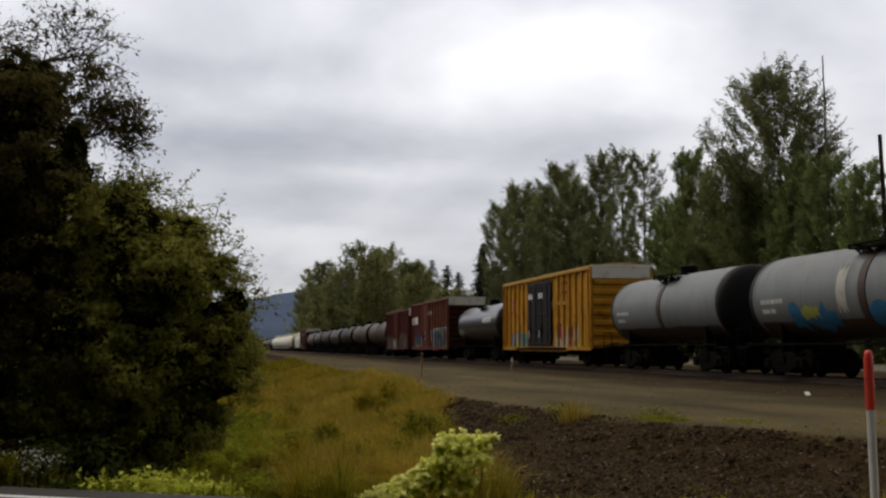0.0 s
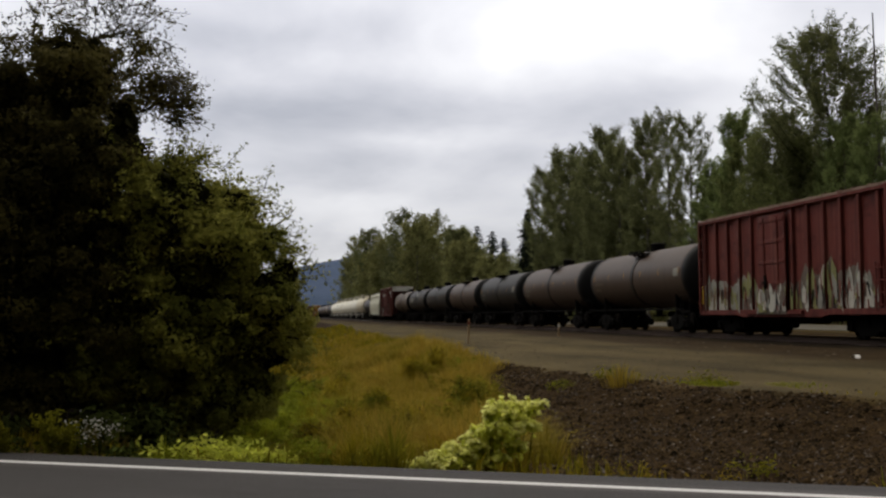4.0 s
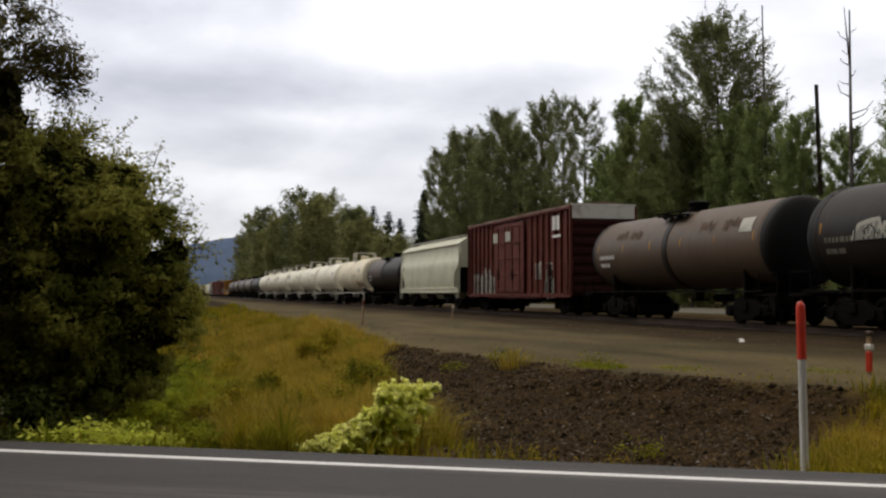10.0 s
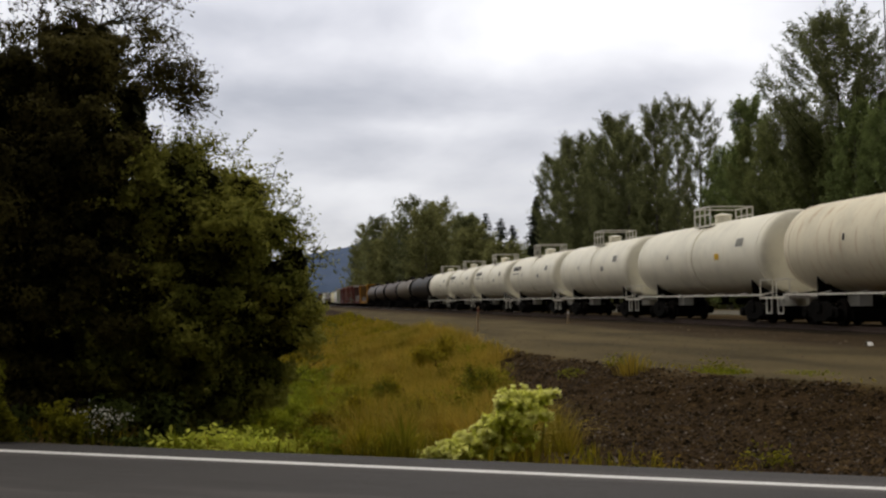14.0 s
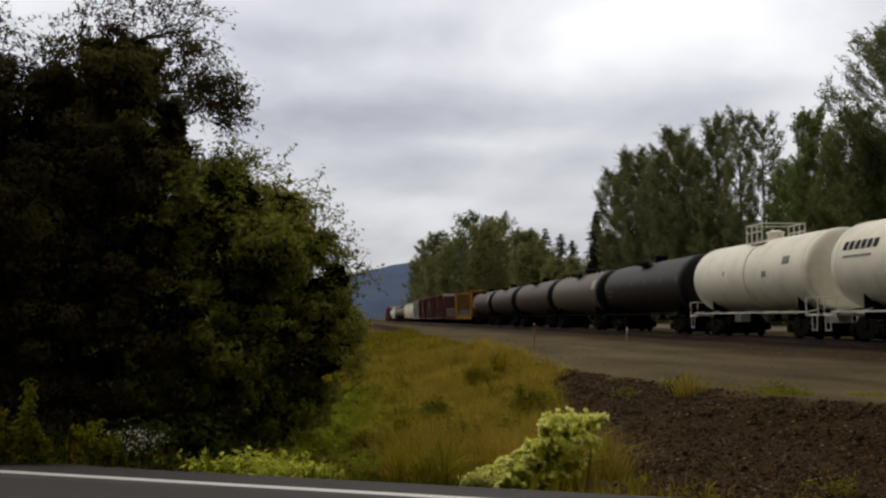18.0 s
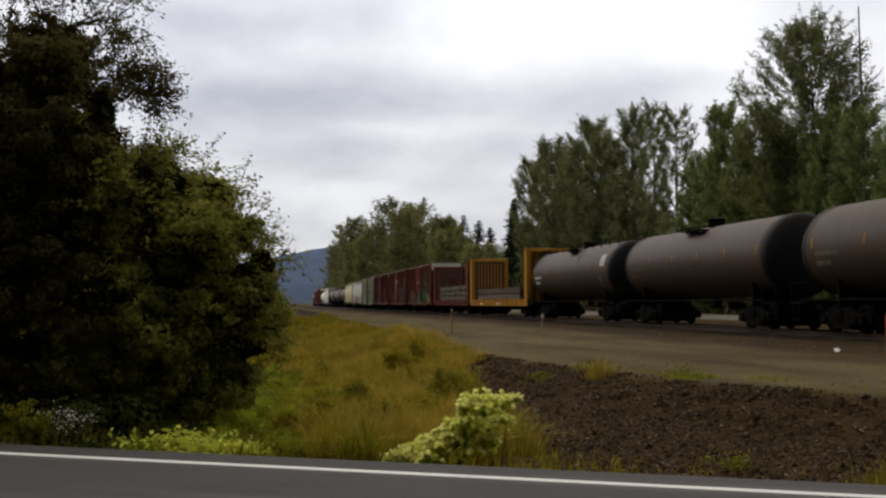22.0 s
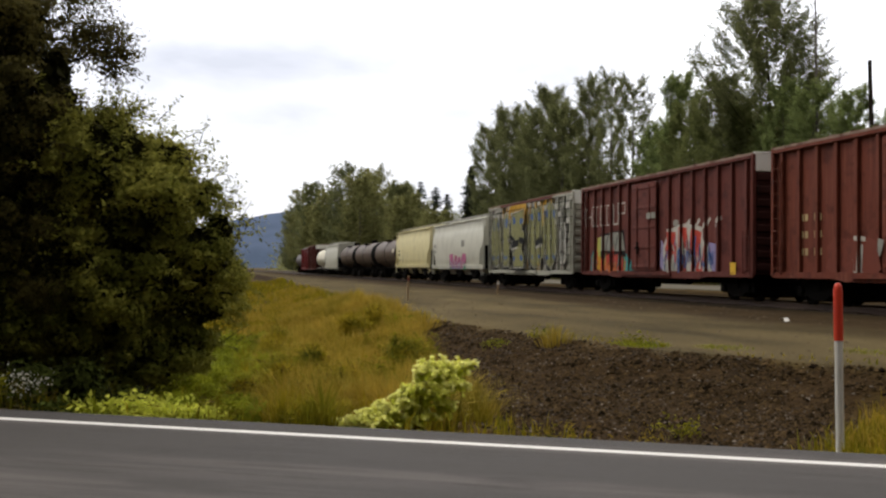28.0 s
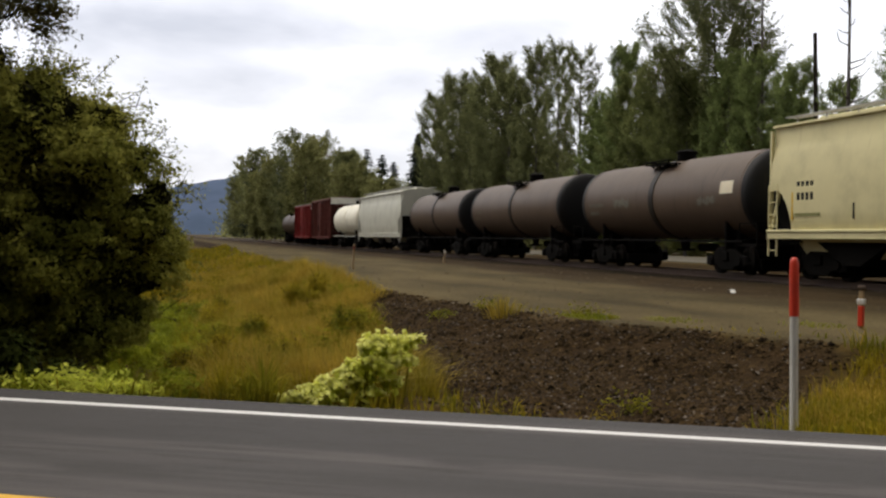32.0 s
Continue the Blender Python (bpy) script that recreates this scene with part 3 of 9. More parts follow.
def dirt_cover(x, y):
    """How far bare dark earth lies there: between the grassy ditch and the grass by the post."""
    e = x - gravel_edge(y)
    left = smooth(-0.5, 0.5, x - np.interp(y, [9, 12, 15, 18, 22, 28, 31], [3.0, 3.1, 3.1, 3.3, 4.0, 5.4, 6.5]) + 0.25 * lumps(x, y, 0.5))
    right = smooth(0.6, -0.4, x - post_side(y) + 0.3 * lumps(x, y, 0.6))
    return left * right * smooth(0.15, -0.25, e + 0.15 * lumps(x, y, 0.4)) * smooth(0.0, 0.5, across(x, y) - PAVED_EDGE - 0.15)


def gravel_cover(x, y):
    e = x - gravel_edge(y)
    return smooth(-0.35, 0.25, e + 0.2 * lumps(x, y, 0.6)) * smooth(17.6, 16.6, x) + smooth(-0.05, 0.1, 0.45 - np.abs(across(x, y) - PAVED_EDGE - 0.1))


cover = ground_mesh.color_attributes.new("cover", "FLOAT_COLOR", "POINT")
# brown earth is mixed into the gravel towards the track
trackside = 0.88 * smooth(10.9, 13.6, GX + 0.5 * lumps(GX, GY * 0.4, 1.1)) * smooth(25.5, 24.8, GX)
rgba = np.stack([np.clip(gravel_cover(GX, GY), 0, 1), np.maximum(dirt_cover(GX, GY), trackside), 0 * GX, 0 * GX + 1], -1)
cover.data.foreach_set("color", rgba.reshape(-1).astype(np.float32))
M["ground"] = material("ground", (0.095, 0.064, 0.012), 0.95, grain=[(0.7, (1, 1, 1), (0.12, 0.070, 0.020), 0.45, 0.65), (8.0, (1, 1, 1), (0.04, 0.042, 0.014), 0.45, 0.7)], bump=0.8, bump_scale=9, spec=0.06)


def add_cover(m):
    """Mixes gravel and bare earth into the ground by its cover."""
    nodes, links = m.node_tree.nodes, m.node_tree.links
    b = nodes["Principled BSDF"]
    att = nodes.new("ShaderNodeAttribute")
    att.attribute_name = "cover"
    sep = nodes.new("ShaderNodeSeparateColor")
    links.new(att.outputs["Color"], sep.inputs[0])
    co = nodes.new("ShaderNodeTexCoord")
    last = b.inputs["Base Color"].links[0].from_socket
    for channel, dark, light, scale, patch in (("Red", (0.036, 0.028, 0.013), (0.140, 0.109, 0.052), 26.0, 0.55), ("Green", (0.012, 0.0070, 0.0026), (0.050, 0.030, 0.0120), 11.0, 1.3)):
        fine, wide = nodes.new("ShaderNodeTexNoise"), nodes.new("ShaderNodeTexNoise")
        fine.inputs["Scale"].default_value, fine.inputs["Detail"].default_value, fine.inputs["Roughness"].default_value = scale, 7.0, 0.7
        wide.inputs["Scale"].default_value, wide.inputs["Detail"].default_value = patch, 4.0
        add = nodes.new("ShaderNodeMath")
        add.operation = "MULTIPLY_ADD"
        add.inputs[1].default_value = 0.6
        # ruts and drifts of the gravel run along the track
        run = nodes.new("ShaderNodeMapping")
        run.inputs["Scale"].default_value = (1.1, 0.30, 1) if channel == "Red" else (1, 1, 1)
        links.new(co.outputs["Object"], run.inputs[0])
        links.new(co.outputs["Object"], fine.inputs["Vector"])
        links.new(run.outputs[0], wide.inputs["Vector"])
        links.new(wide.outputs["Fac"], add.inputs[0])
        links.new(fine.outputs["Fac"], add.inputs[2])
        ramp = nodes.new("ShaderNodeValToRGB")
        ramp.color_ramp.elements[0].position, ramp.color_ramp.elements[0].color = 0.62, (*dark, 1)
        ramp.color_ramp.elements[1].position, ramp.color_ramp.elements[1].color = 0.98, (*light, 1)
        links.new(add.outputs[0], ramp.inputs[0])
        x = nodes.new("ShaderNodeMix")
        x.data_type = "RGBA"
        links.new(sep.outputs[channel], x.inputs["Factor"])
        links.new(last, x.inputs["A"])
        links.new(ramp.outputs[0], x.inputs["B"])
        last = x.outputs["Result"]
    links.new(last, b.inputs["Base Color"])


add_cover(M["ground"])
ground_mesh.materials.append(M["ground"])
tagged(new("ground", ground_mesh), "grassy ground with a gravel service track and dark bare earth", "ground", kind="structure")

# the road: a slab with a straight far edge, painted lines on it
ROAD_TURN = math.degrees(math.atan2(-ROAD_N[0], ROAD_N[1]))
road_at = pose(0, 0, 0, 0, 0, ROAD_TURN)


def strip(name, x0, x1, y0, y1, z0, z1, m, label, category):
    me = Shape().box(x0, x1, y0, y1, z0, z1).mesh(name, bevel=min(0.02, (z1 - z0) / 3))
    ob = new(name, painted(me, m))
    ob.matrix_basis = road_at
    return tagged(ob, label, category, kind="structure")


strip("road", -900, 500, 1.2, PAVED_EDGE, -0.3, 0.0, M["asphalt"], "worn gray asphalt road with tyre-darkened lanes", "road")
strip("edge_line", -900, 500, 8.635, 8.765, -0.02, 0.004, M["line_white"], "white painted edge line on the asphalt", "road marking")
strip("center_line", -900, 500, 5.50, 5.62, -0.02, 0.004, M["line_yellow"], "yellow painted centre line on the asphalt", "road marking")
strip("near_verge", -900, 500, -8.0, 1.2, -0.5, -0.03, M["pale_gravel"], "gravel verge on the near side of the road", "ground")

# railway track
Y0, Y1 = -160.0, 760.0
bed = Shape()
k = [(14.6, 0.20), (15.9, 0.29), (20.1, 0.29), (24.8, 0.34)]
bed.v += [(x, y, z) for y in (Y0, Y1) for x, z in k + [(24.8, -0.2), (14.6, -0.2)]]
bed.f += [(i, (i + 1) % 6, 6 + (i + 1) % 6, 6 + i) for i in range(6)] + [tuple(range(6)), tuple(range(11, 5, -1))]
track = tagged(new("railway_track"), "straight railway track on a brown ballast bed", "railway track", kind="structure")
part("ballast_bed", bed.mesh("ballast_bed"), M["ballast"], track)
rail_mesh = Shape().box(-0.035, 0.035, Y0, Y1, -0.04, 0).box(-0.012, 0.012, Y0, Y1, -0.13, -0.04).box(-0.07, 0.07, Y0, Y1, -0.15, -0.13).mesh("rail")
for side in (-0.755, 0.755):
    part("rail", rail_mesh, M["rail"], track, "brown steel rail", pose(TRACK_X + side, 0, RAIL_Z))
ties = Shape()
for i in range(520):
    y = -40 + i * 0.56
    ties.box(TRACK_X - 1.3, TRACK_X + 1.3, y - 0.11, y + 0.11, 0.2, 0.305 + 0.01 * math.sin(i * 7.7))
tagged(part("ties", ties.mesh("ties"), M["tie"], track, "dark wooden ties"), kind="stuff")
lot = Shape()
for i in range(40):
    y = -80 + i * 15
    lot.box(24.5 + 0.4 * math.sin(i), 33.2 + 0.5 * math.sin(i * 1.7), y, y + 15, 0.1, 0.46)
tagged(new("far_gravel_road", painted(lot.mesh("far_gravel_road"), M["pale_gravel"])), "pale gravel road beyond the railway", "road", kind="structure")

# stones on the dark bank
def scatter(n, x0, x1, y0, y1, test):
    """Places on the ground that pass the test with its likelihood."""
    got = []
    while len(got) < n:
        p = rng.uniform((x0, y0), (x1, y1), (4000, 2))
        keep = test(p[:, 0], p[:, 1]) > rng.uniform(0, 1, 4000)
        got += p[keep].tolist()
    p = np.array(got[:n])
    return np.column_stack([p, height(p[:, 0], p[:, 1])])


def stones_mesh(name, places, sizes, m):
    """Angular five-sided stones, sunk a little into the ground."""
    n = len(places)
    base = np.array([(1, 0, 0), (0.3, 0.95, 0), (-0.8, 0.6, 0), (-0.8, -0.6, 0), (0.3, -0.95, 0), (0.1, 0.05, 1), (0, 0, -0.6)])
    v = base[None] * rng.uniform(0.6, 1.25, (n, 7, 3)) * sizes[:, None, None] * np.array([1, 1, 0.7])
    a = rng.uniform(0, math.tau, n)
    c, s = np.cos(a)[:, None], np.sin(a)[:, None]
    v = np.stack([v[..., 0] * c - v[..., 1] * s, v[..., 0] * s + v[..., 1] * c, v[..., 2]], -1) + places[:, None]
    f = np.array([(i, (i + 1) % 5, 5) for i in range(5)] + [((i + 1) % 5, i, 6) for i in range(5)])
    faces = (f[None] + 7 * np.arange(n)[:, None, None]).reshape(-1, 3)
    me = bpy.data.meshes.new(name)
    me.from_pydata(v.reshape(-1, 3).tolist(), [], faces.tolist())
    me.materials.append(m)
    return me


spots = scatter(20000, 2.5, 11, 9, 31, dirt_cover)
tagged(new("bank_stones", stones_mesh("bank_stones", spots, np.minimum(rng.gamma(1.6, 0.009, 20000) + 0.009, 0.07), M["stone"])), "loose dark brown stones on the bank", "stones", kind="stuff")
spots = scatter(2200, 2.8, 11, 9.5, 28, dirt_cover)
tagged(new("pale_stones", stones_mesh("pale_stones", spots, np.minimum(rng.gamma(2.0, 0.006, 2200) + 0.008, 0.032), M["stone_pale"])), "small pale stones on the dark bank", "stones", kind="stuff")
spots = scatter(1000, 5, 16, 11, 45, lambda x, y: gravel_cover(x, y) * 0.8)
tagged(new("gravel_stones", stones_mesh("gravel_stones", spots, rng.gamma(2.0, 0.007, 1000) + 0.008, M["gravel_stone"])), "loose stones on the gravel track", "stones", kind="stuff")

# ---- grass ----
def curved(root, away, tall, bow, side):
    """Blades of two segments that rise and bow over the way they lean."""
    up = np.array([0, 0, 1.0])
    mid = root + up * tall * 0.62 + away * tall * bow * 0.30
    tip = root + up * tall * (1.0 - 0.30 * np.abs(bow)) + away * tall * bow
    return np.concatenate([np.stack([root - side, root + side, mid + side * 0.8, mid - side * 0.8], 1), np.stack([mid - side * 0.8, mid + side * 0.8, tip + side * 0.15, tip - side * 0.15], 1)])


def blades(places, low, high, wide, lean):
    n = len(places)
    a = rng.uniform(0, math.tau, n)
    side = np.stack([np.cos(a), np.sin(a), 0 * a], -1) * (wide * rng.uniform(0.6, 1.3, n))[:, None]
    b = rng.uniform(0, math.tau, n)
    away = np.stack([np.cos(b), np.sin(b), 0 * b], -1)
    return curved(places - np.array([0, 0, 0.03]), away, rng.uniform(low, high, n)[:, None], np.abs(rng.normal(0, 1.3 * lean, n))[:, None].clip(0, 1.2), side)


def grass(name, label, n, box, test, low, high, wide, lean, m):
    ob = new(name, quads_mesh(name, blades(scatter(n, *box, test), low, high, wide, lean), m))
    return tagged(ob, label, "grass", kind="stuff")


def tufts(x, y, s):
    return smooth(-0.5, 0.5, lumps(x, y, s) + 0.5 * lumps(x + 9, y - 4, s * 0.37))


def ditch_grass(x, y):
    e = x - gravel_edge(y)
    clear = 1 - smooth(0.95, 0.7, np.abs(x - 2.05)) * smooth(0.75, 0.5, np.abs(y - 10.95))
    clear = clear * (1 - smooth(13.9, 14.5, y) * smooth(18.5, 17.5, y) * smooth(0.45, 0.15, x))
    return clear * (1 - dirt_cover(x, y)) * smooth(0.1, -0.3, e) * smooth(0.25, 0.6, across(x, y) - PAVED_EDGE) * smooth(5.0, 3.5, x)


def post_grass(x, y):
    e = x - gravel_edge(y)
    return (1 - dirt_cover(x, y)) * smooth(0.5, -0.2, e) * smooth(0.3, 0.7, across(x, y) - PAVED_EDGE) * smooth(-0.2, 0.5, x - post_side(y))


def tussocks(name, label, n, box, test, each, low, high, wide, lean, m, spread=0.12):
    """Tufts of blades that lean out from one root."""
    c = scatter(n, *box, test)
    k = np.repeat(np.arange(n), each)
    a = rng.uniform(0, math.tau, len(k))
    r = rng.uniform(0, 1, len(k)) ** 0.6
    away = np.stack([np.cos(a), np.sin(a), 0 * a], -1)
    tall = (rng.uniform(low, high, n)[k] * rng.uniform(0.55, 1.1, len(k)) * (1.1 - 0.35 * r))[:, None]
    root = c[k] + away * (r * spread)[:, None] - np.array([0, 0, 0.04])
    side = np.stack([-np.sin(a), np.cos(a), 0 * a], -1) * (wide * rng.uniform(0.6, 1.3, len(k)))[:, None]
    ob = new(name, quads_mesh(name, curved(root, away, tall, (lean * r * rng.uniform(0.5, 1.3, len(k)))[:, None], side), m))
    return tagged(ob, label, "grass", kind="stuff")


grass("ditch_grass", "long green grass in the ditch", 14000, (-4, 5.2, 9.5, 34), lambda x, y: ditch_grass(x, y) * (0.25 + 0.75 * tufts(x, y, 1.3)), 0.10, 0.32, 0.010, 0.35, M["grass"])
tussocks("green_tufts", "bright green grass tufts in the ditch", 420, (-1.2, 3.2, 10.2, 30), lambda x, y: ditch_grass(x, y) * smooth(2.2, 0.8, x - 0.05 * (y - 12)) * (0.12 + 0.88 * smooth(12.8, 14.5, y)), 90, 0.16, 0.40, 0.010, 1.0, M["grass_lush"], 0.16)
tussocks("dry_tufts", "soft tan seeding grass tufts in the ditch", 250, (0.6, 5.6, 11.5, 30), lambda x, y: ditch_grass(x, y) * smooth(0.9, 2.0, x) * (1 - smooth(2.3, 2.7, x) * smooth(14.0, 12.5, y)) * (0.3 + 0.7 * tufts(x + 3, y, 1.2)), 150, 0.25, 0.72, 0.008, 1.1, M["grass_dry"], 0.20)
tussocks("mound_tufts", "green grass tufts among tan seeding grass", 120, (1.4, 4.4, 13.5, 30), lambda x, y: ditch_grass(x, y) * smooth(1.0, 1.8, x) * smooth(0.4, 0.9, tufts(x - 2, y + 5, 0.8)), 120, 0.25, 0.62, 0.008, 1.0, M["grass_lush"], 0.18)
tussocks("mixed_tufts", "yellow-green grass tufts at the foot of the bank", 170, (0.2, 4.6, 10.4, 24), lambda x, y: ditch_grass(x, y) * smooth(0.2, 1.2, x) * (1 - smooth(2.3, 2.7, x) * smooth(14.0, 12.5, y)), 100, 0.25, 0.60, 0.010, 0.9, M["grass"], 0.16)
grass("far_ditch_grass", "low green grass beside the service track", 24000, (-2, 7, 24, 60), lambda x, y: smooth(0.2, -0.5, x - gravel_edge(y)) * smooth(24, 29, y) * (0.35 + 0.65 * tufts(x, y * 0.6, 1.0)), 0.08, 0.26, 0.014, 0.5, M["grass"])
grass("far_dry_grass", "tan grass patches beside the service track", 16000, (-2, 8, 24, 75), lambda x, y: smooth(0.2, -0.5, x - gravel_edge(y)) * smooth(24, 29, y) * tufts(x + 4, y * 0.4, 1.5), 0.10, 0.34, 0.014, 0.5, M["grass_dry"])
grass("verge_grass", "grass along the far service track", 9000, (-8, 9, 58, 130), lambda x, y: smooth(0.2, -0.5, x - gravel_edge(y)), 0.15, 0.40, 0.04, 0.4, M["grass"])
grass("post_grass", "tall yellow-green grass by the marker post", 26000, (4.6, 17, 3.5, 17), lambda x, y: post_grass(x, y) * (0.3 + 0.7 * tufts(x, y, 0.9)), 0.08, 0.27, 0.008, 0.45, M["grass"])
grass("post_dry_grass", "dry grass by the marker post", 9000, (4.6, 17, 3.5, 17), lambda x, y: post_grass(x, y) * tufts(x + 5, y + 2, 1.1), 0.10, 0.32, 0.007, 0.45, M["grass_dry"])
for px, py, n, r in ((6.95, 17.1, 900, 0.55), (5.25, 20.1, 300, 0.35), (7.9, 16.2, 260, 0.5), (9.6, 14.9, 200, 0.5)):
    grass("gravel_grass", "patch of low bright-green grass on the gravel", n, (px - r, px + r, py - 1.6 * r, py + 1.6 * r), lambda x, y: smooth(1.0, 0.3, np.hypot((x - px) / r, (y - py) / (1.6 * r))), 0.03, 0.10, 0.007, 0.6, M["grass_lush"])
grass("gravel_weeds", "low green weeds at the edge of the gravel", 160, (6, 10, 13, 20), lambda x, y: smooth(0.5, 0.1, np.abs(x - gravel_edge(y) - 0.55)) * (tufts(x, y, 1.1) > 0.55), 0.04, 0.12, 0.012, 0.5, M["grass"])


# ---- shrubs and trees ----
def unit(v):
    return v / (np.linalg.norm(v, axis=-1, keepdims=True) + 1e-9)


def sprigs(start, way, long, each, jitter, arch=0.25):
    """Thin leafy twigs: leaf places along them, the way each leaf faces, and slim strips for the wood."""
    n = len(start)
    way = unit(way)
    k = np.repeat(np.arange(n), each)
    f = rng.uniform(0.08, 1.05, len(k))[:, None]
    sag = np.array([0, 0, 1.0]) * arch
    line = start[k] + way[k] * (long[k][:, None] * f) - sag * (long[k][:, None] * f * f)
    off = rng.normal(size=line.shape)
    end = start + way * long[:, None] - sag * long[:, None]
    side = unit(np.cross(way, rng.normal(size=way.shape))) * 0.006
    strips = np.stack([start - side, start + side, end + side * 0.4, end - side * 0.4], 1)
    return line + off * jitter, off + 0.8 * way[k], strips


def clumps(blobs, leaves, radius):
    """Leaf places in lobes on a few rounded volumes, thick on each lobe's upper side. blobs: rows of centre, radii and clumps."""
    out, mids, face, ways = [], [], [], []
    for cx, cy, cz, rx, ry, rz, n in blobs:
        k = max(3, n // 20)
        lobe = unit(rng.normal(size=(k, 3))) * rng.uniform(0.35, 0.9, k)[:, None]
        big = rng.uniform(0.22, 0.50, k)
        pick = rng.choice(k, n, p=big ** 2 / (big ** 2).sum())
        q = rng.normal(size=(n, 3))
        q[:, 2] += 0.55
        q = unit(q)
        c = np.array([cx, cy, cz]) + (lobe[pick] + q * (big[pick] * rng.uniform(0.6, 1.0, n))[:, None]) * np.array([rx, ry, rz])
        mids.append(c)
        ways.append(q + 0.6 * (c - np.array([cx, cy, cz])) / np.array([rx, ry, rz]))
        k = rng.integers(int(leaves * 0.5), int(leaves * 1.5), n)
        cc, oo = np.repeat(c, k, axis=0), np.repeat(q, k, axis=0)
        rr = np.repeat(rng.uniform(0.6, 1.4, n), k)[:, None] * radius
        off = rng.normal(size=cc.shape) * rr * np.array([1, 1, 0.6])
        out.append(cc + off)
        face.append(0.5 * off / rr + 0.9 * oo + 0.5 * (cc - np.array([cx, cy, cz])) / np.array([rx, ry, rz]))
    return np.concatenate(out), np.concatenate(mids), np.concatenate(face), np.concatenate(ways)


def spaced(points, gaps):
    """Indices of points that keep their gap to all that were picked before."""
    got = []
    for i in range(len(points)):
        if not got or (np.linalg.norm(points[got] - points[i], axis=1) > gaps[i]).all():
            got.append(i)
    return np.array(got)


def lobe_leaves(c, out, r, each, leaf, up=0.55, slim=0.6, flat=0.8, loose=0.35):
    """Leaves on the outer and upper side of rounded lobes. c, out, r: each lobe's middle, the way it faces, and its radius."""
    n = np.maximum(8, (each * rng.uniform(0.7, 1.3, len(c)) * (r / r.mean()) ** 2).astype(int))
    k = np.repeat(np.arange(len(c)), n)
    q = unit(rng.normal(size=(len(k), 3)) + np.array([0, 0, up]) + 0.75 * unit(out)[k])
    ripple = 1 + 0.16 * np.sin(q[:, 0] * 7 + k) * np.sin(q[:, 1] * 6 + 2 * k) + 0.12 * np.sin(q[:, 2] * 9 + 3 * k)
    p = c[k] + q * (r[k] * ripple * rng.uniform(0.55, 1.08, len(k)))[:, None] * np.array([1, 1, flat])
    return leaf_quads(p, leaf, slim=slim, facing=q, loose=loose, lift=0.12)


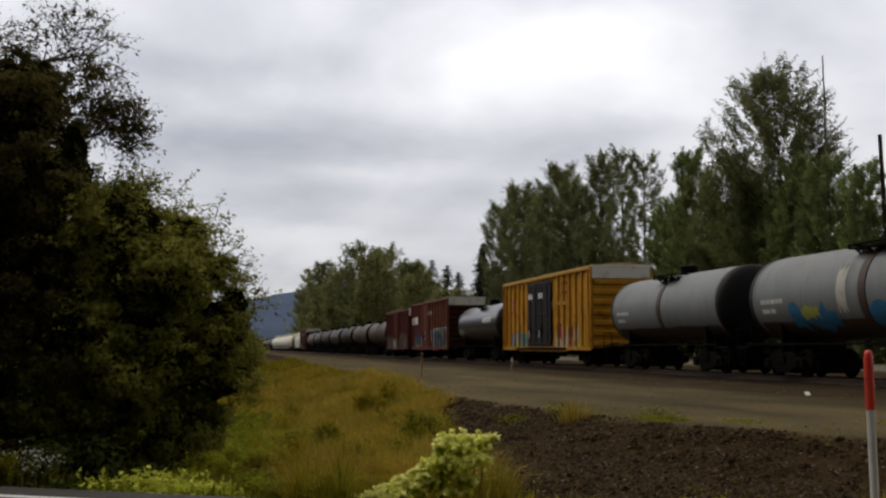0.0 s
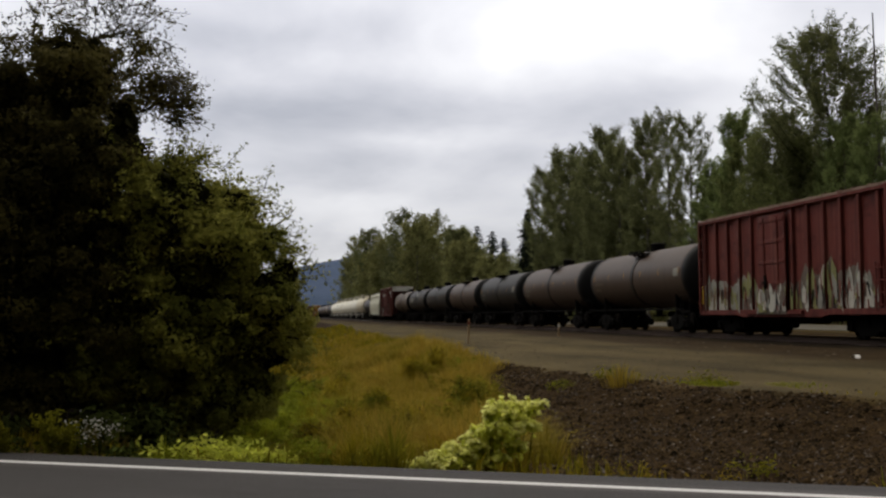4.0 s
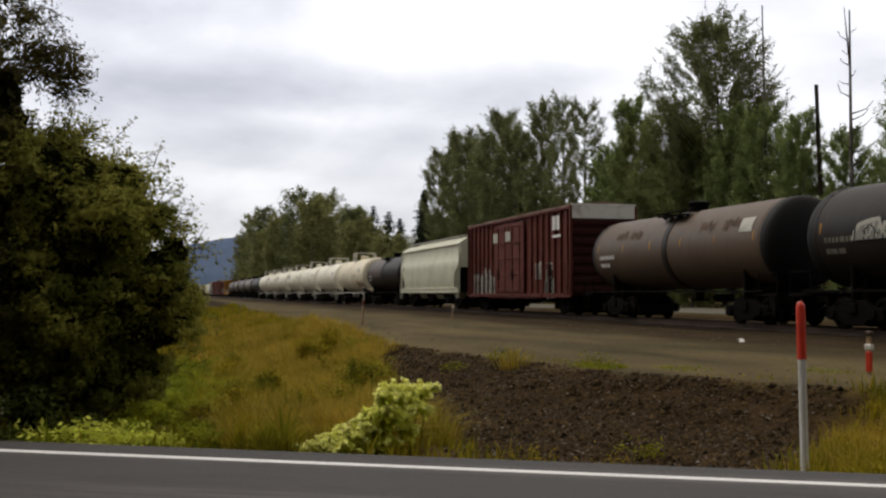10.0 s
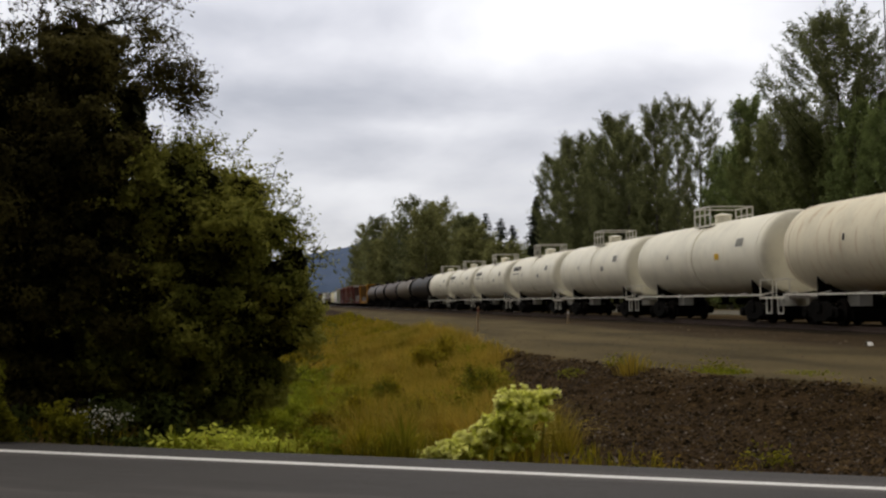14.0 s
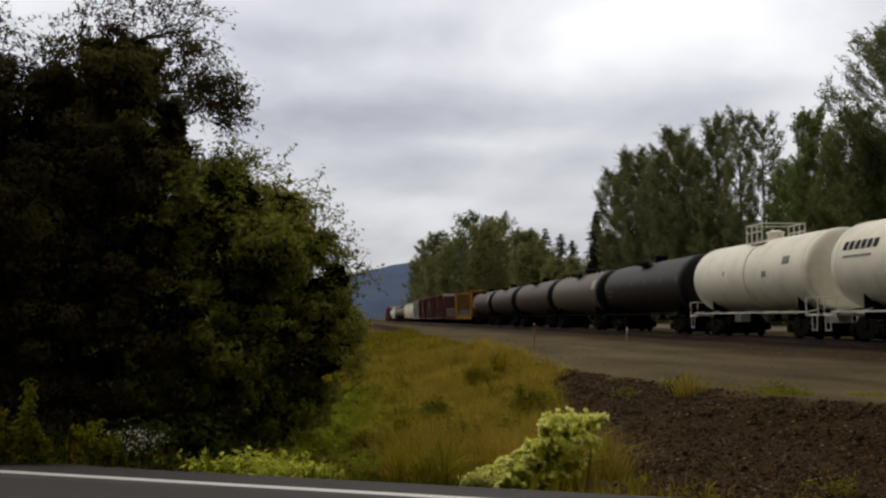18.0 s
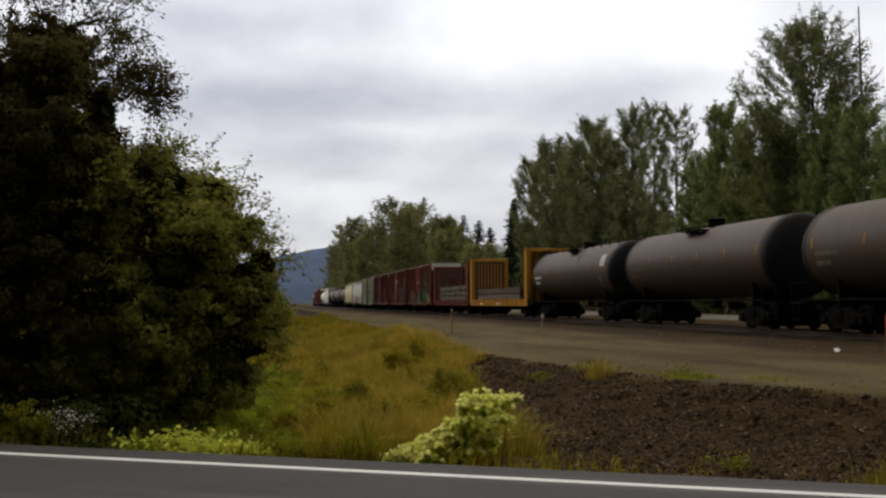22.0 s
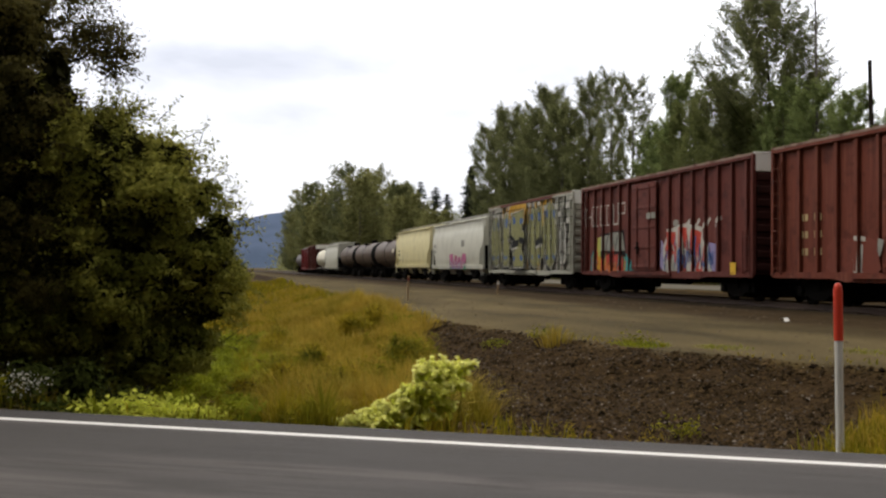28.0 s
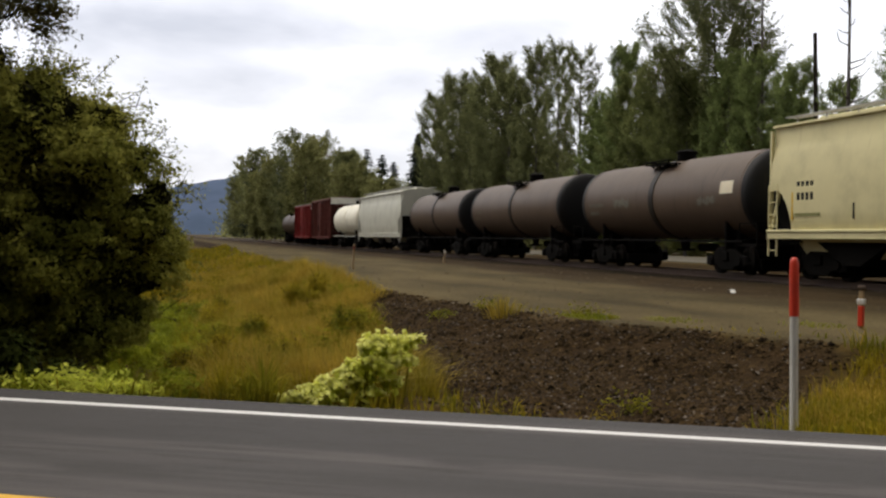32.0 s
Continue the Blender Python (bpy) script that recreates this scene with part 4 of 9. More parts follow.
def bush(name, label, category, base, blobs, lobe, each, leaf, m, inner, stems=6, thick=0.05, bark="bark", shoots=0, shoot=0.4, shoot_leaves=16, core=1500, thin=(), gap=1.0):
    """A shrub or tree whose crown is heaped up of leafy lobes with dark hollows between them. blobs: rows of centre and radii of its volumes."""
    z = float(height(base[0], base[1])) - 0.05
    root = thing(name, label, category, at=pose(base[0], base[1], z))
    shift = np.array([base[0], base[1], z])
    b = np.array([row[:6] for row in blobs], float)
    b[:, :3] -= shift
    area = (b[:, 3] * b[:, 5]) / (b[:, 3] * b[:, 5]).sum()
    pick = rng.choice(len(b), 5000, p=area)
    q = unit(rng.normal(size=(5000, 3)))
    p = b[pick, :3] + q * b[pick, 3:] * rng.uniform(0.66, 1.02, 5000)[:, None]
    # none deep inside another volume
    deep = np.min(np.linalg.norm((p[:, None] - b[None, :, :3]) / b[None, :, 3:], axis=2), axis=1)
    keep = (deep > 0.62) & (p[:, 2] > 0.05)
    p, q, pick = p[keep], q[keep], pick[keep]
    r = lobe * rng.uniform(0.65, 1.35, len(p))
    sel = spaced(p, r * gap * 1.25)
    p, q, r = p[sel], q[sel], r[sel]
    quads, strips, wood = [lobe_leaves(p - q * r[:, None] * 0.5, q, r, each, leaf)], [], Shape()
    for c in p[rng.permutation(len(p))[:stems]]:
        foot = Vector((rng.normal(0, 0.12), 0.4 + rng.normal(0, 0.1), 0))
        c = c * 0.8 + np.array([0, max(0.0, 0.5 - c[1]), 0])
        knee = foot.lerp(Vector(c), 0.5) + Vector((rng.normal(0, 0.2), rng.normal(0, 0.2), 0.3))
        wood.tube(foot, knee, thick, thick * 0.6, 6).tube(knee, c, thick * 0.6, thick * 0.15, 5)
    if shoots:
        w = np.maximum(q[:, 2] + 0.35 * np.abs(q[:, 0]) + 0.1, 0.02)
        j = rng.choice(len(p), shoots, p=w / w.sum())
        way = unit(q[j]) + np.array([0, 0, 0.5]) + rng.normal(size=(shoots, 3)) * 0.45
        a, f, st = sprigs(p[j] + rng.normal(size=(shoots, 3)) * (r[j] * 0.4)[:, None], way, rng.uniform(0.4, 1.3, shoots) * shoot, shoot_leaves, 0.03)
        quads.append(leaf_quads(a, leaf, slim=0.5, facing=f))
        strips.append(st)
    for cx, cy, cz, rx, ry, rz, n, some in thin:
        # loose open sprays, where sky shows between the leaves
        c = np.array([cx, cy, cz]) - shift + unit(rng.normal(size=(n, 3))) * (rng.uniform(0, 1, n) ** 0.4)[:, None] * np.array([rx, ry, rz])
        way = rng.normal(size=(n, 3)) * 0.6 + (c + shift - np.array([cx, cy, cz])) + np.array([0.25, 0, 0.35])
        a, f, st = sprigs(c, way, rng.uniform(0.2, 0.5, n), some, 0.04)
        quads.append(leaf_quads(a, leaf, slim=0.5, facing=f))
        strips.append(st)
        foot = Vector(np.array([cx, cy, cz]) - shift - np.array([0.4 * rx, 0, 1.1 * rz]))
        for e in c[:max(3, n // 22)]:
            knee = foot.lerp(Vector(e), 0.55) + Vector((rng.normal(0, 0.06), 0.1, -0.08))
            wood.tube(foot, knee, 0.014, 0.009, 5).tube(knee, Vector(e), 0.009, 0.003, 4)
    tagged(part("branch_bundle", wood.mesh("branch_bundle", smooth=50), M[bark], root), kind="stuff")
    part("crown", quads_mesh("crown", np.concatenate(quads), m), m, root)
    # inner leaves, their dark colour standing for the shade in the hollows
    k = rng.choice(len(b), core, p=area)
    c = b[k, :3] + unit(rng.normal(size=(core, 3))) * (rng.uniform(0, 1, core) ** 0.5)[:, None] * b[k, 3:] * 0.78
    part("inner_leaves", quads_mesh("inner_leaves", leaf_quads(c, leaf * 2.6, slim=0.85), M[inner]), M[inner], root, "inner leaves with the crown's shade painted in")
    if strips:
        tagged(part("twig_spray", quads_mesh("twig_spray", np.concatenate(strips), M[bark]), M[bark], root, "thin brown twigs"), kind="stuff")
    return root


def plume_tree(name, label, x, y, tall, wide, m, low=0.2, belly=0.5, limbs=70, twigs=12, leaves=34, long=1.1, leaf=0.13, lean=(0, 0), dense=600, bark="bark_gray", rise=0.55, upright=1.1):
    """A tree of rising limbs that carry upright leafy twigs, with gaps between its plumes.
    low: where its crown begins; belly: where it is widest; dense: leaves inside it; rise: how steeply its limbs climb."""
    z = float(height(x, y))
    root = thing(name, label, "tree", at=pose(x, y, z))
    tip = np.array([lean[0], lean[1], tall * 0.96])

    def trunk_at(h):
        k = np.clip(h / tall, 0, 1)[:, None]
        return tip * k * np.array([1, 1, 0]) * k + np.array([0, 0, 1]) * h[:, None]

    u = (np.arange(limbs) + rng.uniform(0, 1, limbs)) / limbs
    a = np.arange(limbs) * 2.4 + rng.normal(0, 0.3, limbs)
    reach = wide * np.where(u < belly, 0.45 + 0.55 * np.sin(np.pi / 2 * u / belly), np.cos(np.pi / 2 * np.clip((u - belly) / (1.06 - belly), 0, 1)) ** 0.58)
    reach = reach * rng.uniform(0.7, 1.08, limbs) * (1 + 0.12 * np.sin(3 * a + x + y))
    ends_z = tall * (low + (0.97 - low) * u)
    s0 = np.maximum(ends_z - rise * (reach + 0.35) - 0.03 * tall, 0.08 * tall)
    foot = trunk_at(s0)
    end = trunk_at(ends_z) + np.stack([reach * np.cos(a), reach * np.sin(a), 0 * a], -1)
    knee = foot * 0.45 + end * 0.55 - np.array([0, 0, 1]) * (0.10 * reach)[:, None]
    wood = Shape()
    spine = trunk_at(np.linspace(0, tall * 0.98, 7))
    spine[0, 2] = -0.3
    for i in range(6):
        wood.tube(Vector(spine[i]), Vector(spine[i + 1]), 0.0105 * tall * (1 - i / 6.4), 0.0105 * tall * (1 - (i + 1) / 6.4), 7)
    for i in range(limbs):
        w = 0.0028 * tall * (1.15 - u[i])
        wood.tube(Vector(foot[i]), Vector(knee[i]), w, w * 0.7, 5).tube(Vector(knee[i]), Vector(end[i]), w * 0.7, w * 0.25, 4)
    k = np.repeat(np.arange(limbs), twigs)
    f = rng.uniform(0.25, 1.0, len(k))[:, None] ** 0.7
    start = foot[k] * (1 - f) ** 2 + 2 * knee[k] * f * (1 - f) + end[k] * f * f
    start = start + rng.normal(size=start.shape) * 0.05 * wide
    out = np.stack([np.cos(a[k]), np.sin(a[k]), 0 * k], -1)
    way = 0.55 * out + np.array([0, 0, upright]) + rng.normal(size=start.shape) * 0.34
    far = rng.uniform(0.45, 1.15, len(k)) * long * (1.1 - 0.35 * u[k])
    p, face, strips = sprigs(start, way, far, leaves, leaf * 0.6, arch=0.02)
    quads = [leaf_quads(p, leaf, slim=0.6, facing=face, loose=0.6)]
    if dense:
        g = rng.integers(0, len(start), dense)
        quads.append(leaf_quads(start[g] * np.column_stack([rng.uniform(0.4, 0.95, (dense, 1))] * 2 + [np.ones(dense)]) + rng.normal(size=(dense, 3)) * 0.07 * wide, leaf * 1.7, slim=0.75))
    part("trunk", wood.mesh("trunk", smooth=50), M[bark], root)
    part("crown", quads_mesh("crown", np.concatenate(quads), m), m, root)
    return root


def shrub(name, label, category, base, blobs, leaf, leaves, radius, m, stems=14, thick=0.05, bark="bark", shoots=0, shoot=0.4, shoot_leaves=14, core=0):
    """A leafy shrub or tree whose crown is a set of rounded volumes, with thin leafy shoots on its outside. base: where it stands."""
    z = float(height(base[0], base[1])) - 0.05
    root = thing(name, label, category, at=pose(base[0], base[1], z))
    blobs = [(cx - base[0], cy - base[1], cz - z, *rest) for cx, cy, cz, *rest in blobs]
    pts, mids, face, ways = clumps(blobs, leaves, radius)
    wood, strips = Shape(), []
    for c in mids[rng.permutation(len(mids))[:stems]]:
        c = c * np.array([0.8, 1, 0.8]) + np.array([0, max(0.0, 0.5 - c[1]), 0])
        foot = Vector((rng.normal(0, 0.12), 0.4 * thick / 0.05 * (core > 0) + rng.normal(0, 0.1), 0))
        knee = foot.lerp(Vector(c), 0.5) + Vector((rng.normal(0, 0.2), rng.normal(0, 0.2), 0.3))
        wood.tube(foot, knee, thick, thick * 0.6, 6).tube(knee, c, thick * 0.6, thick * 0.15, 5)
    quads = [leaf_quads(pts, leaf, facing=face, loose=0.32)]
    if core:
        # inner leaves that fill the lobes
        n = int(core * sum(row[6] for row in blobs) / 150)
        home = np.repeat(np.array([row[:3] for row in blobs]), [row[6] for row in blobs], axis=0)
        pick = rng.integers(0, len(mids), n)
        inner = home[pick] + (mids - home)[pick] * (rng.uniform(0, 1, n) ** 0.6 * 0.86)[:, None] + rng.normal(size=(n, 3)) * 0.05
        quads.append(leaf_quads(inner, leaf * 2.0, slim=0.85))
    if shoots:
        w = np.maximum(ways[:, 2] + 0.35 * np.abs(ways[:, 0]), 0.02) ** 1.5
        pick = rng.choice(len(mids), shoots, p=w / w.sum())
        way = unit(ways[pick]) + np.array([0, 0, 0.55]) + rng.normal(size=(shoots, 3)) * 0.3
        p, f, st = sprigs(mids[pick], way, rng.uniform(0.5, 1.3, shoots) * shoot, shoot_leaves, 0.035)
        quads.append(leaf_quads(p, leaf, facing=f))
        strips.append(st)
    tagged(part("stem_bundle", wood.mesh("stem_bundle", smooth=50), M[bark], root), kind="stuff")
    part("crown", quads_mesh("crown", np.concatenate(quads), m), m, root)
    if strips:
        tagged(part("twig_spray", quads_mesh("twig_spray", np.concatenate(strips), M[bark]), M[bark], root, "thin brown twigs"), kind="stuff")
    return root


def fir(name, label, x, y, tall, wide, leaf=0.5, tiers=30, per=230):
    z = float(height(x, y))
    root = thing(name, label, "tree", at=pose(x, y, z))
    part("trunk", Shape().tube((0, 0, -0.3), (0, 0, tall * 0.98), 0.012 * tall, 0.02, 7).mesh("trunk", smooth=50), M["bark"], root)
    pts = []
    for i in range(tiers):
        u = 0.1 + 0.9 * i / tiers
        r = 1.5 * wide * (1 - u) ** 0.65 * rng.uniform(0.65, 1.15) + 0.1
        for j in range(7):
            a = rng.uniform(0, math.tau)
            n = max(3, int(per / 7 * (1.1 - u * 0.6)))
            f = rng.uniform(0, 1, n)
            rr = r * rng.uniform(0.7, 1.15)
            pts.append(np.stack([np.cos(a) * f * rr, np.sin(a) * f * rr, tall * u - f * rr * 0.35], -1) + rng.normal(size=(n, 3)) * 0.03 * tall * (1.05 - u) * np.array([1, 1, 0.5]))
    part("crown", quads_mesh("crown", leaf_quads(np.concatenate(pts), leaf, droop=0.5, slim=0.5), M["leaf_fir"]), M["leaf_fir"], root)
    return root


# the big shrub and the taller tree by the road
rng = np.random.default_rng(21)
bush("willow_shrub", "large dense dark-green willow shrub by the ditch", "shrub", (-1.1, 15.4),
     [(-1.301, 14.65, 2.702, 0.694, 0.9, 0.752), (-0.674, 14.4, 2.268, 0.559, 0.8, 0.578), (-0.059, 15, 1.616, 0.412, 0.7, 0.49), (-0.463, 14.55, 2.798, 0.231, 0.3, 0.231), (-0.154, 14.65, 2.317, 0.212, 0.3, 0.212), (0.137, 14.9, 1.94, 0.167, 0.3, 0.216), (0.27, 15.3, 1.30, 0.20, 0.3, 0.30), (-1.686, 14.55, 3.155, 0.289, 0.3, 0.212),
      (-0.25, 15.5, 1.10, 0.68, 0.8, 0.62), (-1.078, 14.8, 1.499, 0.882, 0.8, 0.98), (-1.913, 15.2, 1.299, 0.906, 0.8, 1.208), (-0.36, 15.65, 0.397, 0.43, 0.6, 0.46), (-1.2, 15.45, 0.274, 1.05, 0.7, 0.716)],
     0.36, 640, 0.060, M["leaf_bush"], "leaf_inner_shade", stems=6, thick=0.045, shoots=900, shoot=0.46, shoot_leaves=18, core=16000,
     thin=[(0.16, 15.4, 2.35, 0.16, 0.2, 0.22, 26, 12), (0.42, 15.4, 2.0, 0.10, 0.15, 0.16, 12, 10), (-0.2, 15.4, 2.9, 0.22, 0.3, 0.22, 26, 12), (-1.1, 15.4, 3.45, 0.5, 0.4, 0.14, 40, 12)])
bush("roadside_tree", "tall dark broadleaf tree with thin upper branches by the road", "tree", (-3.2, 15.0),
     [(-2.505, 14.45, 4.387, 0.559, 0.7, 0.771), (-2.408, 14.45, 3.328, 0.732, 0.9, 0.771), (-3.372, 14.45, 2.942, 0.867, 0.9, 0.771), (-4.19, 14.45, 4.098, 0.53, 0.8, 0.867), (-4.624, 14.45, 2.75, 0.963, 1, 1.252), (-3.136, 14.8, 1.891, 1.274, 0.9, 1.078),
      (-3.07, 15.35, 0.683, 1.535, 0.8, 1.023), (-2.058, 14.8, 1.891, 0.686, 0.7, 1.176), (-2.603, 14.75, 2.558, 0.868, 0.7, 0.868), (-3.761, 14.85, 3.426, 0.675, 0.6, 0.675), (-3.325, 14.65, 4.1, 0.53, 0.5, 0.578), (-2.891, 14.65, 3.859, 0.578, 0.5, 0.626), (-2.251, 15.55, 0.683, 0.818, 0.6, 0.818), (-1.907, 14.45, 3.906, 0.231, 0.4, 0.289), (-1.908, 14.65, 3.377, 0.347, 0.4, 0.434)],
     0.36, 600, 0.058, M["leaf_dark"], "leaf_inner_shade", stems=6, thick=0.055, shoots=700, shoot=0.40, shoot_leaves=18, core=22000,
     thin=[(-1.55, 15.0, 4.38, 0.44, 0.4, 0.26, 150, 17), (-1.78, 15.0, 4.88, 0.40, 0.4, 0.30, 80, 11), (-1.30, 15.0, 4.12, 0.28, 0.3, 0.14, 64, 16), (-2.1, 15.0, 5.45, 0.65, 0.5, 0.35, 120, 9), (-3.45, 15.0, 4.4, 0.35, 0.4, 0.6, 150, 20), (-3.0, 15.0, 5.35, 0.3, 0.4, 0.25, 34, 12), (-4.2, 15.0, 5.15, 0.4, 0.4, 0.2, 34, 12)])
shrub("thicket", "dense dark thicket behind the willow shrub", "shrub", (-1.6, 17.0),
      [(-0.55, 16.9, 0.9, 0.75, 0.4, 1.1, 60), (-1.6, 16.9, 1.1, 0.9, 0.4, 1.5, 70), (-2.7, 16.9, 1.6, 0.9, 0.4, 2.2, 90), (-3.8, 16.9, 1.9, 0.9, 0.4, 2.4, 90), (-4.9, 16.9, 1.9, 1.0, 0.4, 2.4, 90)], 0.14, 90, 0.17, M["leaf_dark"], stems=5, thick=0.04, core=2500)
shrub("roadside_shrub", "dark leafy shrub at the edge of the road", "shrub", (-5.6, 14.6),
      [(-5.6, 14.6, 1.3, 1.3, 1.0, 1.4, 220), (-6.2, 14.6, 3.2, 1.3, 1.1, 1.6, 200)], 0.09, 56, 0.14, M["leaf_dark"], stems=8, thick=0.05, core=900)
# leafy plants under the shrub, at the road's edge
for x, y, r, tall in ((-2.2, 13.4, 0.4, 0.45), (-1.0, 13.4, 0.45, 0.5), (-1.5, 13.6, 0.4, 0.6), (-3.2, 13.6, 0.5, 0.5)):
    z = float(height(x, y))
    shrub("bramble", "low green bramble under the dark shrub", "shrub", (x, y), [(x, y, z + tall * 0.5, r, 0.35, tall * 0.5, 40)], 0.08, 26, 0.10, M["leaf_bramble"], stems=8, thick=0.012)

# fine seeding grass that makes the soft tan mound, and soft leafy mounds
tussocks("seed_grass", "soft tan and olive seeding grass in the ditch", 330, (0.4, 5.2, 11.4, 29), lambda x, y: ditch_grass(x, y) * np.maximum(smooth(0.6, 1.6, x - 0.03 * (y - 14)), 0.5 * smooth(0.2, 0.8, x) * smooth(14.2, 12.8, y)) * smooth(3.9, 3.1, x - 0.06 * (y - 14)) * (1 - smooth(2.3, 2.6, x) * smooth(13, 12, y)), 210, 0.32, 0.76, 0.0045, 1.25, M["seed_grass"], 0.26)
tussocks("bank_seed_grass", "tall soft tan grass below the service track", 300, (1.6, 6.0, 17, 44), lambda x, y: smooth(0.1, -0.4, x - gravel_edge(y)) * smooth(1.2, 2.6, x - 0.05 * (y - 18)) * (1 - dirt_cover(x, y)) * (0.3 + 0.7 * tufts(x + 2, y * 0.5, 1.3)), 150, 0.32, 0.72, 0.007, 1.2, M["seed_grass"], 0.34)
for name, label, n, box, test, tall, leaf_kind in (
        ("ditch_weeds", "soft bright-green leafy weeds in the ditch", 150, (-1.0, 2.4, 11, 30), lambda x, y: ditch_grass(x, y) * smooth(1.9, 0.7, x - 0.06 * (y - 12)) * (0.08 + 0.92 * smooth(12.8, 14.5, y)), 0.34, "grass_lush"),):
    mounds = [(x, y, z + tall * 0.35, rng.uniform(0.22, 0.42), rng.uniform(0.22, 0.42), tall * rng.uniform(0.5, 1.0), 26) for x, y, z in scatter(n, *box, test)]
    p, c, f, w = clumps(mounds, 26, 0.07)
    tagged(new(name, quads_mesh(name, leaf_quads(p, 0.05, slim=0.5, facing=f, loose=0.4), M[leaf_kind])), label, "weeds", kind="stuff")

for x, y, r, tall in ((0.75, 14.6, 0.38, 0.34), (1.05, 16.4, 0.42, 0.40), (0.95, 18.4, 0.45, 0.46), (1.35, 20.6, 0.50, 0.50), (1.2, 23.0, 0.55, 0.55), (1.7, 26.0, 0.6, 0.6), (3.3, 18.2, 0.45, 0.80), (1.9, 16.0, 0.40, 0.60), (1.5, 13.6, 0.35, 0.45), (2.0, 19.5, 0.45, 0.70), (3.6, 25.0, 0.55, 0.80)):
    z = float(height(x, y))
    shrub("ditch_bush", "soft green weedy bush in the grassy ditch", "shrub", (x, y), [(x, y, z + tall * 0.5, r, r * 0.9, tall * 0.5, 70)], 0.045, 60, 0.09, M["grass"], stems=5, thick=0.010, shoots=60, shoot=0.25, shoot_leaves=12, core=300)

# trees beyond the railway, from near to far
rng = np.random.default_rng(5)
RIGHT_TREES = [
    # x, y, height, width, leaves, start of crown, belly, limbs, twigs on each, their length, leaves inside
    (36, 142.5, 21.4, 2.8, "leaf_alder", 0.22, 0.60, 70, 15, 1.5, 500),
    (36.5, 134.5, 22.9, 3.6, "leaf_alder", 0.20, 0.55, 90, 17, 1.5, 1500),
    (36, 126.0, 20.5, 3.5, "leaf_alder", 0.10, 0.50, 90, 17, 1.4, 1800),
    (36, 116.0, 22.1, 3.9, "leaf_alder", 0.12, 0.55, 110, 18, 1.5, 2400),
    (35.6, 110.2, 19.4, 2.6, "leaf_alder", 0.10, 0.55, 80, 15, 1.3, 1200),
    (36, 103.0, 21.1, 2.1, "leaf_alder", 0.10, 0.45, 80, 13, 1.5, 600),
    (36, 97.0, 20.5, 1.65, "leaf_alder", 0.25, 0.50, 60, 10, 1.4, 200),
    (36, 91.6, 19.1, 2.15, "leaf_alder", 0.25, 0.55, 70, 9, 1.3, 100),
    (36.8, 88.2, 12.5, 1.9, "leaf_poplar", 0.05, 0.50, 70, 13, 1.0, 500),
    (36, 81.4, 17.5, 2.4, "leaf_poplar", 0.05, 0.35, 100, 15, 1.2, 900),
    (35.6, 84.6, 13.6, 2.3, "leaf_poplar", 0.03, 0.50, 90, 15, 1.0, 1100),
    (35.4, 78.6, 14.6, 2.5, "leaf_olive", 0.03, 0.50, 100, 16, 1.0, 1400),
    (35.6, 73.6, 15.8, 3.2, "leaf_olive", 0.03, 0.55, 130, 18, 1.0, 2600),
    (35.2, 69.8, 13.2, 2.4, "leaf_olive", 0.03, 0.50, 100, 16, 0.9, 1500),
    (36, 65.6, 14.0, 2.2, "leaf_poplar", 0.03, 0.45, 100, 15, 1.0, 700),
    (36, 61.9, 13.5, 2.2, "leaf_poplar", 0.03, 0.45, 100, 15, 0.95, 700),
    (36.4, 59.4, 11.6, 1.6, "leaf_poplar", 0.03, 0.45, 80, 13, 0.8, 400),
    (36, 57.3, 12.3, 1.5, "leaf_poplar", 0.03, 0.45, 80, 14, 0.85, 400),
    (36, 53.2, 10.6, 1.4, "leaf_poplar", 0.03, 0.45, 80, 12, 0.8, 300),
    (36.4, 50.6, 8.6, 1.3, "leaf_poplar", 0.03, 0.45, 70, 12, 0.7, 250),
    (36, 46.4, 13.3, 2.7, "leaf_poplar", 0.05, 0.5, 130, 15, 0.9, 1200),
    (39, 41, 10.4, 2.5, "leaf_poplar", 0.03, 0.45, 110, 14, 0.9, 900),
    ]
for x, y, tall, wide, leaf_kind, low, belly, limbs, twigs, long, dense in RIGHT_TREES:
    kind_word = "alder" if leaf_kind == "leaf_alder" else "cottonwood"
    label = {"leaf_alder": "tall feathery gray-green alder", "leaf_poplar": "fresh green young cottonwood", "leaf_olive": "bushy olive-green cottonwood"}[leaf_kind]
    plume_tree(kind_word + "_tree", label + " beyond the railway", x, y, tall * 0.955, wide, M[leaf_kind], low, belly, limbs, int(twigs * (1.7 if y > 100 else 1.25)), 32, long, 0.11 if y < 80 else 0.145, dense=int(dense * (2.2 if y > 100 else 1.5)))
plume_tree("alder_tree", "tall open-crowned alder with dark forking limbs", 37, 68.6, 20.6, 4.4, M["leaf_alder"], 0.44, 0.45, 80, 50, 34, 1.1, 0.115, lean=(-0.3, 1.1), dense=2600, bark="bark", rise=1.0, upright=0.75)
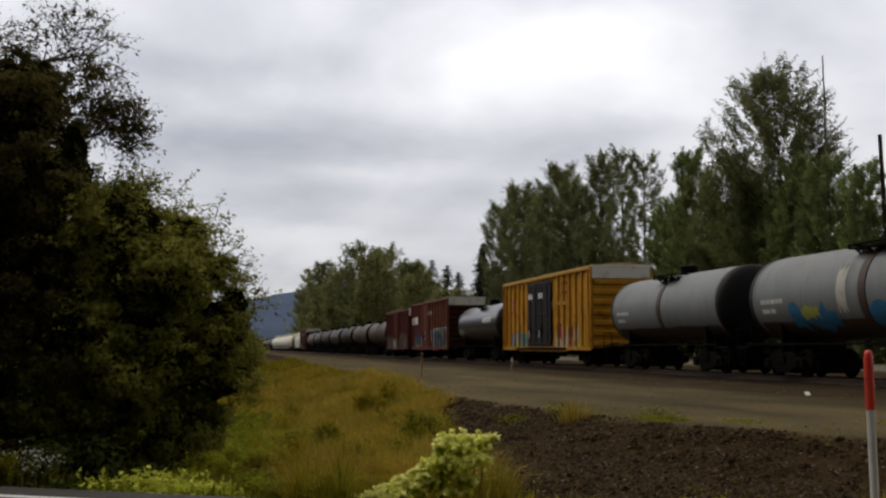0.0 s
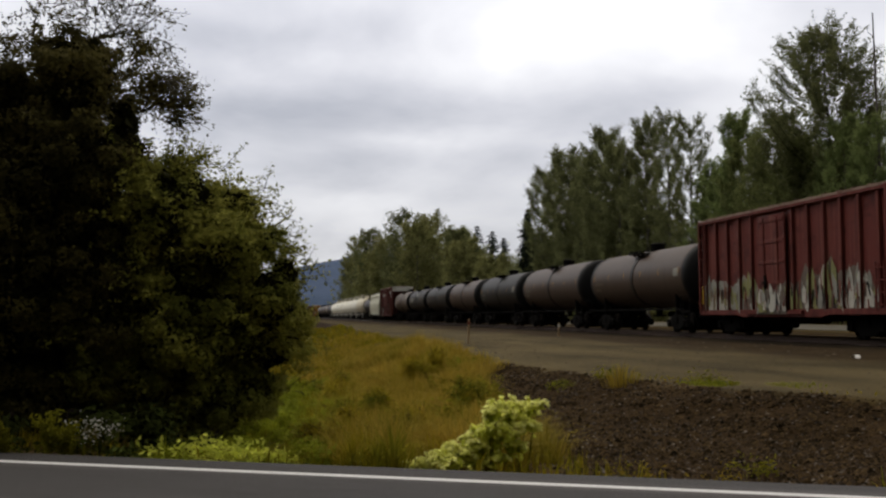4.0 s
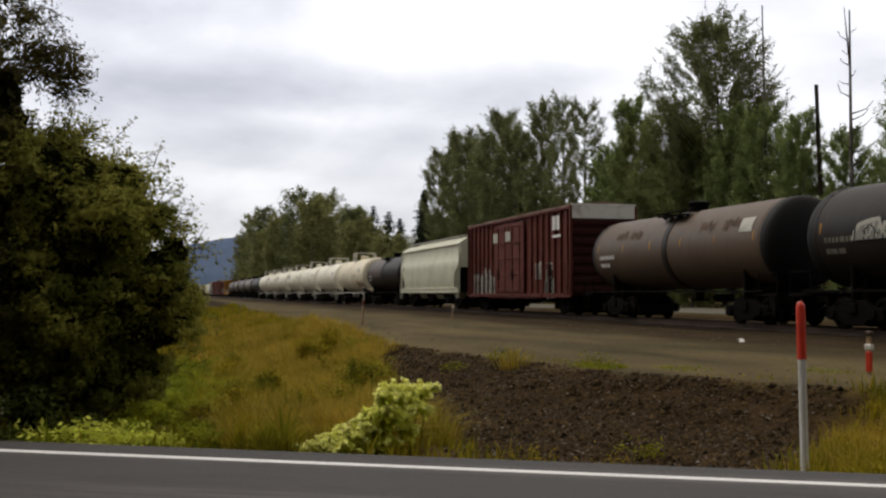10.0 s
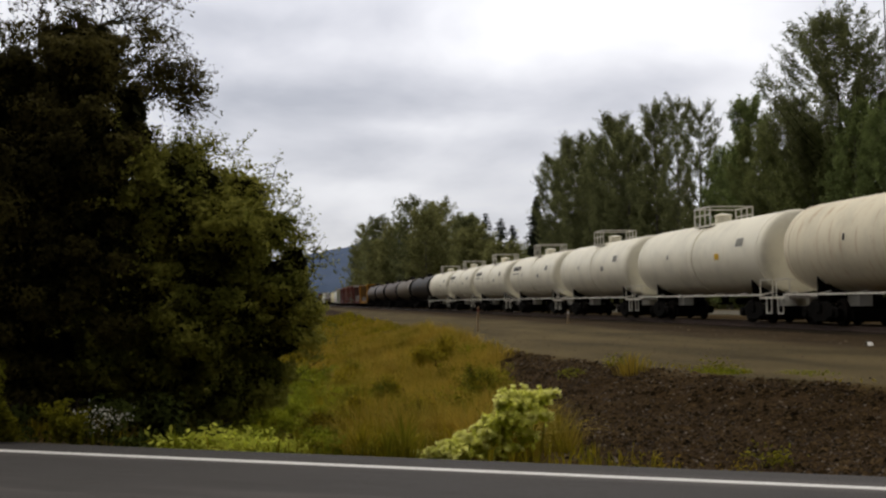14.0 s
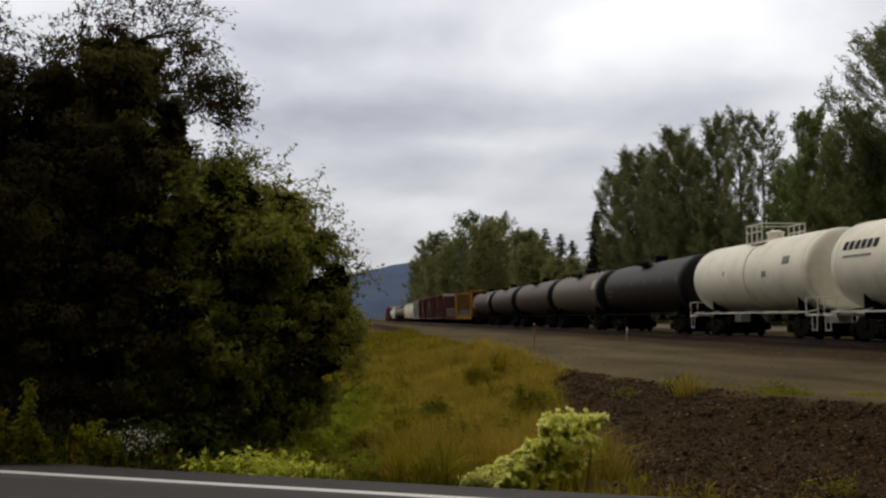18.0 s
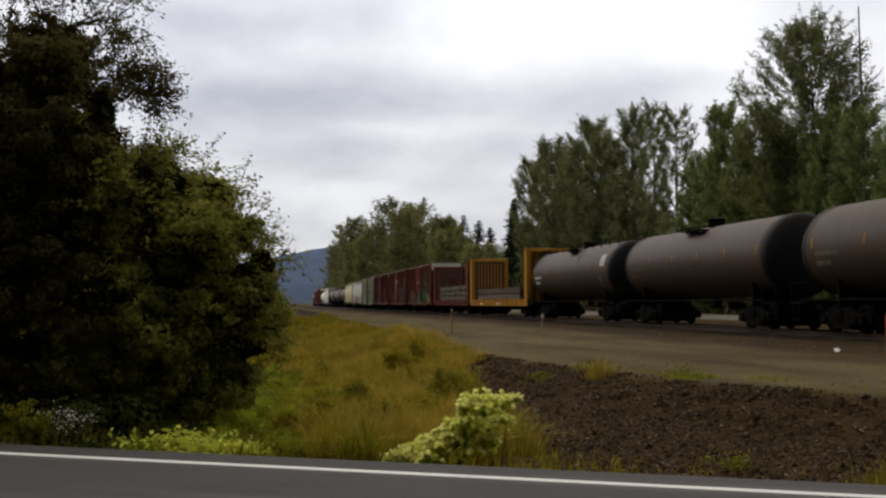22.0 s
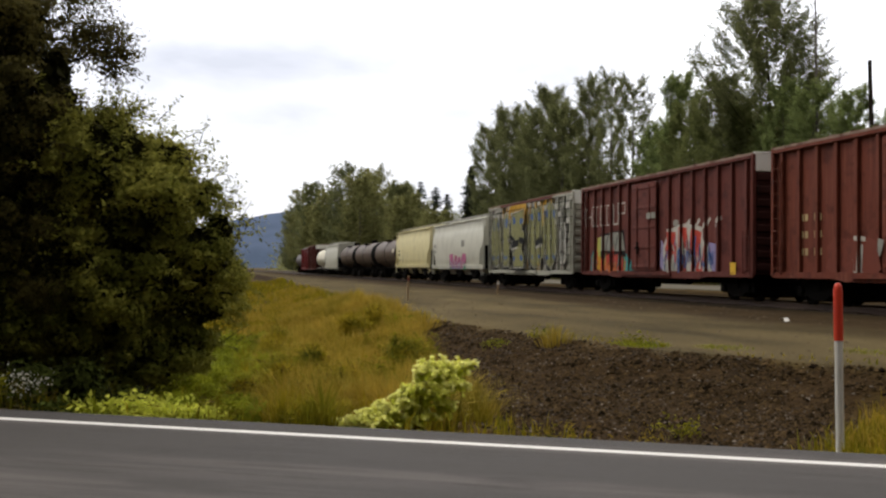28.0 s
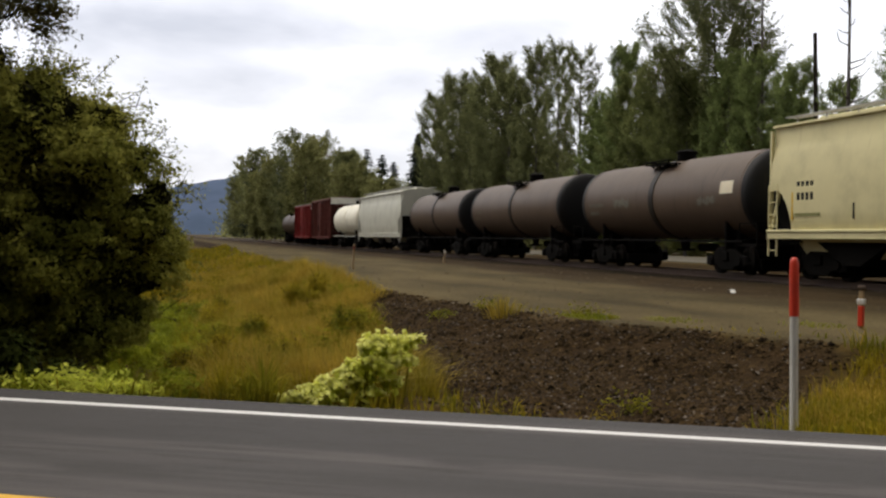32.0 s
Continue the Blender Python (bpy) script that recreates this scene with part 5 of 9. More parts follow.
# thick growth under and behind these trees
hedge = []
for i in range(190):
    y = 38 + i * 0.9 + rng.normal(0, 0.5)
    top = np.interp(y, [38, 60, 66, 80, 86, 90, 98, 104, 112, 136, 144, 150, 215], [6.0, 7.5, 12.0, 12.0, 9.5, 5.5, 6.0, 11.0, 14.5, 14.0, 8.0, 4.5, 4.0]) * rng.uniform(0.75, 1.1)
    n = 760
    hedge.append(np.column_stack([rng.normal(38.0, 1.2, n), rng.normal(y, 0.9, n), rng.uniform(0, 1, n) ** 0.8 * top]))
tagged(new("undergrowth", quads_mesh("undergrowth", leaf_quads(np.concatenate(hedge), 0.34, slim=0.75), M["leaf_under"])), "dense dark undergrowth beneath the trees", "undergrowth", kind="stuff")


def dead_tree(label, x, y, tall, thick, forks):
    z = float(height(x, y))
    root = thing("dead_tree", label, "tree", at=pose(x, y, z))
    s = Shape()
    tip = Vector((rng.normal(0, 0.2), rng.normal(0, 0.2), tall))
    s.tube((0, 0, -0.3), tip, thick, thick * (0.25 if forks else 0.75), 7)
    for k in range(forks):
        u = 0.45 + 0.5 * (k + rng.uniform(0, 1)) / forks
        p = Vector((0, 0, 0)).lerp(tip, u)
        a = rng.normal(-0.7, 0.9) + (math.pi if rng.uniform() < 0.3 else 0)
        r = rng.uniform(0.5, 1.5) * (1.35 - u)
        q = p + Vector((math.cos(a), math.sin(a), rng.uniform(0.25, 0.7))) * r
        s.tube(p, q, thick * 0.42 * (1.3 - u), thick * 0.24 * (1.3 - u), 5)
        s.tube(q, q + Vector((math.cos(a + 0.4), math.sin(a + 0.4), rng.uniform(0.7, 1.3))) * r * 0.5, thick * 0.24 * (1.3 - u), 0.018, 4)
    if forks > 8:
        p = Vector((0, 0, 0)).lerp(tip, 0.8)
        s.tube(p, p + Vector((-0.25, 0.1, 0.21 * tall)), thick * 0.4, 0.02, 5)
    part("trunk", s.mesh("trunk", smooth=50), M["bark_gray" if forks else "bark"], root)


dead_tree("tall thin bare gray trunk among green trees", 36.0, 61.3, 18.8, 0.16, 8)
dead_tree("dark broken-off bare trunk among green trees", 36.0, 55.3, 12.7, 0.15, 0)
dead_tree("bare gray dead tree with thin branches", 35.0, 51.3, 15.9, 0.17, 13)
dead_tree("thin bare gray dead tree", 38.0, 43.2, 12.0, 0.09, 5)

# firs and rounded trees far along the line
for x, y, tall, wide in [(53, 226, 21.5, 3.4), (52, 245, 17.8, 3.2), (51.5, 255, 20.2, 3.6), (51, 272, 22.8, 4.2), (50.5, 286, 21.6, 4.0), (24, 279, 18.0, 2.6), (36, 153, 15.8, 1.5), (54, 219, 17.0, 3.0)]:
    fir("fir_tree", "tall dark-green fir far along the railway", x, y, tall, wide)
for x, y, tall, wide, leaf_kind in [(26.0, 246, 17.0, 4.2, "leaf_willow"), (24.2, 262, 14.5, 4.0, "leaf_willow"), (31.5, 232, 17.5, 4.4, "leaf_willow"), (41.5, 246, 18.5, 4.6, "leaf_willow"), (44, 238, 12.5, 4.5, "leaf_willow"), (47, 226, 9.5, 4.2, "leaf_willow"), (46, 205, 8.0, 4.0, "leaf_willow"), (43.5, 185, 7.5, 3.8, "leaf_alder"), (28.5, 238, 21.6, 5.6, "leaf_alder"), (28.6, 216, 17.8, 4.6, "leaf_willow"), (38.0, 262, 23.6, 6.0, "leaf_willow"), (35.0, 248, 20.6, 5.5, "leaf_willow"), (38.5, 225, 17.0, 4.6, "leaf_alder"), (36.5, 205, 13.6, 5.2, "leaf_willow"),
                                    (37.5, 183, 9.6, 4.6, "leaf_willow"), (27.0, 300, 22.5, 4.8, "leaf_alder"), (26.5, 335, 23.0, 4.8, "leaf_willow"), (25.5, 350, 17.5, 4.4, "leaf_alder"), (40.5, 172, 7.5, 3.6, "leaf_alder"), (39, 155, 9.5, 4.0, "leaf_alder")]:
    plume_tree("rounded_tree", "rounded olive-green tree far along the railway", x, y, tall * 1.10, wide * 1.08, M[leaf_kind], 0.04, 0.5, 66, 15, 16, 1.7, 0.36, dense=1600, upright=0.7)
woods = []
for i in range(150):
    y = rng.uniform(170, 520)
    x = rng.uniform(26 if y > 230 else 36, 58) + max(0, y - 350) * 0.02
    top = rng.uniform(6, 11) if y < 330 else rng.uniform(8, 13)
    n = 110
    d = rng.normal(size=(n, 3))
    woods.append(np.array([x, y, 0.3]) + np.abs(d) * np.array([0, 0, top * 0.42]) + d * np.array([2.6, 2.6, 0]))
tagged(new("far_woods", quads_mesh("far_woods", leaf_quads(np.concatenate(woods), 1.0, slim=0.75), M["leaf_willow"])), "far olive-green woods beside the railway", "woods", kind="stuff")
west = []
for i in range(120):
    y = rng.uniform(120, 700)
    x = rng.uniform(-90, 2) - 0.02 * y
    n = 90
    d = rng.normal(size=(n, 3))
    west.append(np.array([x, y, 0.0]) + np.abs(d) * np.array([0, 0, rng.uniform(1.2, 3.2)]) + d * np.array([3.5, 3.5, 0]))
tagged(new("far_scrub", quads_mesh("far_scrub", leaf_quads(np.concatenate(west), 1.0, slim=0.75), M["leaf_willow"])), "low scrub on the far plain", "woods", kind="stuff")

# unseen woods, added across the road and behind the shrubs to shade this side
close = []
for (ax, ay), (bx, by), count, low in (((-62, 18), (52, -44.7), 150, 0), ((-22, 24), (-44, 110), 50, 0), ((-13, 36), (-9, 240), 120, 1)):
    for i in range(count):
        u = (i + rng.uniform(0, 1)) / count
        n = 330
        cx, cy = ax + (bx - ax) * u, ay + (by - ay) * u
        top = (1.2 + 0.10 * cy if low else 21.0) * rng.uniform(0.8, 1.1)
        close.append(np.column_stack([cx + rng.normal(0, 1.4, n), cy + rng.normal(0, 1.4, n), rng.uniform(0, 1, n) ** 0.9 * top]))
tagged(new("roadside_woods", quads_mesh("roadside_woods", leaf_quads(np.concatenate(close), 1.1, slim=0.8), M["leaf_fir"])), "dark unseen woods added to block low sky light", "woods", kind="stuff")

# distant hill, its haze held in a blue colour
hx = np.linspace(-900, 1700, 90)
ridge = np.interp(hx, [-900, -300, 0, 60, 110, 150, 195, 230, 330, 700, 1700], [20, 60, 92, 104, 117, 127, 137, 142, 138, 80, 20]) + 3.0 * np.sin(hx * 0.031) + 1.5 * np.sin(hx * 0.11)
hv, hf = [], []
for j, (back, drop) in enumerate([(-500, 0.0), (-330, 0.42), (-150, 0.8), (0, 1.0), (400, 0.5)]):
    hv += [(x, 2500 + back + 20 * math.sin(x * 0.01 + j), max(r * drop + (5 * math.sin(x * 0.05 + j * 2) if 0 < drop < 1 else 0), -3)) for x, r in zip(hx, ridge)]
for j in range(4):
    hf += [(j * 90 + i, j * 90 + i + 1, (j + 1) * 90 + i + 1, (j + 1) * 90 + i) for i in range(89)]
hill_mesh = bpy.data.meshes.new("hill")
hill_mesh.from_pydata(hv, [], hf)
hill_mesh.polygons.foreach_set("use_smooth", [True] * len(hill_mesh.polygons))
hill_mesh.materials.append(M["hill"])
tagged(new("hill", hill_mesh), "distant wooded hill with haze painted blue", "hill", kind="structure")
mast = thing("radio_mast", "tiny radio mast on the far hilltop", "mast", at=pose(190, 2500, 136))
part("pole", Shape().tube((0, 0, 0), (0, 0, 14), 0.9, 0.5, 6).mesh("pole"), M["wire"], mast)

# ---- the train ----
SPEED = 18.35                # metres a second, towards -y
MOVING = []                  # (thing, y at the clip's start)
HALF = 1.5                   # half a car's width


def wheel_mesh():
    s = Shape().lathe([(-0.075, 0.30), (-0.075, 0.44), (-0.045, 0.46), (-0.045, 0.425), (0.065, 0.42), (0.065, 0.33), (0.02, 0.30), (0.02, 0.12), (0.075, 0.10), (0.075, 0.02)], 18, 0.0, 0.42, "x")
    return s.mesh("wheel", smooth=40)


def side_frame_mesh():
    s = Shape().prism([(-1.25, 0.30), (-1.02, 0.24), (-0.62, 0.28), (-0.40, 0.14), (0.40, 0.14), (0.62, 0.28), (1.02, 0.24), (1.25, 0.30), (1.22, 0.56), (0.80, 0.60), (0.42, 0.78), (-0.42, 0.78), (-0.80, 0.60), (-1.22, 0.56)], -0.07, 0.07)
    for y in (-0.18, 0.0, 0.18):
        s.tube((0.0, y, 0.30), (0.0, y, 0.58), 0.075, n=8)
    for y in (-0.88, 0.88):
        s.tube((-0.14, y, 0.42), (0.14, y, 0.42), 0.13, n=10)
    return s.mesh("side_frame", bevel=0.015)


def bolster_mesh():
    return Shape().box(-1.15, 1.15, -0.18, 0.18, 0.42, 0.70).box(-0.98, 0.98, -0.30, 0.30, 0.12, 0.44).mesh("truck", bevel=0.02)


def add_trucks(root, at):
    for y in at:
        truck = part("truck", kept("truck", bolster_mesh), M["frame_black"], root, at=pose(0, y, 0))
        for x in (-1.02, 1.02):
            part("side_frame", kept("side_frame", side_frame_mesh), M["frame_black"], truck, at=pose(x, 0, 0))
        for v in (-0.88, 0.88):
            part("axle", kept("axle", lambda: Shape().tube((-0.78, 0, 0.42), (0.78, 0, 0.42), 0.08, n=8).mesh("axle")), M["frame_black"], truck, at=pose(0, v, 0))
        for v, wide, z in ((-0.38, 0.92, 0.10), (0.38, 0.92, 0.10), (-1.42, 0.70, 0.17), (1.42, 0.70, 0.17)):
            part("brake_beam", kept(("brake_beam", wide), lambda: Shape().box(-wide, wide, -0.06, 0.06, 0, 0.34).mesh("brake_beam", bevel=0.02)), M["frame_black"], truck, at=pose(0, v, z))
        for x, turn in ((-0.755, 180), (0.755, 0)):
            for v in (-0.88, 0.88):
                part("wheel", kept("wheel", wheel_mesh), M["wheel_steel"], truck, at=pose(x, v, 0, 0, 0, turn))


def coupler_mesh():
    return Shape().box(-0.12, 0.12, -0.75, 0.05, 0.72, 0.94).box(-0.17, 0.20, -1.02, -0.72, 0.68, 0.99).tube((0.25, -0.05, 0.75), (0.32, -0.75, 0.45), 0.03, n=6).mesh("coupler", bevel=0.02)


def add_couplers(root, length):
    part("coupler", kept("coupler", coupler_mesh), M["frame_black"], root, at=pose(0, -length / 2, 0))
    part("coupler", kept("coupler", coupler_mesh), M["frame_black"], root, at=pose(0, length / 2, 0, 0, 0, 180))


def ladder_mesh(tall, wide=0.45, rungs=8):
    s = Shape().beam((0, -wide / 2, 0), (0, -wide / 2, tall), 0.035).beam((0, wide / 2, 0), (0, wide / 2, tall), 0.035)
    for i in range(rungs):
        z = tall * (i + 0.5) / rungs
        s.beam((0, -wide / 2, z), (0, wide / 2, z), 0.028)
    return s.mesh("ladder")


def start_car(name, label, category, front, rear, group):
    root = thing(name, label, category, group, at=pose(TRACK_X, (front + rear) / 2, RAIL_Z))
    MOVING.append((root, (front + rear) / 2))
    return root, rear - front


def bars(root, name, y, z, widths, tall, m, x=-HALF - 0.02, gap=0.35):
    """A row of plain bars: marks too small or not allowed to be lettered. y is its rear end."""
    s, at = Shape(), y
    for w in widths:
        s.box(x - 0.004, x, at - w, at, z, z + tall)
        at -= w + tall * gap
    return part(name, s.mesh(name), m, root)


CARS = {}                    # per boxcar: where its ribs stand and its doors begin and end


def cut(poly, lo, hi):
    """The part of an outline of (y, z) between two uprights."""
    for edge, sgn in ((lo, 1), (hi, -1)):
        out = []
        for (ay, az), (by, bz) in zip(poly, poly[1:] + poly[:1]):
            ain, bin_ = (ay - edge) * sgn >= 0, (by - edge) * sgn >= 0
            if ain:
                out.append((ay, az))
            if ain != bin_:
                u = (edge - ay) / (by - ay)
                out.append((edge, az + (bz - az) * u))
        poly = out
        if len(poly) < 3:
            return []
    return poly


def paint_on(root, shapes, x=None, name="graffiti"):
    """Sprayed outlines on the side of a car: on its panels, its ribs and its doors. shapes: rows of colour and outline of (y, z), from the lowest coat up."""
    joined = {}
    for coat, (colour, poly) in enumerate(shapes):
        s = joined.setdefault(colour, Shape())
        lift = 0.0015 + 0.00035 * coat
        bits = [(x if x is not None else -HALF - 0.012, poly)]
        if x is None and root.name in CARS:
            ribs, d0, d1 = CARS[root.name]
            spans = [(y - 0.077, y + 0.077, -HALF - 0.006) for y in ribs] + [(d0 - 0.1, d1 + 0.1, -HALF - 0.098)]
            spans.sort()
            bits, last = [], -99.0
            for lo, hi, depth in spans:
                bits.append((-HALF + 0.097, cut(poly, last, lo)))
                bits.append((depth, cut(poly, lo, hi)))
                last = hi
            bits.append((-HALF + 0.097, cut(poly, last, 99.0)))
        for depth, p in bits:
            if len(p) >= 3:
                k = len(s.v)
                s.v += [(depth - lift, q, z) for q, z in p]
                s.f.append(tuple(range(k, k + len(p))))
    for colour, s in joined.items():
        part(name, s.mesh(name), M["spray_" + colour], root, colour + " sprayed paint")


def blob(cy, cz, ry, rz, r, n=10, jag=0.25, square=0.0):
    out = []
    for i in range(n):
        a = math.tau * i / n
        c, s = math.cos(a), math.sin(a)
        k = (1 + square * 0.35 * abs(math.sin(2 * a))) * (1 + r.uniform(-jag, jag))
        out.append((cy + ry * c * k, cz + rz * s * k))
    return out


def stroke(a, b, w):
    d = math.hypot(b[0] - a[0], b[1] - a[1]) or 1e-3
    u, v = (b[0] - a[0]) / d * w, (b[1] - a[1]) / d * w
    return [(a[0] - v - u * 0.4, a[1] + u - v * 0.4), (a[0] + v - u * 0.4, a[1] - u - v * 0.4), (b[0] + v + u * 0.4, b[1] - u + v * 0.4), (b[0] - v + u * 0.4, b[1] + u + v * 0.4)]


def sprayed(root, y, z, wide, tall, colours, seed, x=None, letters=5, ragged=0.18, ink=None):
    """A sprayed piece that cannot be read: a crowded band of jagged letters. colours: fills, then the outline last. y is its rear end."""
    r = random.Random(seed)
    cell, shapes, top = wide / letters, [], []
    fills, edge = colours[:-1], colours[-1]
    ink = ink or ("black" if edge != "black" else "gray")
    letters_at = []
    for i in range(letters):
        cy = y - cell * (i + 0.5) + r.uniform(-0.08, 0.08) * cell
        hi = tall * (1 - r.uniform(0, 2 * ragged))
        w = cell * r.uniform(0.50, 0.72)
        lean = r.uniform(-0.25, 0.25) * cell
        outline = [(cy + w, z), (cy + w * r.uniform(0.8, 1.05) + lean * 0.4, z + hi * r.uniform(0.4, 0.6)), (cy + w * r.uniform(0.5, 0.95) + lean, z + hi * r.uniform(0.8, 1.0)), (cy + r.uniform(-0.2, 0.2) * w + lean, z + hi * r.uniform(0.92, 1.08)),
                   (cy - w * r.uniform(0.5, 0.95) + lean, z + hi * r.uniform(0.8, 1.0)), (cy - w * r.uniform(0.8, 1.05) + lean * 0.4, z + hi * r.uniform(0.4, 0.6)), (cy - w, z)]
        letters_at.append((cy, w, hi, lean, outline))
        fat = [(cy + (p - cy) * 1.12 + 0.05 * (1 if p > cy else -1), z + (q - z) * 1.03 + (0.09 if q > z + 0.1 else 0.0)) for p, q in outline]
        shapes.append((edge, fat))
    for i, (cy, w, hi, lean, outline) in enumerate(letters_at):
        shapes.append((fills[r.randrange(len(fills))], outline))
    for i, (cy, w, hi, lean, outline) in enumerate(letters_at):
        for k in range(3):
            p = (cy + r.uniform(-0.7, 0.7) * w, z + hi * r.uniform(0.15, 0.8))
            shapes.append((fills[r.randrange(len(fills))], blob(p[0], p[1], w * r.uniform(0.2, 0.5), hi * r.uniform(0.08, 0.22), r)))
        # dark slits and gaps of the letter
        a, b = (cy + r.uniform(-0.2, 0.2) * w, z + hi * r.uniform(0.0, 0.15)), (cy + lean * 0.6 + r.uniform(-0.3, 0.3) * w, z + hi * r.uniform(0.35, 0.6))
        shapes.append((ink, stroke(a, b, w * r.uniform(0.06, 0.14))))
        shapes.append((ink, stroke((cy + w * 0.95, z + hi * 0.02), (cy + w * 0.9 + lean * 0.6, z + hi * r.uniform(0.6, 0.9)), w * 0.08)))
        # long slanted outlines with spikes that run into the next letters
        for k in range(3):
            p = (cy + r.uniform(-1.0, 1.0) * w, z + hi * r.uniform(0.02, 0.4))
            q = (p[0] + r.uniform(-1.1, 1.1) * w, min(z + tall * 1.12, p[1] + hi * r.uniform(0.35, 0.8)))
            shapes.append((edge if k else fills[r.randrange(len(fills))], stroke(p, q, w * r.uniform(0.05, 0.11))))
            if k == 2:
                shapes.append((edge, [(q[0] - 0.16 * w, q[1] - 0.05), (q[0] + 0.16 * w, q[1] - 0.02), (q[0] + 0.03, q[1] + 0.16)]))
        shapes.append((ink, stroke((cy + r.uniform(-0.8, 0.8) * w, z + hi * r.uniform(0.2, 0.5)), (cy + r.uniform(-0.8, 0.8) * w, z + hi * r.uniform(0.5, 0.9)), w * 0.05)))
    paint_on(root, shapes, x)


def scrawl(root, y, z, wide, tall, colour, seed, x=None, n=6, w=0.04):
    """Thin hand-drawn strokes that cannot be read."""
    r = random.Random(seed)
    shapes, p = [], (y, z + tall * 0.2)
    for i in range(n):
        q = (y - wide * (i + 1) / n + r.uniform(-0.1, 0.1), z + tall * (r.uniform(0.6, 1.0) if i % 2 == 0 else r.uniform(0.0, 0.4)))
        shapes.append((colour, stroke(p, q, w)))
        if r.random() < 0.5:
            shapes.append((colour, stroke(q, (q[0] - r.uniform(-0.3, 0.3), z + tall * r.random()), w)))
        p = q
    paint_on(root, shapes, x)


def piece(root, rear, low, wide, tall, coats, x=None, name="graffiti"):
    """A sprayed piece drawn by its coats: rows of colour and outline, or of colour, line width and points, in parts of its width and height."""
    shapes = []
    for colour, *rest in coats:
        at = lambda p: (rear - p[0] * wide, low + p[1] * tall)
        if len(rest) == 1:
            shapes.append((colour, [at(p) for p in rest[0]]))
        else:
            pts = [at(p) for p in rest[1]]
            shapes += [(colour, stroke(p, q, rest[0])) for p, q in zip(pts, pts[1:])]
    paint_on(root, shapes, x, name)


def cloud(u0, u1, v0, v1, bumps, lean=0.0, depth=0.12):
    """An outline with a wavy top."""
    top = []
    for i in range(bumps * 4 + 1):
        f = i / (bumps * 4)
        top.append((u0 + (u1 - u0) * f, v1 - depth * (1 - abs(math.sin(math.pi * bumps * f + 0.6))) + lean * f))
    return [(u0, v0)] + top + [(u1, v0)]


def shards(root, rear, low, wide, tall, colours, seed, n=40, base=None, thin=(0.06, 0.22), slits=12, slit="red_brown", top=((0, 0.8), (1, 0.8)), x=None):
    """A crowded sprayed piece of narrow upright slivers with a ragged top and drips below. top: its outline, in parts of its width and height."""
    r = random.Random(seed)
    crest = lambda u: np.interp(u, [p for p, q in top], [q for p, q in top])
    shapes = []
    if base:
        shapes.append((base, [(rear, low)] + [(rear - wide * k / 24, low + tall * (crest(k / 24) - r.uniform(0.0, 0.22))) for k in range(25)] + [(rear - wide, low)]))
    for k in range(n):
        u, w = r.random(), r.uniform(*thin)
        h0 = r.uniform(0.0, 0.5) * crest(u)
        h1 = h0 + r.uniform(0.2, 0.6) * crest(u)
        h1, lean = min(h1, crest(u) + r.uniform(-0.05, 0.12)), r.uniform(-0.12, 0.12)
        y = rear - u * wide
        shapes.append((r.choice(colours), [(y + w, low + tall * h0), (y + w * 0.8 + lean, low + tall * (h0 + h1) * 0.55), (y + lean * 1.4 + w * r.uniform(-0.6, 0.6), low + tall * h1), (y - w * 0.9 + lean, low + tall * (h0 + h1) * r.uniform(0.4, 0.6)), (y - w * r.uniform(0.4, 1.0), low + tall * h0 * 0.8)]))
    for k in range(slits):
        u = r.random()
        y, h = rear - u * wide, crest(u)
        a = (y, low + tall * h * r.uniform(0.05, 0.5))
        shapes.append((slit if k % 3 else "black", stroke(a, (y + r.uniform(-0.18, 0.18), a[1] + tall * h * r.uniform(0.2, 0.5)), r.uniform(0.015, 0.04))))
    paint_on(root, shapes, x)


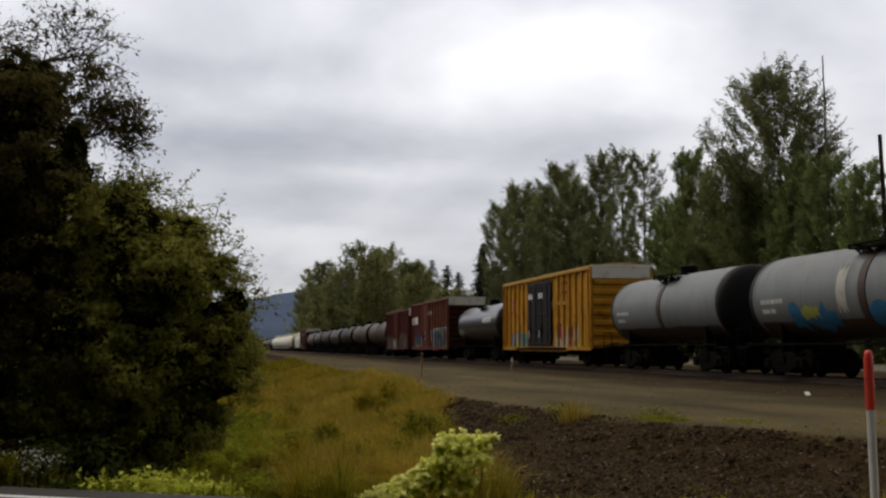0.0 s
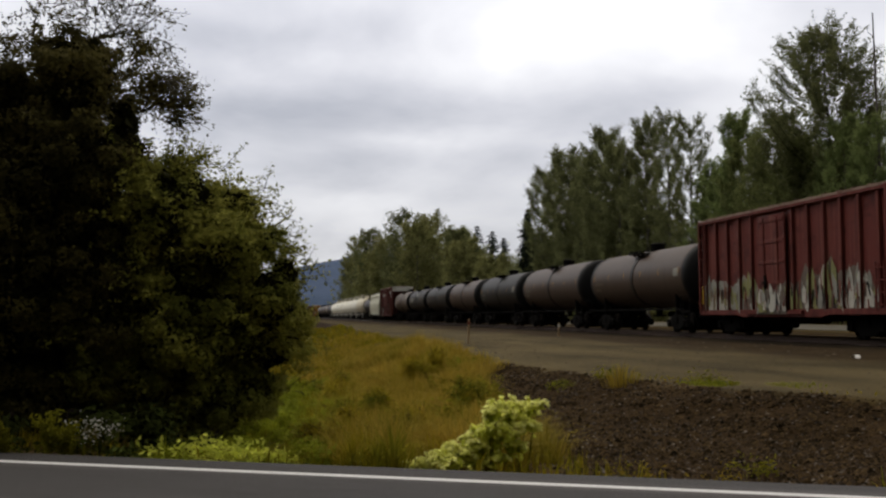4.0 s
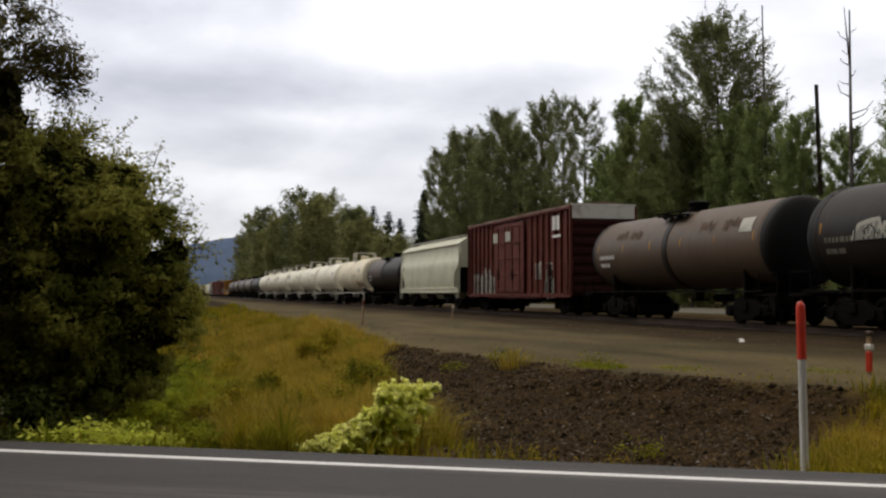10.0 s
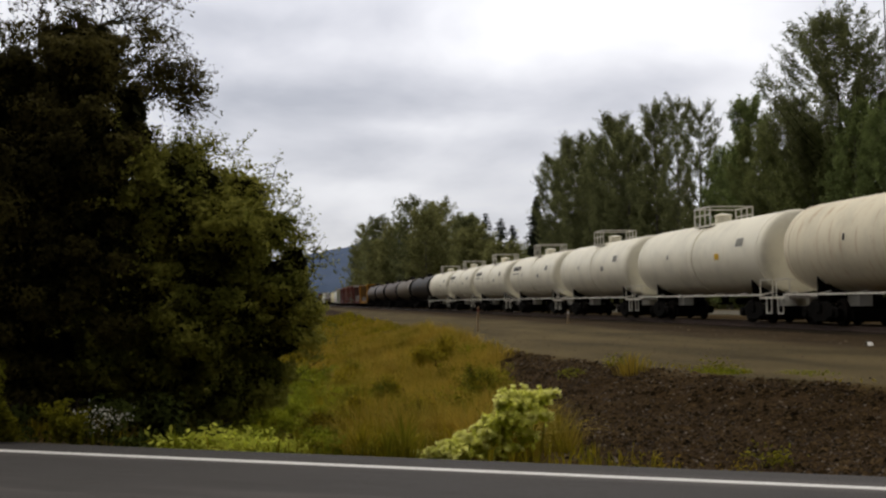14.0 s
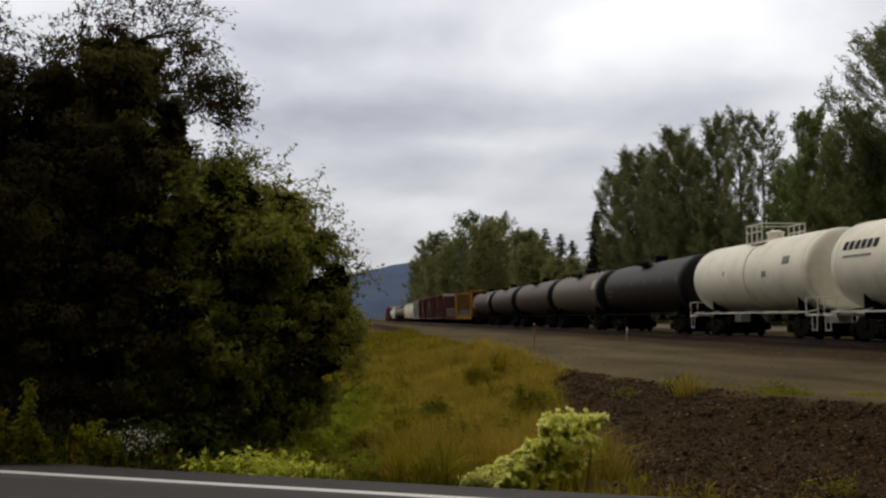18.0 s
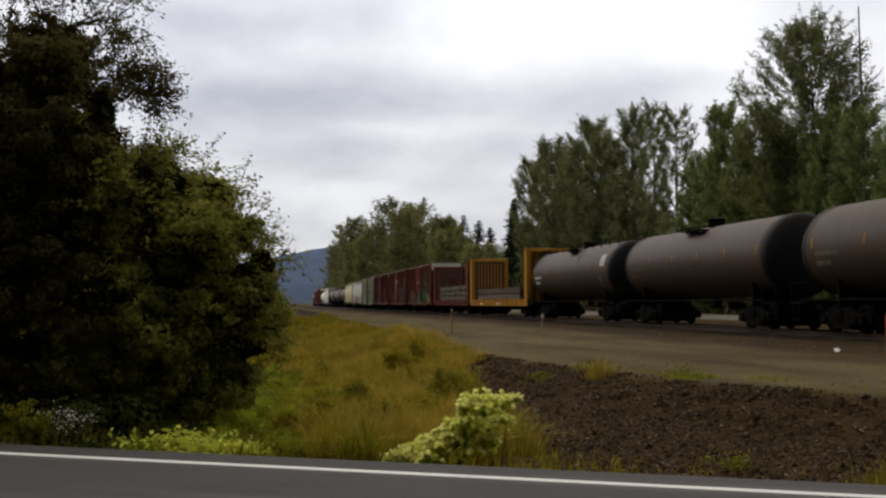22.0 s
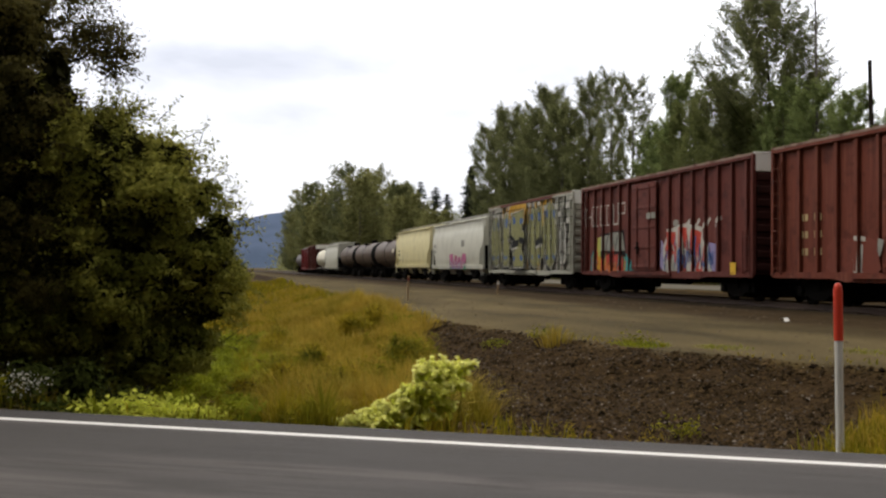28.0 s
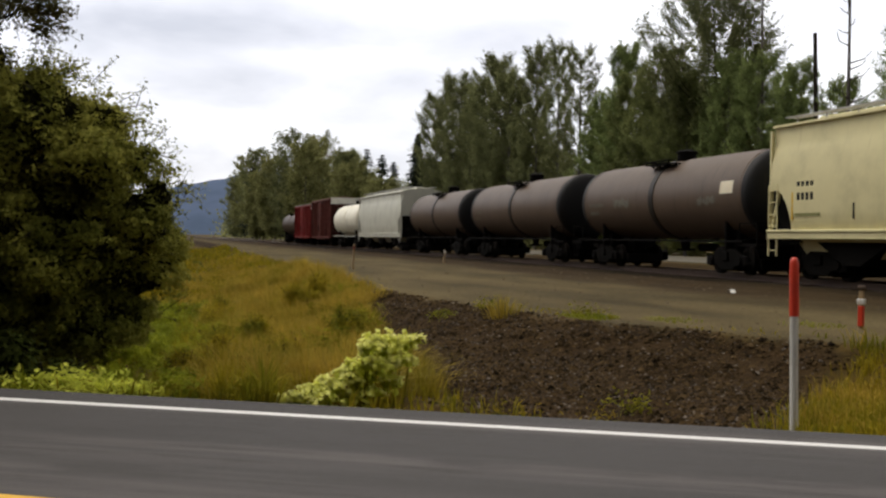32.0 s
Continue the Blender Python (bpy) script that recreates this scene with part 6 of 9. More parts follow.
# ---- boxcars ----
def boxcar(label, front, rear, paint, ribs=16, top=4.72, door=(0.42, 0.56), door_paint=None, roof="roof_metal", cap="roof_white", ends=8, sill=0.88, smooth_sides=False):
    root, length = start_car("boxcar", label, "boxcar", front, rear, "cars of the freight train")
    a, b = -length / 2, length / 2
    m = M[paint]
    key = (round(length, 1), top, sill)
    part("body", kept(("box_body",) + key, lambda: Shape().box(-HALF + 0.10, HALF - 0.10, a, b, sill, top - 0.02).mesh("body", bevel=0.02)), m, root)
    # roof with a low ridge, standing seams, and a pale end panel
    def roof_shape():
        s = Shape()
        s.v += [(x, y, z) for y in (a - 0.04, b + 0.04) for x, z in ((-HALF - 0.03, top - 0.03), (-HALF - 0.03, top + 0.03), (0, top + 0.19), (HALF + 0.03, top + 0.03), (HALF + 0.03, top - 0.03))]
        s.f += [(i, (i + 1) % 5, 5 + (i + 1) % 5, 5 + i) for i in range(5)] + [(0, 1, 2, 3, 4), (9, 8, 7, 6, 5)]
        for i in range(1, 15):
            y = a + (b - a) * i / 15
            for sx in (-1, 1):
                s.beam((sx * HALF, y, top + 0.05), (0, y, top + 0.21), 0.05, 0.05)
        return s.mesh("roof")
    part("roof", kept(("box_roof",) + key, roof_shape), M["roof_rust" if paint in ("box_red", "box_brown", "box_maroon", "box_silver") else roof], root, "weathered sheet roof")
    for y, sgn in ((a, -1), (b, 1)):
        part("end_panel", kept("box_cap", lambda: Shape().prism([(-0.035, -0.56), (0.035, -0.56), (0.035, 0.02), (-0.035, 0.02)], -HALF + 0.03, HALF - 0.03).prism([(-0.05, 0.0), (0.05, 0.0), (0.05, 0.06), (-0.05, 0.06)], -HALF, HALF).mesh("end_panel", bevel=0.01)), M[cap], root, "pale upper end panel", pose(0, y + sgn * 0.03, top))
        # the ends of the red cars are painted darker, for the shade between cars
        shade_ends = paint in ("box_red", "box_brown", "box_maroon")
        if shade_ends:
            part("end_wall", kept(("box_end_shade", top, sill), lambda: Shape().box(-HALF + 0.12, HALF - 0.12, -0.006, 0.006, sill + 0.02, top - 0.58).mesh("end_wall")), M["box_end_shade"], root, "end wall with the shade between cars painted dark", pose(0, y, 0))
        for i in range(ends):
            z = sill + 0.22 + (top - sill - 0.95) * i / (ends - 1)
            part("end_rib", kept("end_rib", lambda: Shape().prism([(-0.07, -0.10), (0.0, -0.14), (0.0, 0.14), (-0.07, 0.10)], -HALF + 0.12, HALF - 0.12).mesh("end_rib", bevel=0.015)), M["box_end_shade"] if shade_ends else m, root, at=pose(0, y, z, 0, 0, 0 if sgn < 0 else 180))
        for x in (-HALF + 0.02, HALF - 0.02):
            part("corner_post", kept(("corner", top, sill), lambda: Shape().box(-0.06, 0.06, -0.07, 0.07, sill - 0.05, top).mesh("corner_post", bevel=0.02)), m, root, at=pose(x, y, 0))
    tall = top - sill - 0.12
    rib = kept(("rib", round(tall, 2)), lambda: Shape().prism([(-0.075, 0.04), (0.075, 0.04), (0.075, tall), (-0.075, tall)], -0.055, 0.05).mesh("rib", bevel=0.018))
    d0, d1 = b - door[1] * length, b - door[0] * length
    for i in range(ribs):
        y = a + 0.5 + (length - 1.0) * i / (ribs - 1)
        if d0 - 0.12 < y < d1 + 0.12 or smooth_sides:
            continue
        CARS.setdefault(root.name, ([], d0, d1))[0].append(y)
        for sx in (-1, 1):
            part("rib", rib, m, root, at=pose(sx * (HALF - 0.05), y, sill + 0.04))
    for sx in (-1, 1):
        part("side_sill", kept(("box_sill",) + key, lambda: Shape().prism([(a, sill + 0.08), (a, sill - 0.10), (a + 3.4, sill - 0.10), (a + 4.0, sill - 0.18), (b - 4.0, sill - 0.18), (b - 3.4, sill - 0.10), (b, sill - 0.10), (b, sill + 0.08)], -0.03, 0.03).mesh("side_sill")), m, root, at=pose(sx * (HALF - 0.02), 0, 0))
        part("top_rail", kept(("box_rail",) + key, lambda: Shape().box(-0.04, 0.05, a, b, top - 0.15, top - 0.04).mesh("top_rail", bevel=0.015)), m, root, at=pose(sx * HALF, 0, 0))
        wide = (d1 - d0)
        leaf_count = 2 if wide > 3.0 else 1
        for k in range(leaf_count):
            w = wide / leaf_count

            def door_shape(w=w):
                s = Shape().box(-0.03, 0.03, -w / 2 + 0.02, w / 2 - 0.02, sill + 0.10, top - 0.28)
                for z in np.linspace(sill + 0.25, top - 0.45, 5):
                    s.prism([(-w / 2 + 0.08, z - 0.06), (w / 2 - 0.08, z - 0.06), (w / 2 - 0.08, z + 0.06), (-w / 2 + 0.08, z + 0.06)], -0.055, 0.055)
                for y in (-w / 4, w / 4):
                    s.box(-0.075, 0.075, y - 0.02, y + 0.02, sill + 0.15, top - 0.35)
                return s.mesh("door", bevel=0.012)
            leaf_ob = part("door", kept(("door", round(w, 1), top, sill), door_shape), M[door_paint] if door_paint else m, root, "sliding door", pose(sx * (HALF + 0.02), d0 + w * (k + 0.5), 0))
            part("latch", kept("latch", lambda: Shape().box(-0.03, 0.03, -0.05, 0.05, -0.25, 0.25).box(-0.05, 0.05, -0.16, 0.16, -0.04, 0.04).mesh("latch", bevel=0.008)), M["frame_black"], leaf_ob, "dark latch", pose(sx * 0.07, w * 0.22, sill + 1.0))
        part("door_track", kept(("door_track", round(wide, 1)), lambda: Shape().box(-0.06, 0.06, -wide * 1.05, wide * 1.05, -0.06, 0.05).mesh("door_track")), M["frame_black"] if door_paint else m, root, at=pose(sx * (HALF + 0.03), (d0 + d1) / 2, sill - 0.02))
    part("ladder", kept(("ladder", 3.4), lambda: ladder_mesh(3.4, rungs=9)), m, root, at=pose(-HALF - 0.06, b - 0.35, sill))
    part("ladder", kept(("ladder", 1.4), lambda: ladder_mesh(1.4, rungs=4)), m, root, at=pose(-HALF - 0.06, a + 0.35, sill))
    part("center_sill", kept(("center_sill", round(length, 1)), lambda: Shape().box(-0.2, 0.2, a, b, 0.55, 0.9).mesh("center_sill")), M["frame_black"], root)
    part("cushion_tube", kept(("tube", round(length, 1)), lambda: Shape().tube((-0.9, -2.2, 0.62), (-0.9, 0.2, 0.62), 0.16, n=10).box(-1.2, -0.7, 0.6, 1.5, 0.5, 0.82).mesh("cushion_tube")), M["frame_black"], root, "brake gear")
    add_trucks(root, (a + 1.9, b - 1.9))
    add_couplers(root, length)
    return root, a, b


# ---- tank cars ----
def shell_profile(half, r, dish=0.42):
    head = [(-half + dish * (1 - math.sin(u)), r * math.cos(u)) for u in np.linspace(1.35, 0.0, 8)]
    return head, [(-y, q) for y, q in reversed(head)]


def tank_car(label, front, rear, paint, r=1.37, mid=2.48, platform="black", head=None, rail_paint="frame_black", marks="paint_white", band=None, dome=True, steps=True, belt=True):
    root, length = start_car("tank_car", label, "tank car", front, rear, "cars of the freight train")
    half = length / 2
    m = M[paint]
    key = (round(length, 1), r, mid)

    def shell():
        s1, s2 = shell_profile(half, r)
        inner = [(v, r) for v in np.arange(-half + 0.9, half - 0.8, 0.6)]
        return Shape().lathe([s1[-1], *inner, s2[0]] if head else s1 + inner + s2, 40, 0, mid).mesh("tank", smooth=35)
    part("tank", kept(("tank", bool(head)) + key, shell), m, root)
    if head:
        for y, turn in ((0, 0), (0, 180)):
            part("tank_head", kept(("head",) + key, lambda: Shape().lathe(shell_profile(half, r)[0] + [(-half + 0.62, r + 0.004)], 40, 0, mid).mesh("tank_head", smooth=35)), M[head], root, "dark painted tank end", pose(0, y, 0, 0, 0, turn))
    if belt:
        # broad belt with the ladder at the middle of the tank
        part("belt", kept(("belt", r, mid), lambda: Shape().lathe([(-0.17, r), (-0.17, r + 0.03), (0.17, r + 0.03), (0.17, r)], 40, 0, mid).mesh("belt", smooth=35)), M[band] if band else m, root, "belt round the tank")
    for y in (-half + 0.75, half - 0.75):
        part("seam", kept(("seam", r, mid), lambda: Shape().lathe([(-0.02, r), (-0.02, r + 0.012), (0.02, r + 0.012), (0.02, r)], 40, 0, mid).mesh("seam", smooth=35)), m, root, at=pose(0, y, 0))
    top = mid + r
    fittings = M[rail_paint]
    if dome:
        part("dome", kept(("dome", top), lambda: Shape().lathe([(top - 0.1, 0.34), (top + 0.22, 0.34), (top + 0.25, 0.38), (top + 0.30, 0.38), (top + 0.36, 0.2), (top + 0.38, 0.03)], 18, 0, 0, "z").mesh("dome", smooth=40)), m if platform == "white" else M["frame_black"], root)
    if platform:
        w, d, h = (0.72, 0.85, 0.90) if platform == "white" else (0.95, 0.9, 0.22)

        def deck():
            s = Shape()
            for x in (-w, w):
                s.box(x - 0.22, x + 0.22, -d, d, top - 0.20, top - 0.16)
                for y in (-d, d):
                    s.beam((-w, y, top - 0.19), (w, y, top - 0.19), 0.05)
                for y in (-d, -d / 3, d / 3, d):
                    s.beam((x * 0.7, y, top - 0.4), (x, y, top - 0.18), 0.05)
            return s.mesh("platform")
        def cage():
            s = Shape()
            for x in (-w - 0.2, w + 0.2):
                for y in (-d, -d / 3, d / 3, d) if platform == "white" else (-d, d):
                    s.beam((x, y, top - 0.2), (x, y, top + h - 0.3), 0.05)
                for z in (top + h - 0.3, top + h - 0.62) if platform == "white" else (top + h - 0.3,):
                    s.beam((x, -d, z), (x, d, z), 0.05)
            for y in (-d, d):
                s.beam((-w - 0.2, y, top + h - 0.3), (w + 0.2, y, top + h - 0.3), 0.05)
            return s.mesh("railing")
        part("platform", kept(("deck", platform, top), deck), fittings, root)
        part("railing", kept(("cage", platform, top), cage), fittings, root)
    # running rail along the side, end steps and the stub sills
    def side_rail():
        s = Shape().beam((0, -half + 0.3, 0), (0, half - 0.3, 0), 0.055)
        for y in np.linspace(-half + 0.4, half - 0.4, 7):
            s.beam((0, y, 0), (0.45, y, 0.1), 0.04)
        return s.mesh("handrail")
    if steps:
        for x, turn in ((-HALF + 0.02, 0), (HALF - 0.02, 180)):
            part("handrail", kept(("handrail", round(length, 1)), side_rail), fittings, root, at=pose(x, 0, 1.02, 0, 0, turn))
    def end_deck():
        s = Shape().box(-HALF + 0.05, HALF - 0.05, -0.55, 0.55, 0.88, 0.96).box(-0.22, 0.22, -0.6, 2.9, 0.62, 0.98)
        for x in (-HALF + 0.08, HALF - 0.08):
            for y in (-0.5, 0.5):
                s.beam((x, y, 0.92), (x, y, 1.55), 0.03)
            s.beam((x, -0.5, 1.55), (x, 0.5, 1.55), 0.03).beam((x, -0.4, 0.35), (x, -0.4, 0.9), 0.035).beam((x, 0.0, 0.35), (x, 0.0, 0.9), 0.035).beam((x, -0.4, 0.38), (x, 0.0, 0.38), 0.035)
        s.beam((-HALF + 0.08, -0.5, 1.55), (HALF - 0.08, -0.5, 1.55), 0.03)
        return s.mesh("end_platform")
    for y, turn in ((-half + 0.1, 0), (half - 0.1, 180)):
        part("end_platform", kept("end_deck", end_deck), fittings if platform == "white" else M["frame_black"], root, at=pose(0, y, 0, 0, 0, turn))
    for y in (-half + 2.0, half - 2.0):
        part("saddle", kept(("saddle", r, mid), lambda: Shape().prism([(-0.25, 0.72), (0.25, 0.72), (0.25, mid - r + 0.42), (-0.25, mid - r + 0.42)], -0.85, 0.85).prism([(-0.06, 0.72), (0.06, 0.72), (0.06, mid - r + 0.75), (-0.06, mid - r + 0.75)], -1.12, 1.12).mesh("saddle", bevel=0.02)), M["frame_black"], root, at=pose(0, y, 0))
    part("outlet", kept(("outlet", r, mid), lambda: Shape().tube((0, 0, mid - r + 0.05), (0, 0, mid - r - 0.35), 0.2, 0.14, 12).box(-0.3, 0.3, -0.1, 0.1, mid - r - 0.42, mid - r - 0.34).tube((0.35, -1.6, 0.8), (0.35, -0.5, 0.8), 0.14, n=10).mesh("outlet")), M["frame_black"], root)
    add_trucks(root, (-half + 2.0, half - 2.0))
    add_couplers(root, length)
    if marks:
        for y, widths, z in ((half - 1.2, (0.11, 0.11, 0.11, 0.11, 0.2, 0.11, 0.11, 0.11), mid - 0.2), (half - 1.2, (0.5, 0.3), mid - 0.5)):
            s, at = Shape(), y
            for w in widths:
                for k in range(2):
                    zz = z + 0.07 * k
                    s.v += [(-math.sqrt(max(r * r - (q - mid) ** 2, 0)) - 0.012, yy, q) for yy in (at - w, at) for q in (zz, zz + 0.07)]
                    n = len(s.v)
                    s.f.append((n - 4, n - 3, n - 1, n - 2))
                at -= w + 0.06
            part("lettering", s.mesh("lettering"), M[marks], root, "small stencilled marks")
    return root, -half, half, r, mid


def on_tank(root, r, mid, y, low, high, wide, m, name="patch", label="", bumpy=0.0, lift=0.015, seed=1):
    """A painted patch that follows the near side of a tank. low and high: degrees up from level; y is its rear end."""
    rr = random.Random(seed)
    s, n, k = Shape(), 8, 12
    for i in range(k + 1):
        yy = y - wide * i / k
        lo, hi = low + rr.uniform(-1, 1) * bumpy, high + rr.uniform(-1, 1) * bumpy
        for j in range(n + 1):
            a = radians(lo + (hi - lo) * j / n)
            s.v.append((-(r + lift) * math.cos(a), yy, mid + (r + lift) * math.sin(a)))
    for i in range(k):
        for j in range(n):
            p = i * (n + 1) + j
            s.f.append((p, p + 1, p + n + 2, p + n + 1))
    return part(name, s.mesh(name, smooth=60), m, root, label)


def reflectors(root, r, mid, half, count=6):
    """Short upright yellow safety strips along the near side."""
    for i in range(count):
        y = -half + 1.0 + (2 * half - 2.0) * i / (count - 1)
        s = Shape()
        for j in range(4):
            a = radians(2 + 4 * j)
            s.v += [(-(r + 0.012) * math.cos(a), yy, mid + (r + 0.012) * math.sin(a)) for yy in (-0.03, 0.03)]
        s.f += [(2 * j, 2 * j + 1, 2 * j + 3, 2 * j + 2) for j in range(3)]
        part("reflector", kept(("reflector", r, mid), lambda: s.mesh("reflector")), M["box_yellow"], root, "yellow safety strip", pose(0, y, 0))


# ---- covered hoppers ----
def hopper_car(label, front, rear, paint, top=4.30, eave=3.86, sill=(0.98, 1.32)):
    root, length = start_car("hopper_car", label, "hopper car", front, rear, "cars of the freight train")
    a, b = -length / 2, length / 2
    m = M[paint]
    key = (round(length, 1), top, eave)

    def body():
        # bulging sides that curve in under an overhanging roof; at the ends they are cut back over the trucks
        section = [(-0.95, 0.62), (-1.30, sill[0]), (-1.49, sill[1]), (-1.53, 1.9), (-1.535, 2.5), (-1.52, 2.85), (-1.47, eave - 0.92), (-1.41, eave - 0.62), (-1.36, eave - 0.45), (-1.365, eave - 0.02), (-1.44, eave), (-1.44, eave + 0.05), (-0.95, top - 0.06), (0, top)]
        section = section + [(-x, z) for x, z in reversed(section[:-1])]
        s = Shape()
        n = len(section)
        cut_back = [(0.12, 2.52), (0.45, 2.52), (0.75, 2.40), (0.98, 2.12), (1.12, 1.72), (1.20, sill[1])]
        rows = [(a + y, low) for y, low in cut_back] + [(b - y, low) for y, low in reversed(cut_back)]
        for y, low in rows:
            s.v += [(x, y, max(z, low - 0.02 * i) if low > sill[1] else z) for i, (x, z) in enumerate(section)]
        for k in range(len(rows) - 1):
            s.f += [(k * n + i, k * n + (i + 1) % n, (k + 1) * n + (i + 1) % n, (k + 1) * n + i) for i in range(n)]
        s.f += [tuple(range(n)), tuple(range(len(rows) * n - 1, (len(rows) - 1) * n - 1, -1))]
        return s.mesh("body", smooth=30)

    part("body", kept(("hopper_body",) + key, body), m, root)
    for sx in (-1, 1):
        part("side_sill", kept(("hopper_sill",) + key, lambda: Shape().box(-0.05, 0.06, a + 0.05, b - 0.05, sill[0], sill[1] - 0.08).box(-0.09, 0.08, a + 0.05, b - 0.05, sill[1] - 0.10, sill[1] - 0.02).mesh("side_sill", bevel=0.02)), m, root, at=pose(sx * HALF, 0, 0))
        part("eave_rail", kept(("hopper_eave",) + key, lambda: Shape().box(-0.03, 0.05, a + 0.10, b - 0.10, eave - 0.03, eave + 0.04).mesh("eave_rail", bevel=0.015)), m, root, at=pose(sx * (HALF - 0.08), 0, 0))
        part("running_board", kept(("hopper_walk",) + key, lambda: walk_shape(a, b, top)), M["roof_metal"], root, "grated roof walkway", pose(sx * 0.85, 0, 0))
        for y, sgn in ((a, 1), (b, -1)):
            part("end_post", kept(("hopper_post", eave, sill), lambda: Shape().beam((0, 0, sill[0]), (0, 0, eave - 0.1), 0.08).beam((0, 0.05, sill[1]), (0, 0.5, sill[1] + 1.2), 0.06).mesh("end_post")), m, root, at=pose(sx * (HALF - 0.04), y + sgn * 0.12, 0, 0, 0, 0 if sgn > 0 else 180))
            part("ladder", kept(("hopper_ladder", eave), lambda: ladder_mesh(2.0, 0.42, 6)), m, root, at=pose(sx * (HALF + 0.03), y + sgn * 0.32, 0.62))
    part("roof_hatch", kept(("hatch",) + key, lambda: Shape().box(-0.3, 0.3, a + 0.6, b - 0.6, top - 0.02, top + 0.12).mesh("roof_hatch", bevel=0.03)), m, root, "long roof hatch")
    for y in np.linspace(a + 3.6, b - 3.6, 3):
        part("outlet", kept("hopper_outlet", lambda: Shape().prism([(-1.7, 1.1), (1.7, 1.1), (0.35, 0.42), (-0.35, 0.42)], -1.25, 1.25).box(-0.6, 0.6, -0.45, 0.45, 0.28, 0.46).mesh("outlet", bevel=0.02)), M["frame_black"], root, "dark discharge gate", pose(0, y, 0))
    for y, turn in ((a, 0), (b, 180)):
        part("slope_sheet", kept("slope", lambda: Shape().prism([(0.3, 1.0), (1.4, 1.0), (0.45, 2.8), (0.3, 2.8)], -1.3, 1.3).mesh("slope_sheet")), M["frame_black"], root, at=pose(0, y, 0, 0, 0, turn))
    part("center_sill", kept(("center_sill", round(length, 1)), lambda: Shape().box(-0.2, 0.2, a, b, 0.55, 0.9).mesh("center_sill")), M["frame_black"], root)
    add_trucks(root, (a + 1.9, b - 1.9))
    add_couplers(root, length)
    return root, a, b


def walk_shape(a, b, top):
    s = Shape()
    for x in (-0.18, -0.06, 0.06, 0.18):
        s.box(x - 0.035, x + 0.035, a + 0.1, b - 0.1, top + 0.09, top + 0.115)
    for y in np.linspace(a + 0.4, b - 0.4, 12):
        s.beam((0, y, top - 0.12), (0, y, top + 0.09), 0.035)
    return s.mesh("running_board")


# ---- bulkhead flat cars ----
def flat_car(label, front, rear, paint, deck=1.12, top=4.38, sheet="lumber"):
    root, length = start_car("bulkhead_flat_car", label, "flat car", front, rear, "cars of the freight train")
    a, b = -length / 2, length / 2
    m = M[paint]
    part("deck", Shape().box(-HALF + 0.08, HALF - 0.08, a, b, deck - 0.12, deck).mesh("deck"), M["lumber"], root, "worn plank deck")
    for sx in (-1, 1):
        part("side_sill", Shape().prism([(a, deck + 0.02), (a, deck - 0.40), (b, deck - 0.40), (b, deck + 0.02)], -0.04, 0.04).prism([(a, deck + 0.04), (a, deck - 0.04), (b, deck - 0.04), (b, deck + 0.04)], -0.09, 0.09).mesh("side_sill", bevel=0.012), m, root, at=pose(sx * (HALF - 0.06), 0, 0))
        for i in range(13):
            y = a + 1.4 + (length - 2.8) * i / 12
            part("stake_pocket", kept("stake_pocket", lambda: Shape().box(-0.06, 0.06, -0.09, 0.09, -0.30, 0.02).mesh("stake_pocket", bevel=0.015)), m, root, at=pose(sx * (HALF - 0.01), y, deck))
    for y, turn in ((a + 0.35, 0), (b - 0.35, 180)):
        t = top - deck
        frame_ob = part("bulkhead", kept(("bulkhead", paint), lambda: Shape().box(-HALF + 0.02, -HALF + 0.30, -0.35, 0.30, 0, t).box(HALF - 0.30, HALF - 0.02, -0.35, 0.30, 0, t).prism([(-0.30, t - 0.22), (0.30, t - 0.22), (0.26, t), (-0.26, t)], -HALF + 0.02, HALF - 0.02).box(-HALF + 0.3, HALF - 0.3, -0.10, 0.02, t * 0.42, t * 0.46).mesh("bulkhead", bevel=0.025)), m, root, "end bulkhead frame", pose(0, y, deck, 0, 0, turn))
        part("bulkhead_sheet", kept("bulkhead_sheet", lambda: Shape().box(-HALF + 0.28, HALF - 0.28, 0.17, 0.24, 0.02, t - 0.2).mesh("bulkhead_sheet")), M[sheet], frame_ob, "weathered plank facing")
        for x in (-0.75, -0.25, 0.25, 0.75):
            part("upright", kept("upright", lambda: Shape().prism([(-0.30, 0), (0.17, 0), (0.17, t - 0.2), (0.02, t - 0.2)], -0.035, 0.035).mesh("upright")), m, frame_ob, at=pose(x, 0, 0))
        for x in np.linspace(-0.9, 0.9, 8):
            part("batten", kept("batten", lambda: Shape().box(-0.05, 0.05, 0.24, 0.29, 0.9, t - 0.35).mesh("batten", bevel=0.01)), m, frame_ob, at=pose(x, 0, 0))
        part("ladder", kept(("ladder", 3.2), lambda: ladder_mesh(3.2, rungs=9)), m, frame_ob, at=pose(-HALF + 0.62, -0.34, -0.1, 0, 0, 90))
    part("center_sill", kept(("flat_sill", round(length, 1)), lambda: Shape().prism([(a, 1.0), (b, 1.0), (b - 2.8, 0.48), (a + 2.8, 0.48)], -0.5, 0.5).mesh("center_sill")), M["frame_black"], root)
    add_trucks(root, (a + 2.0, b - 2.0))
    add_couplers(root, length)
    return root, a, b


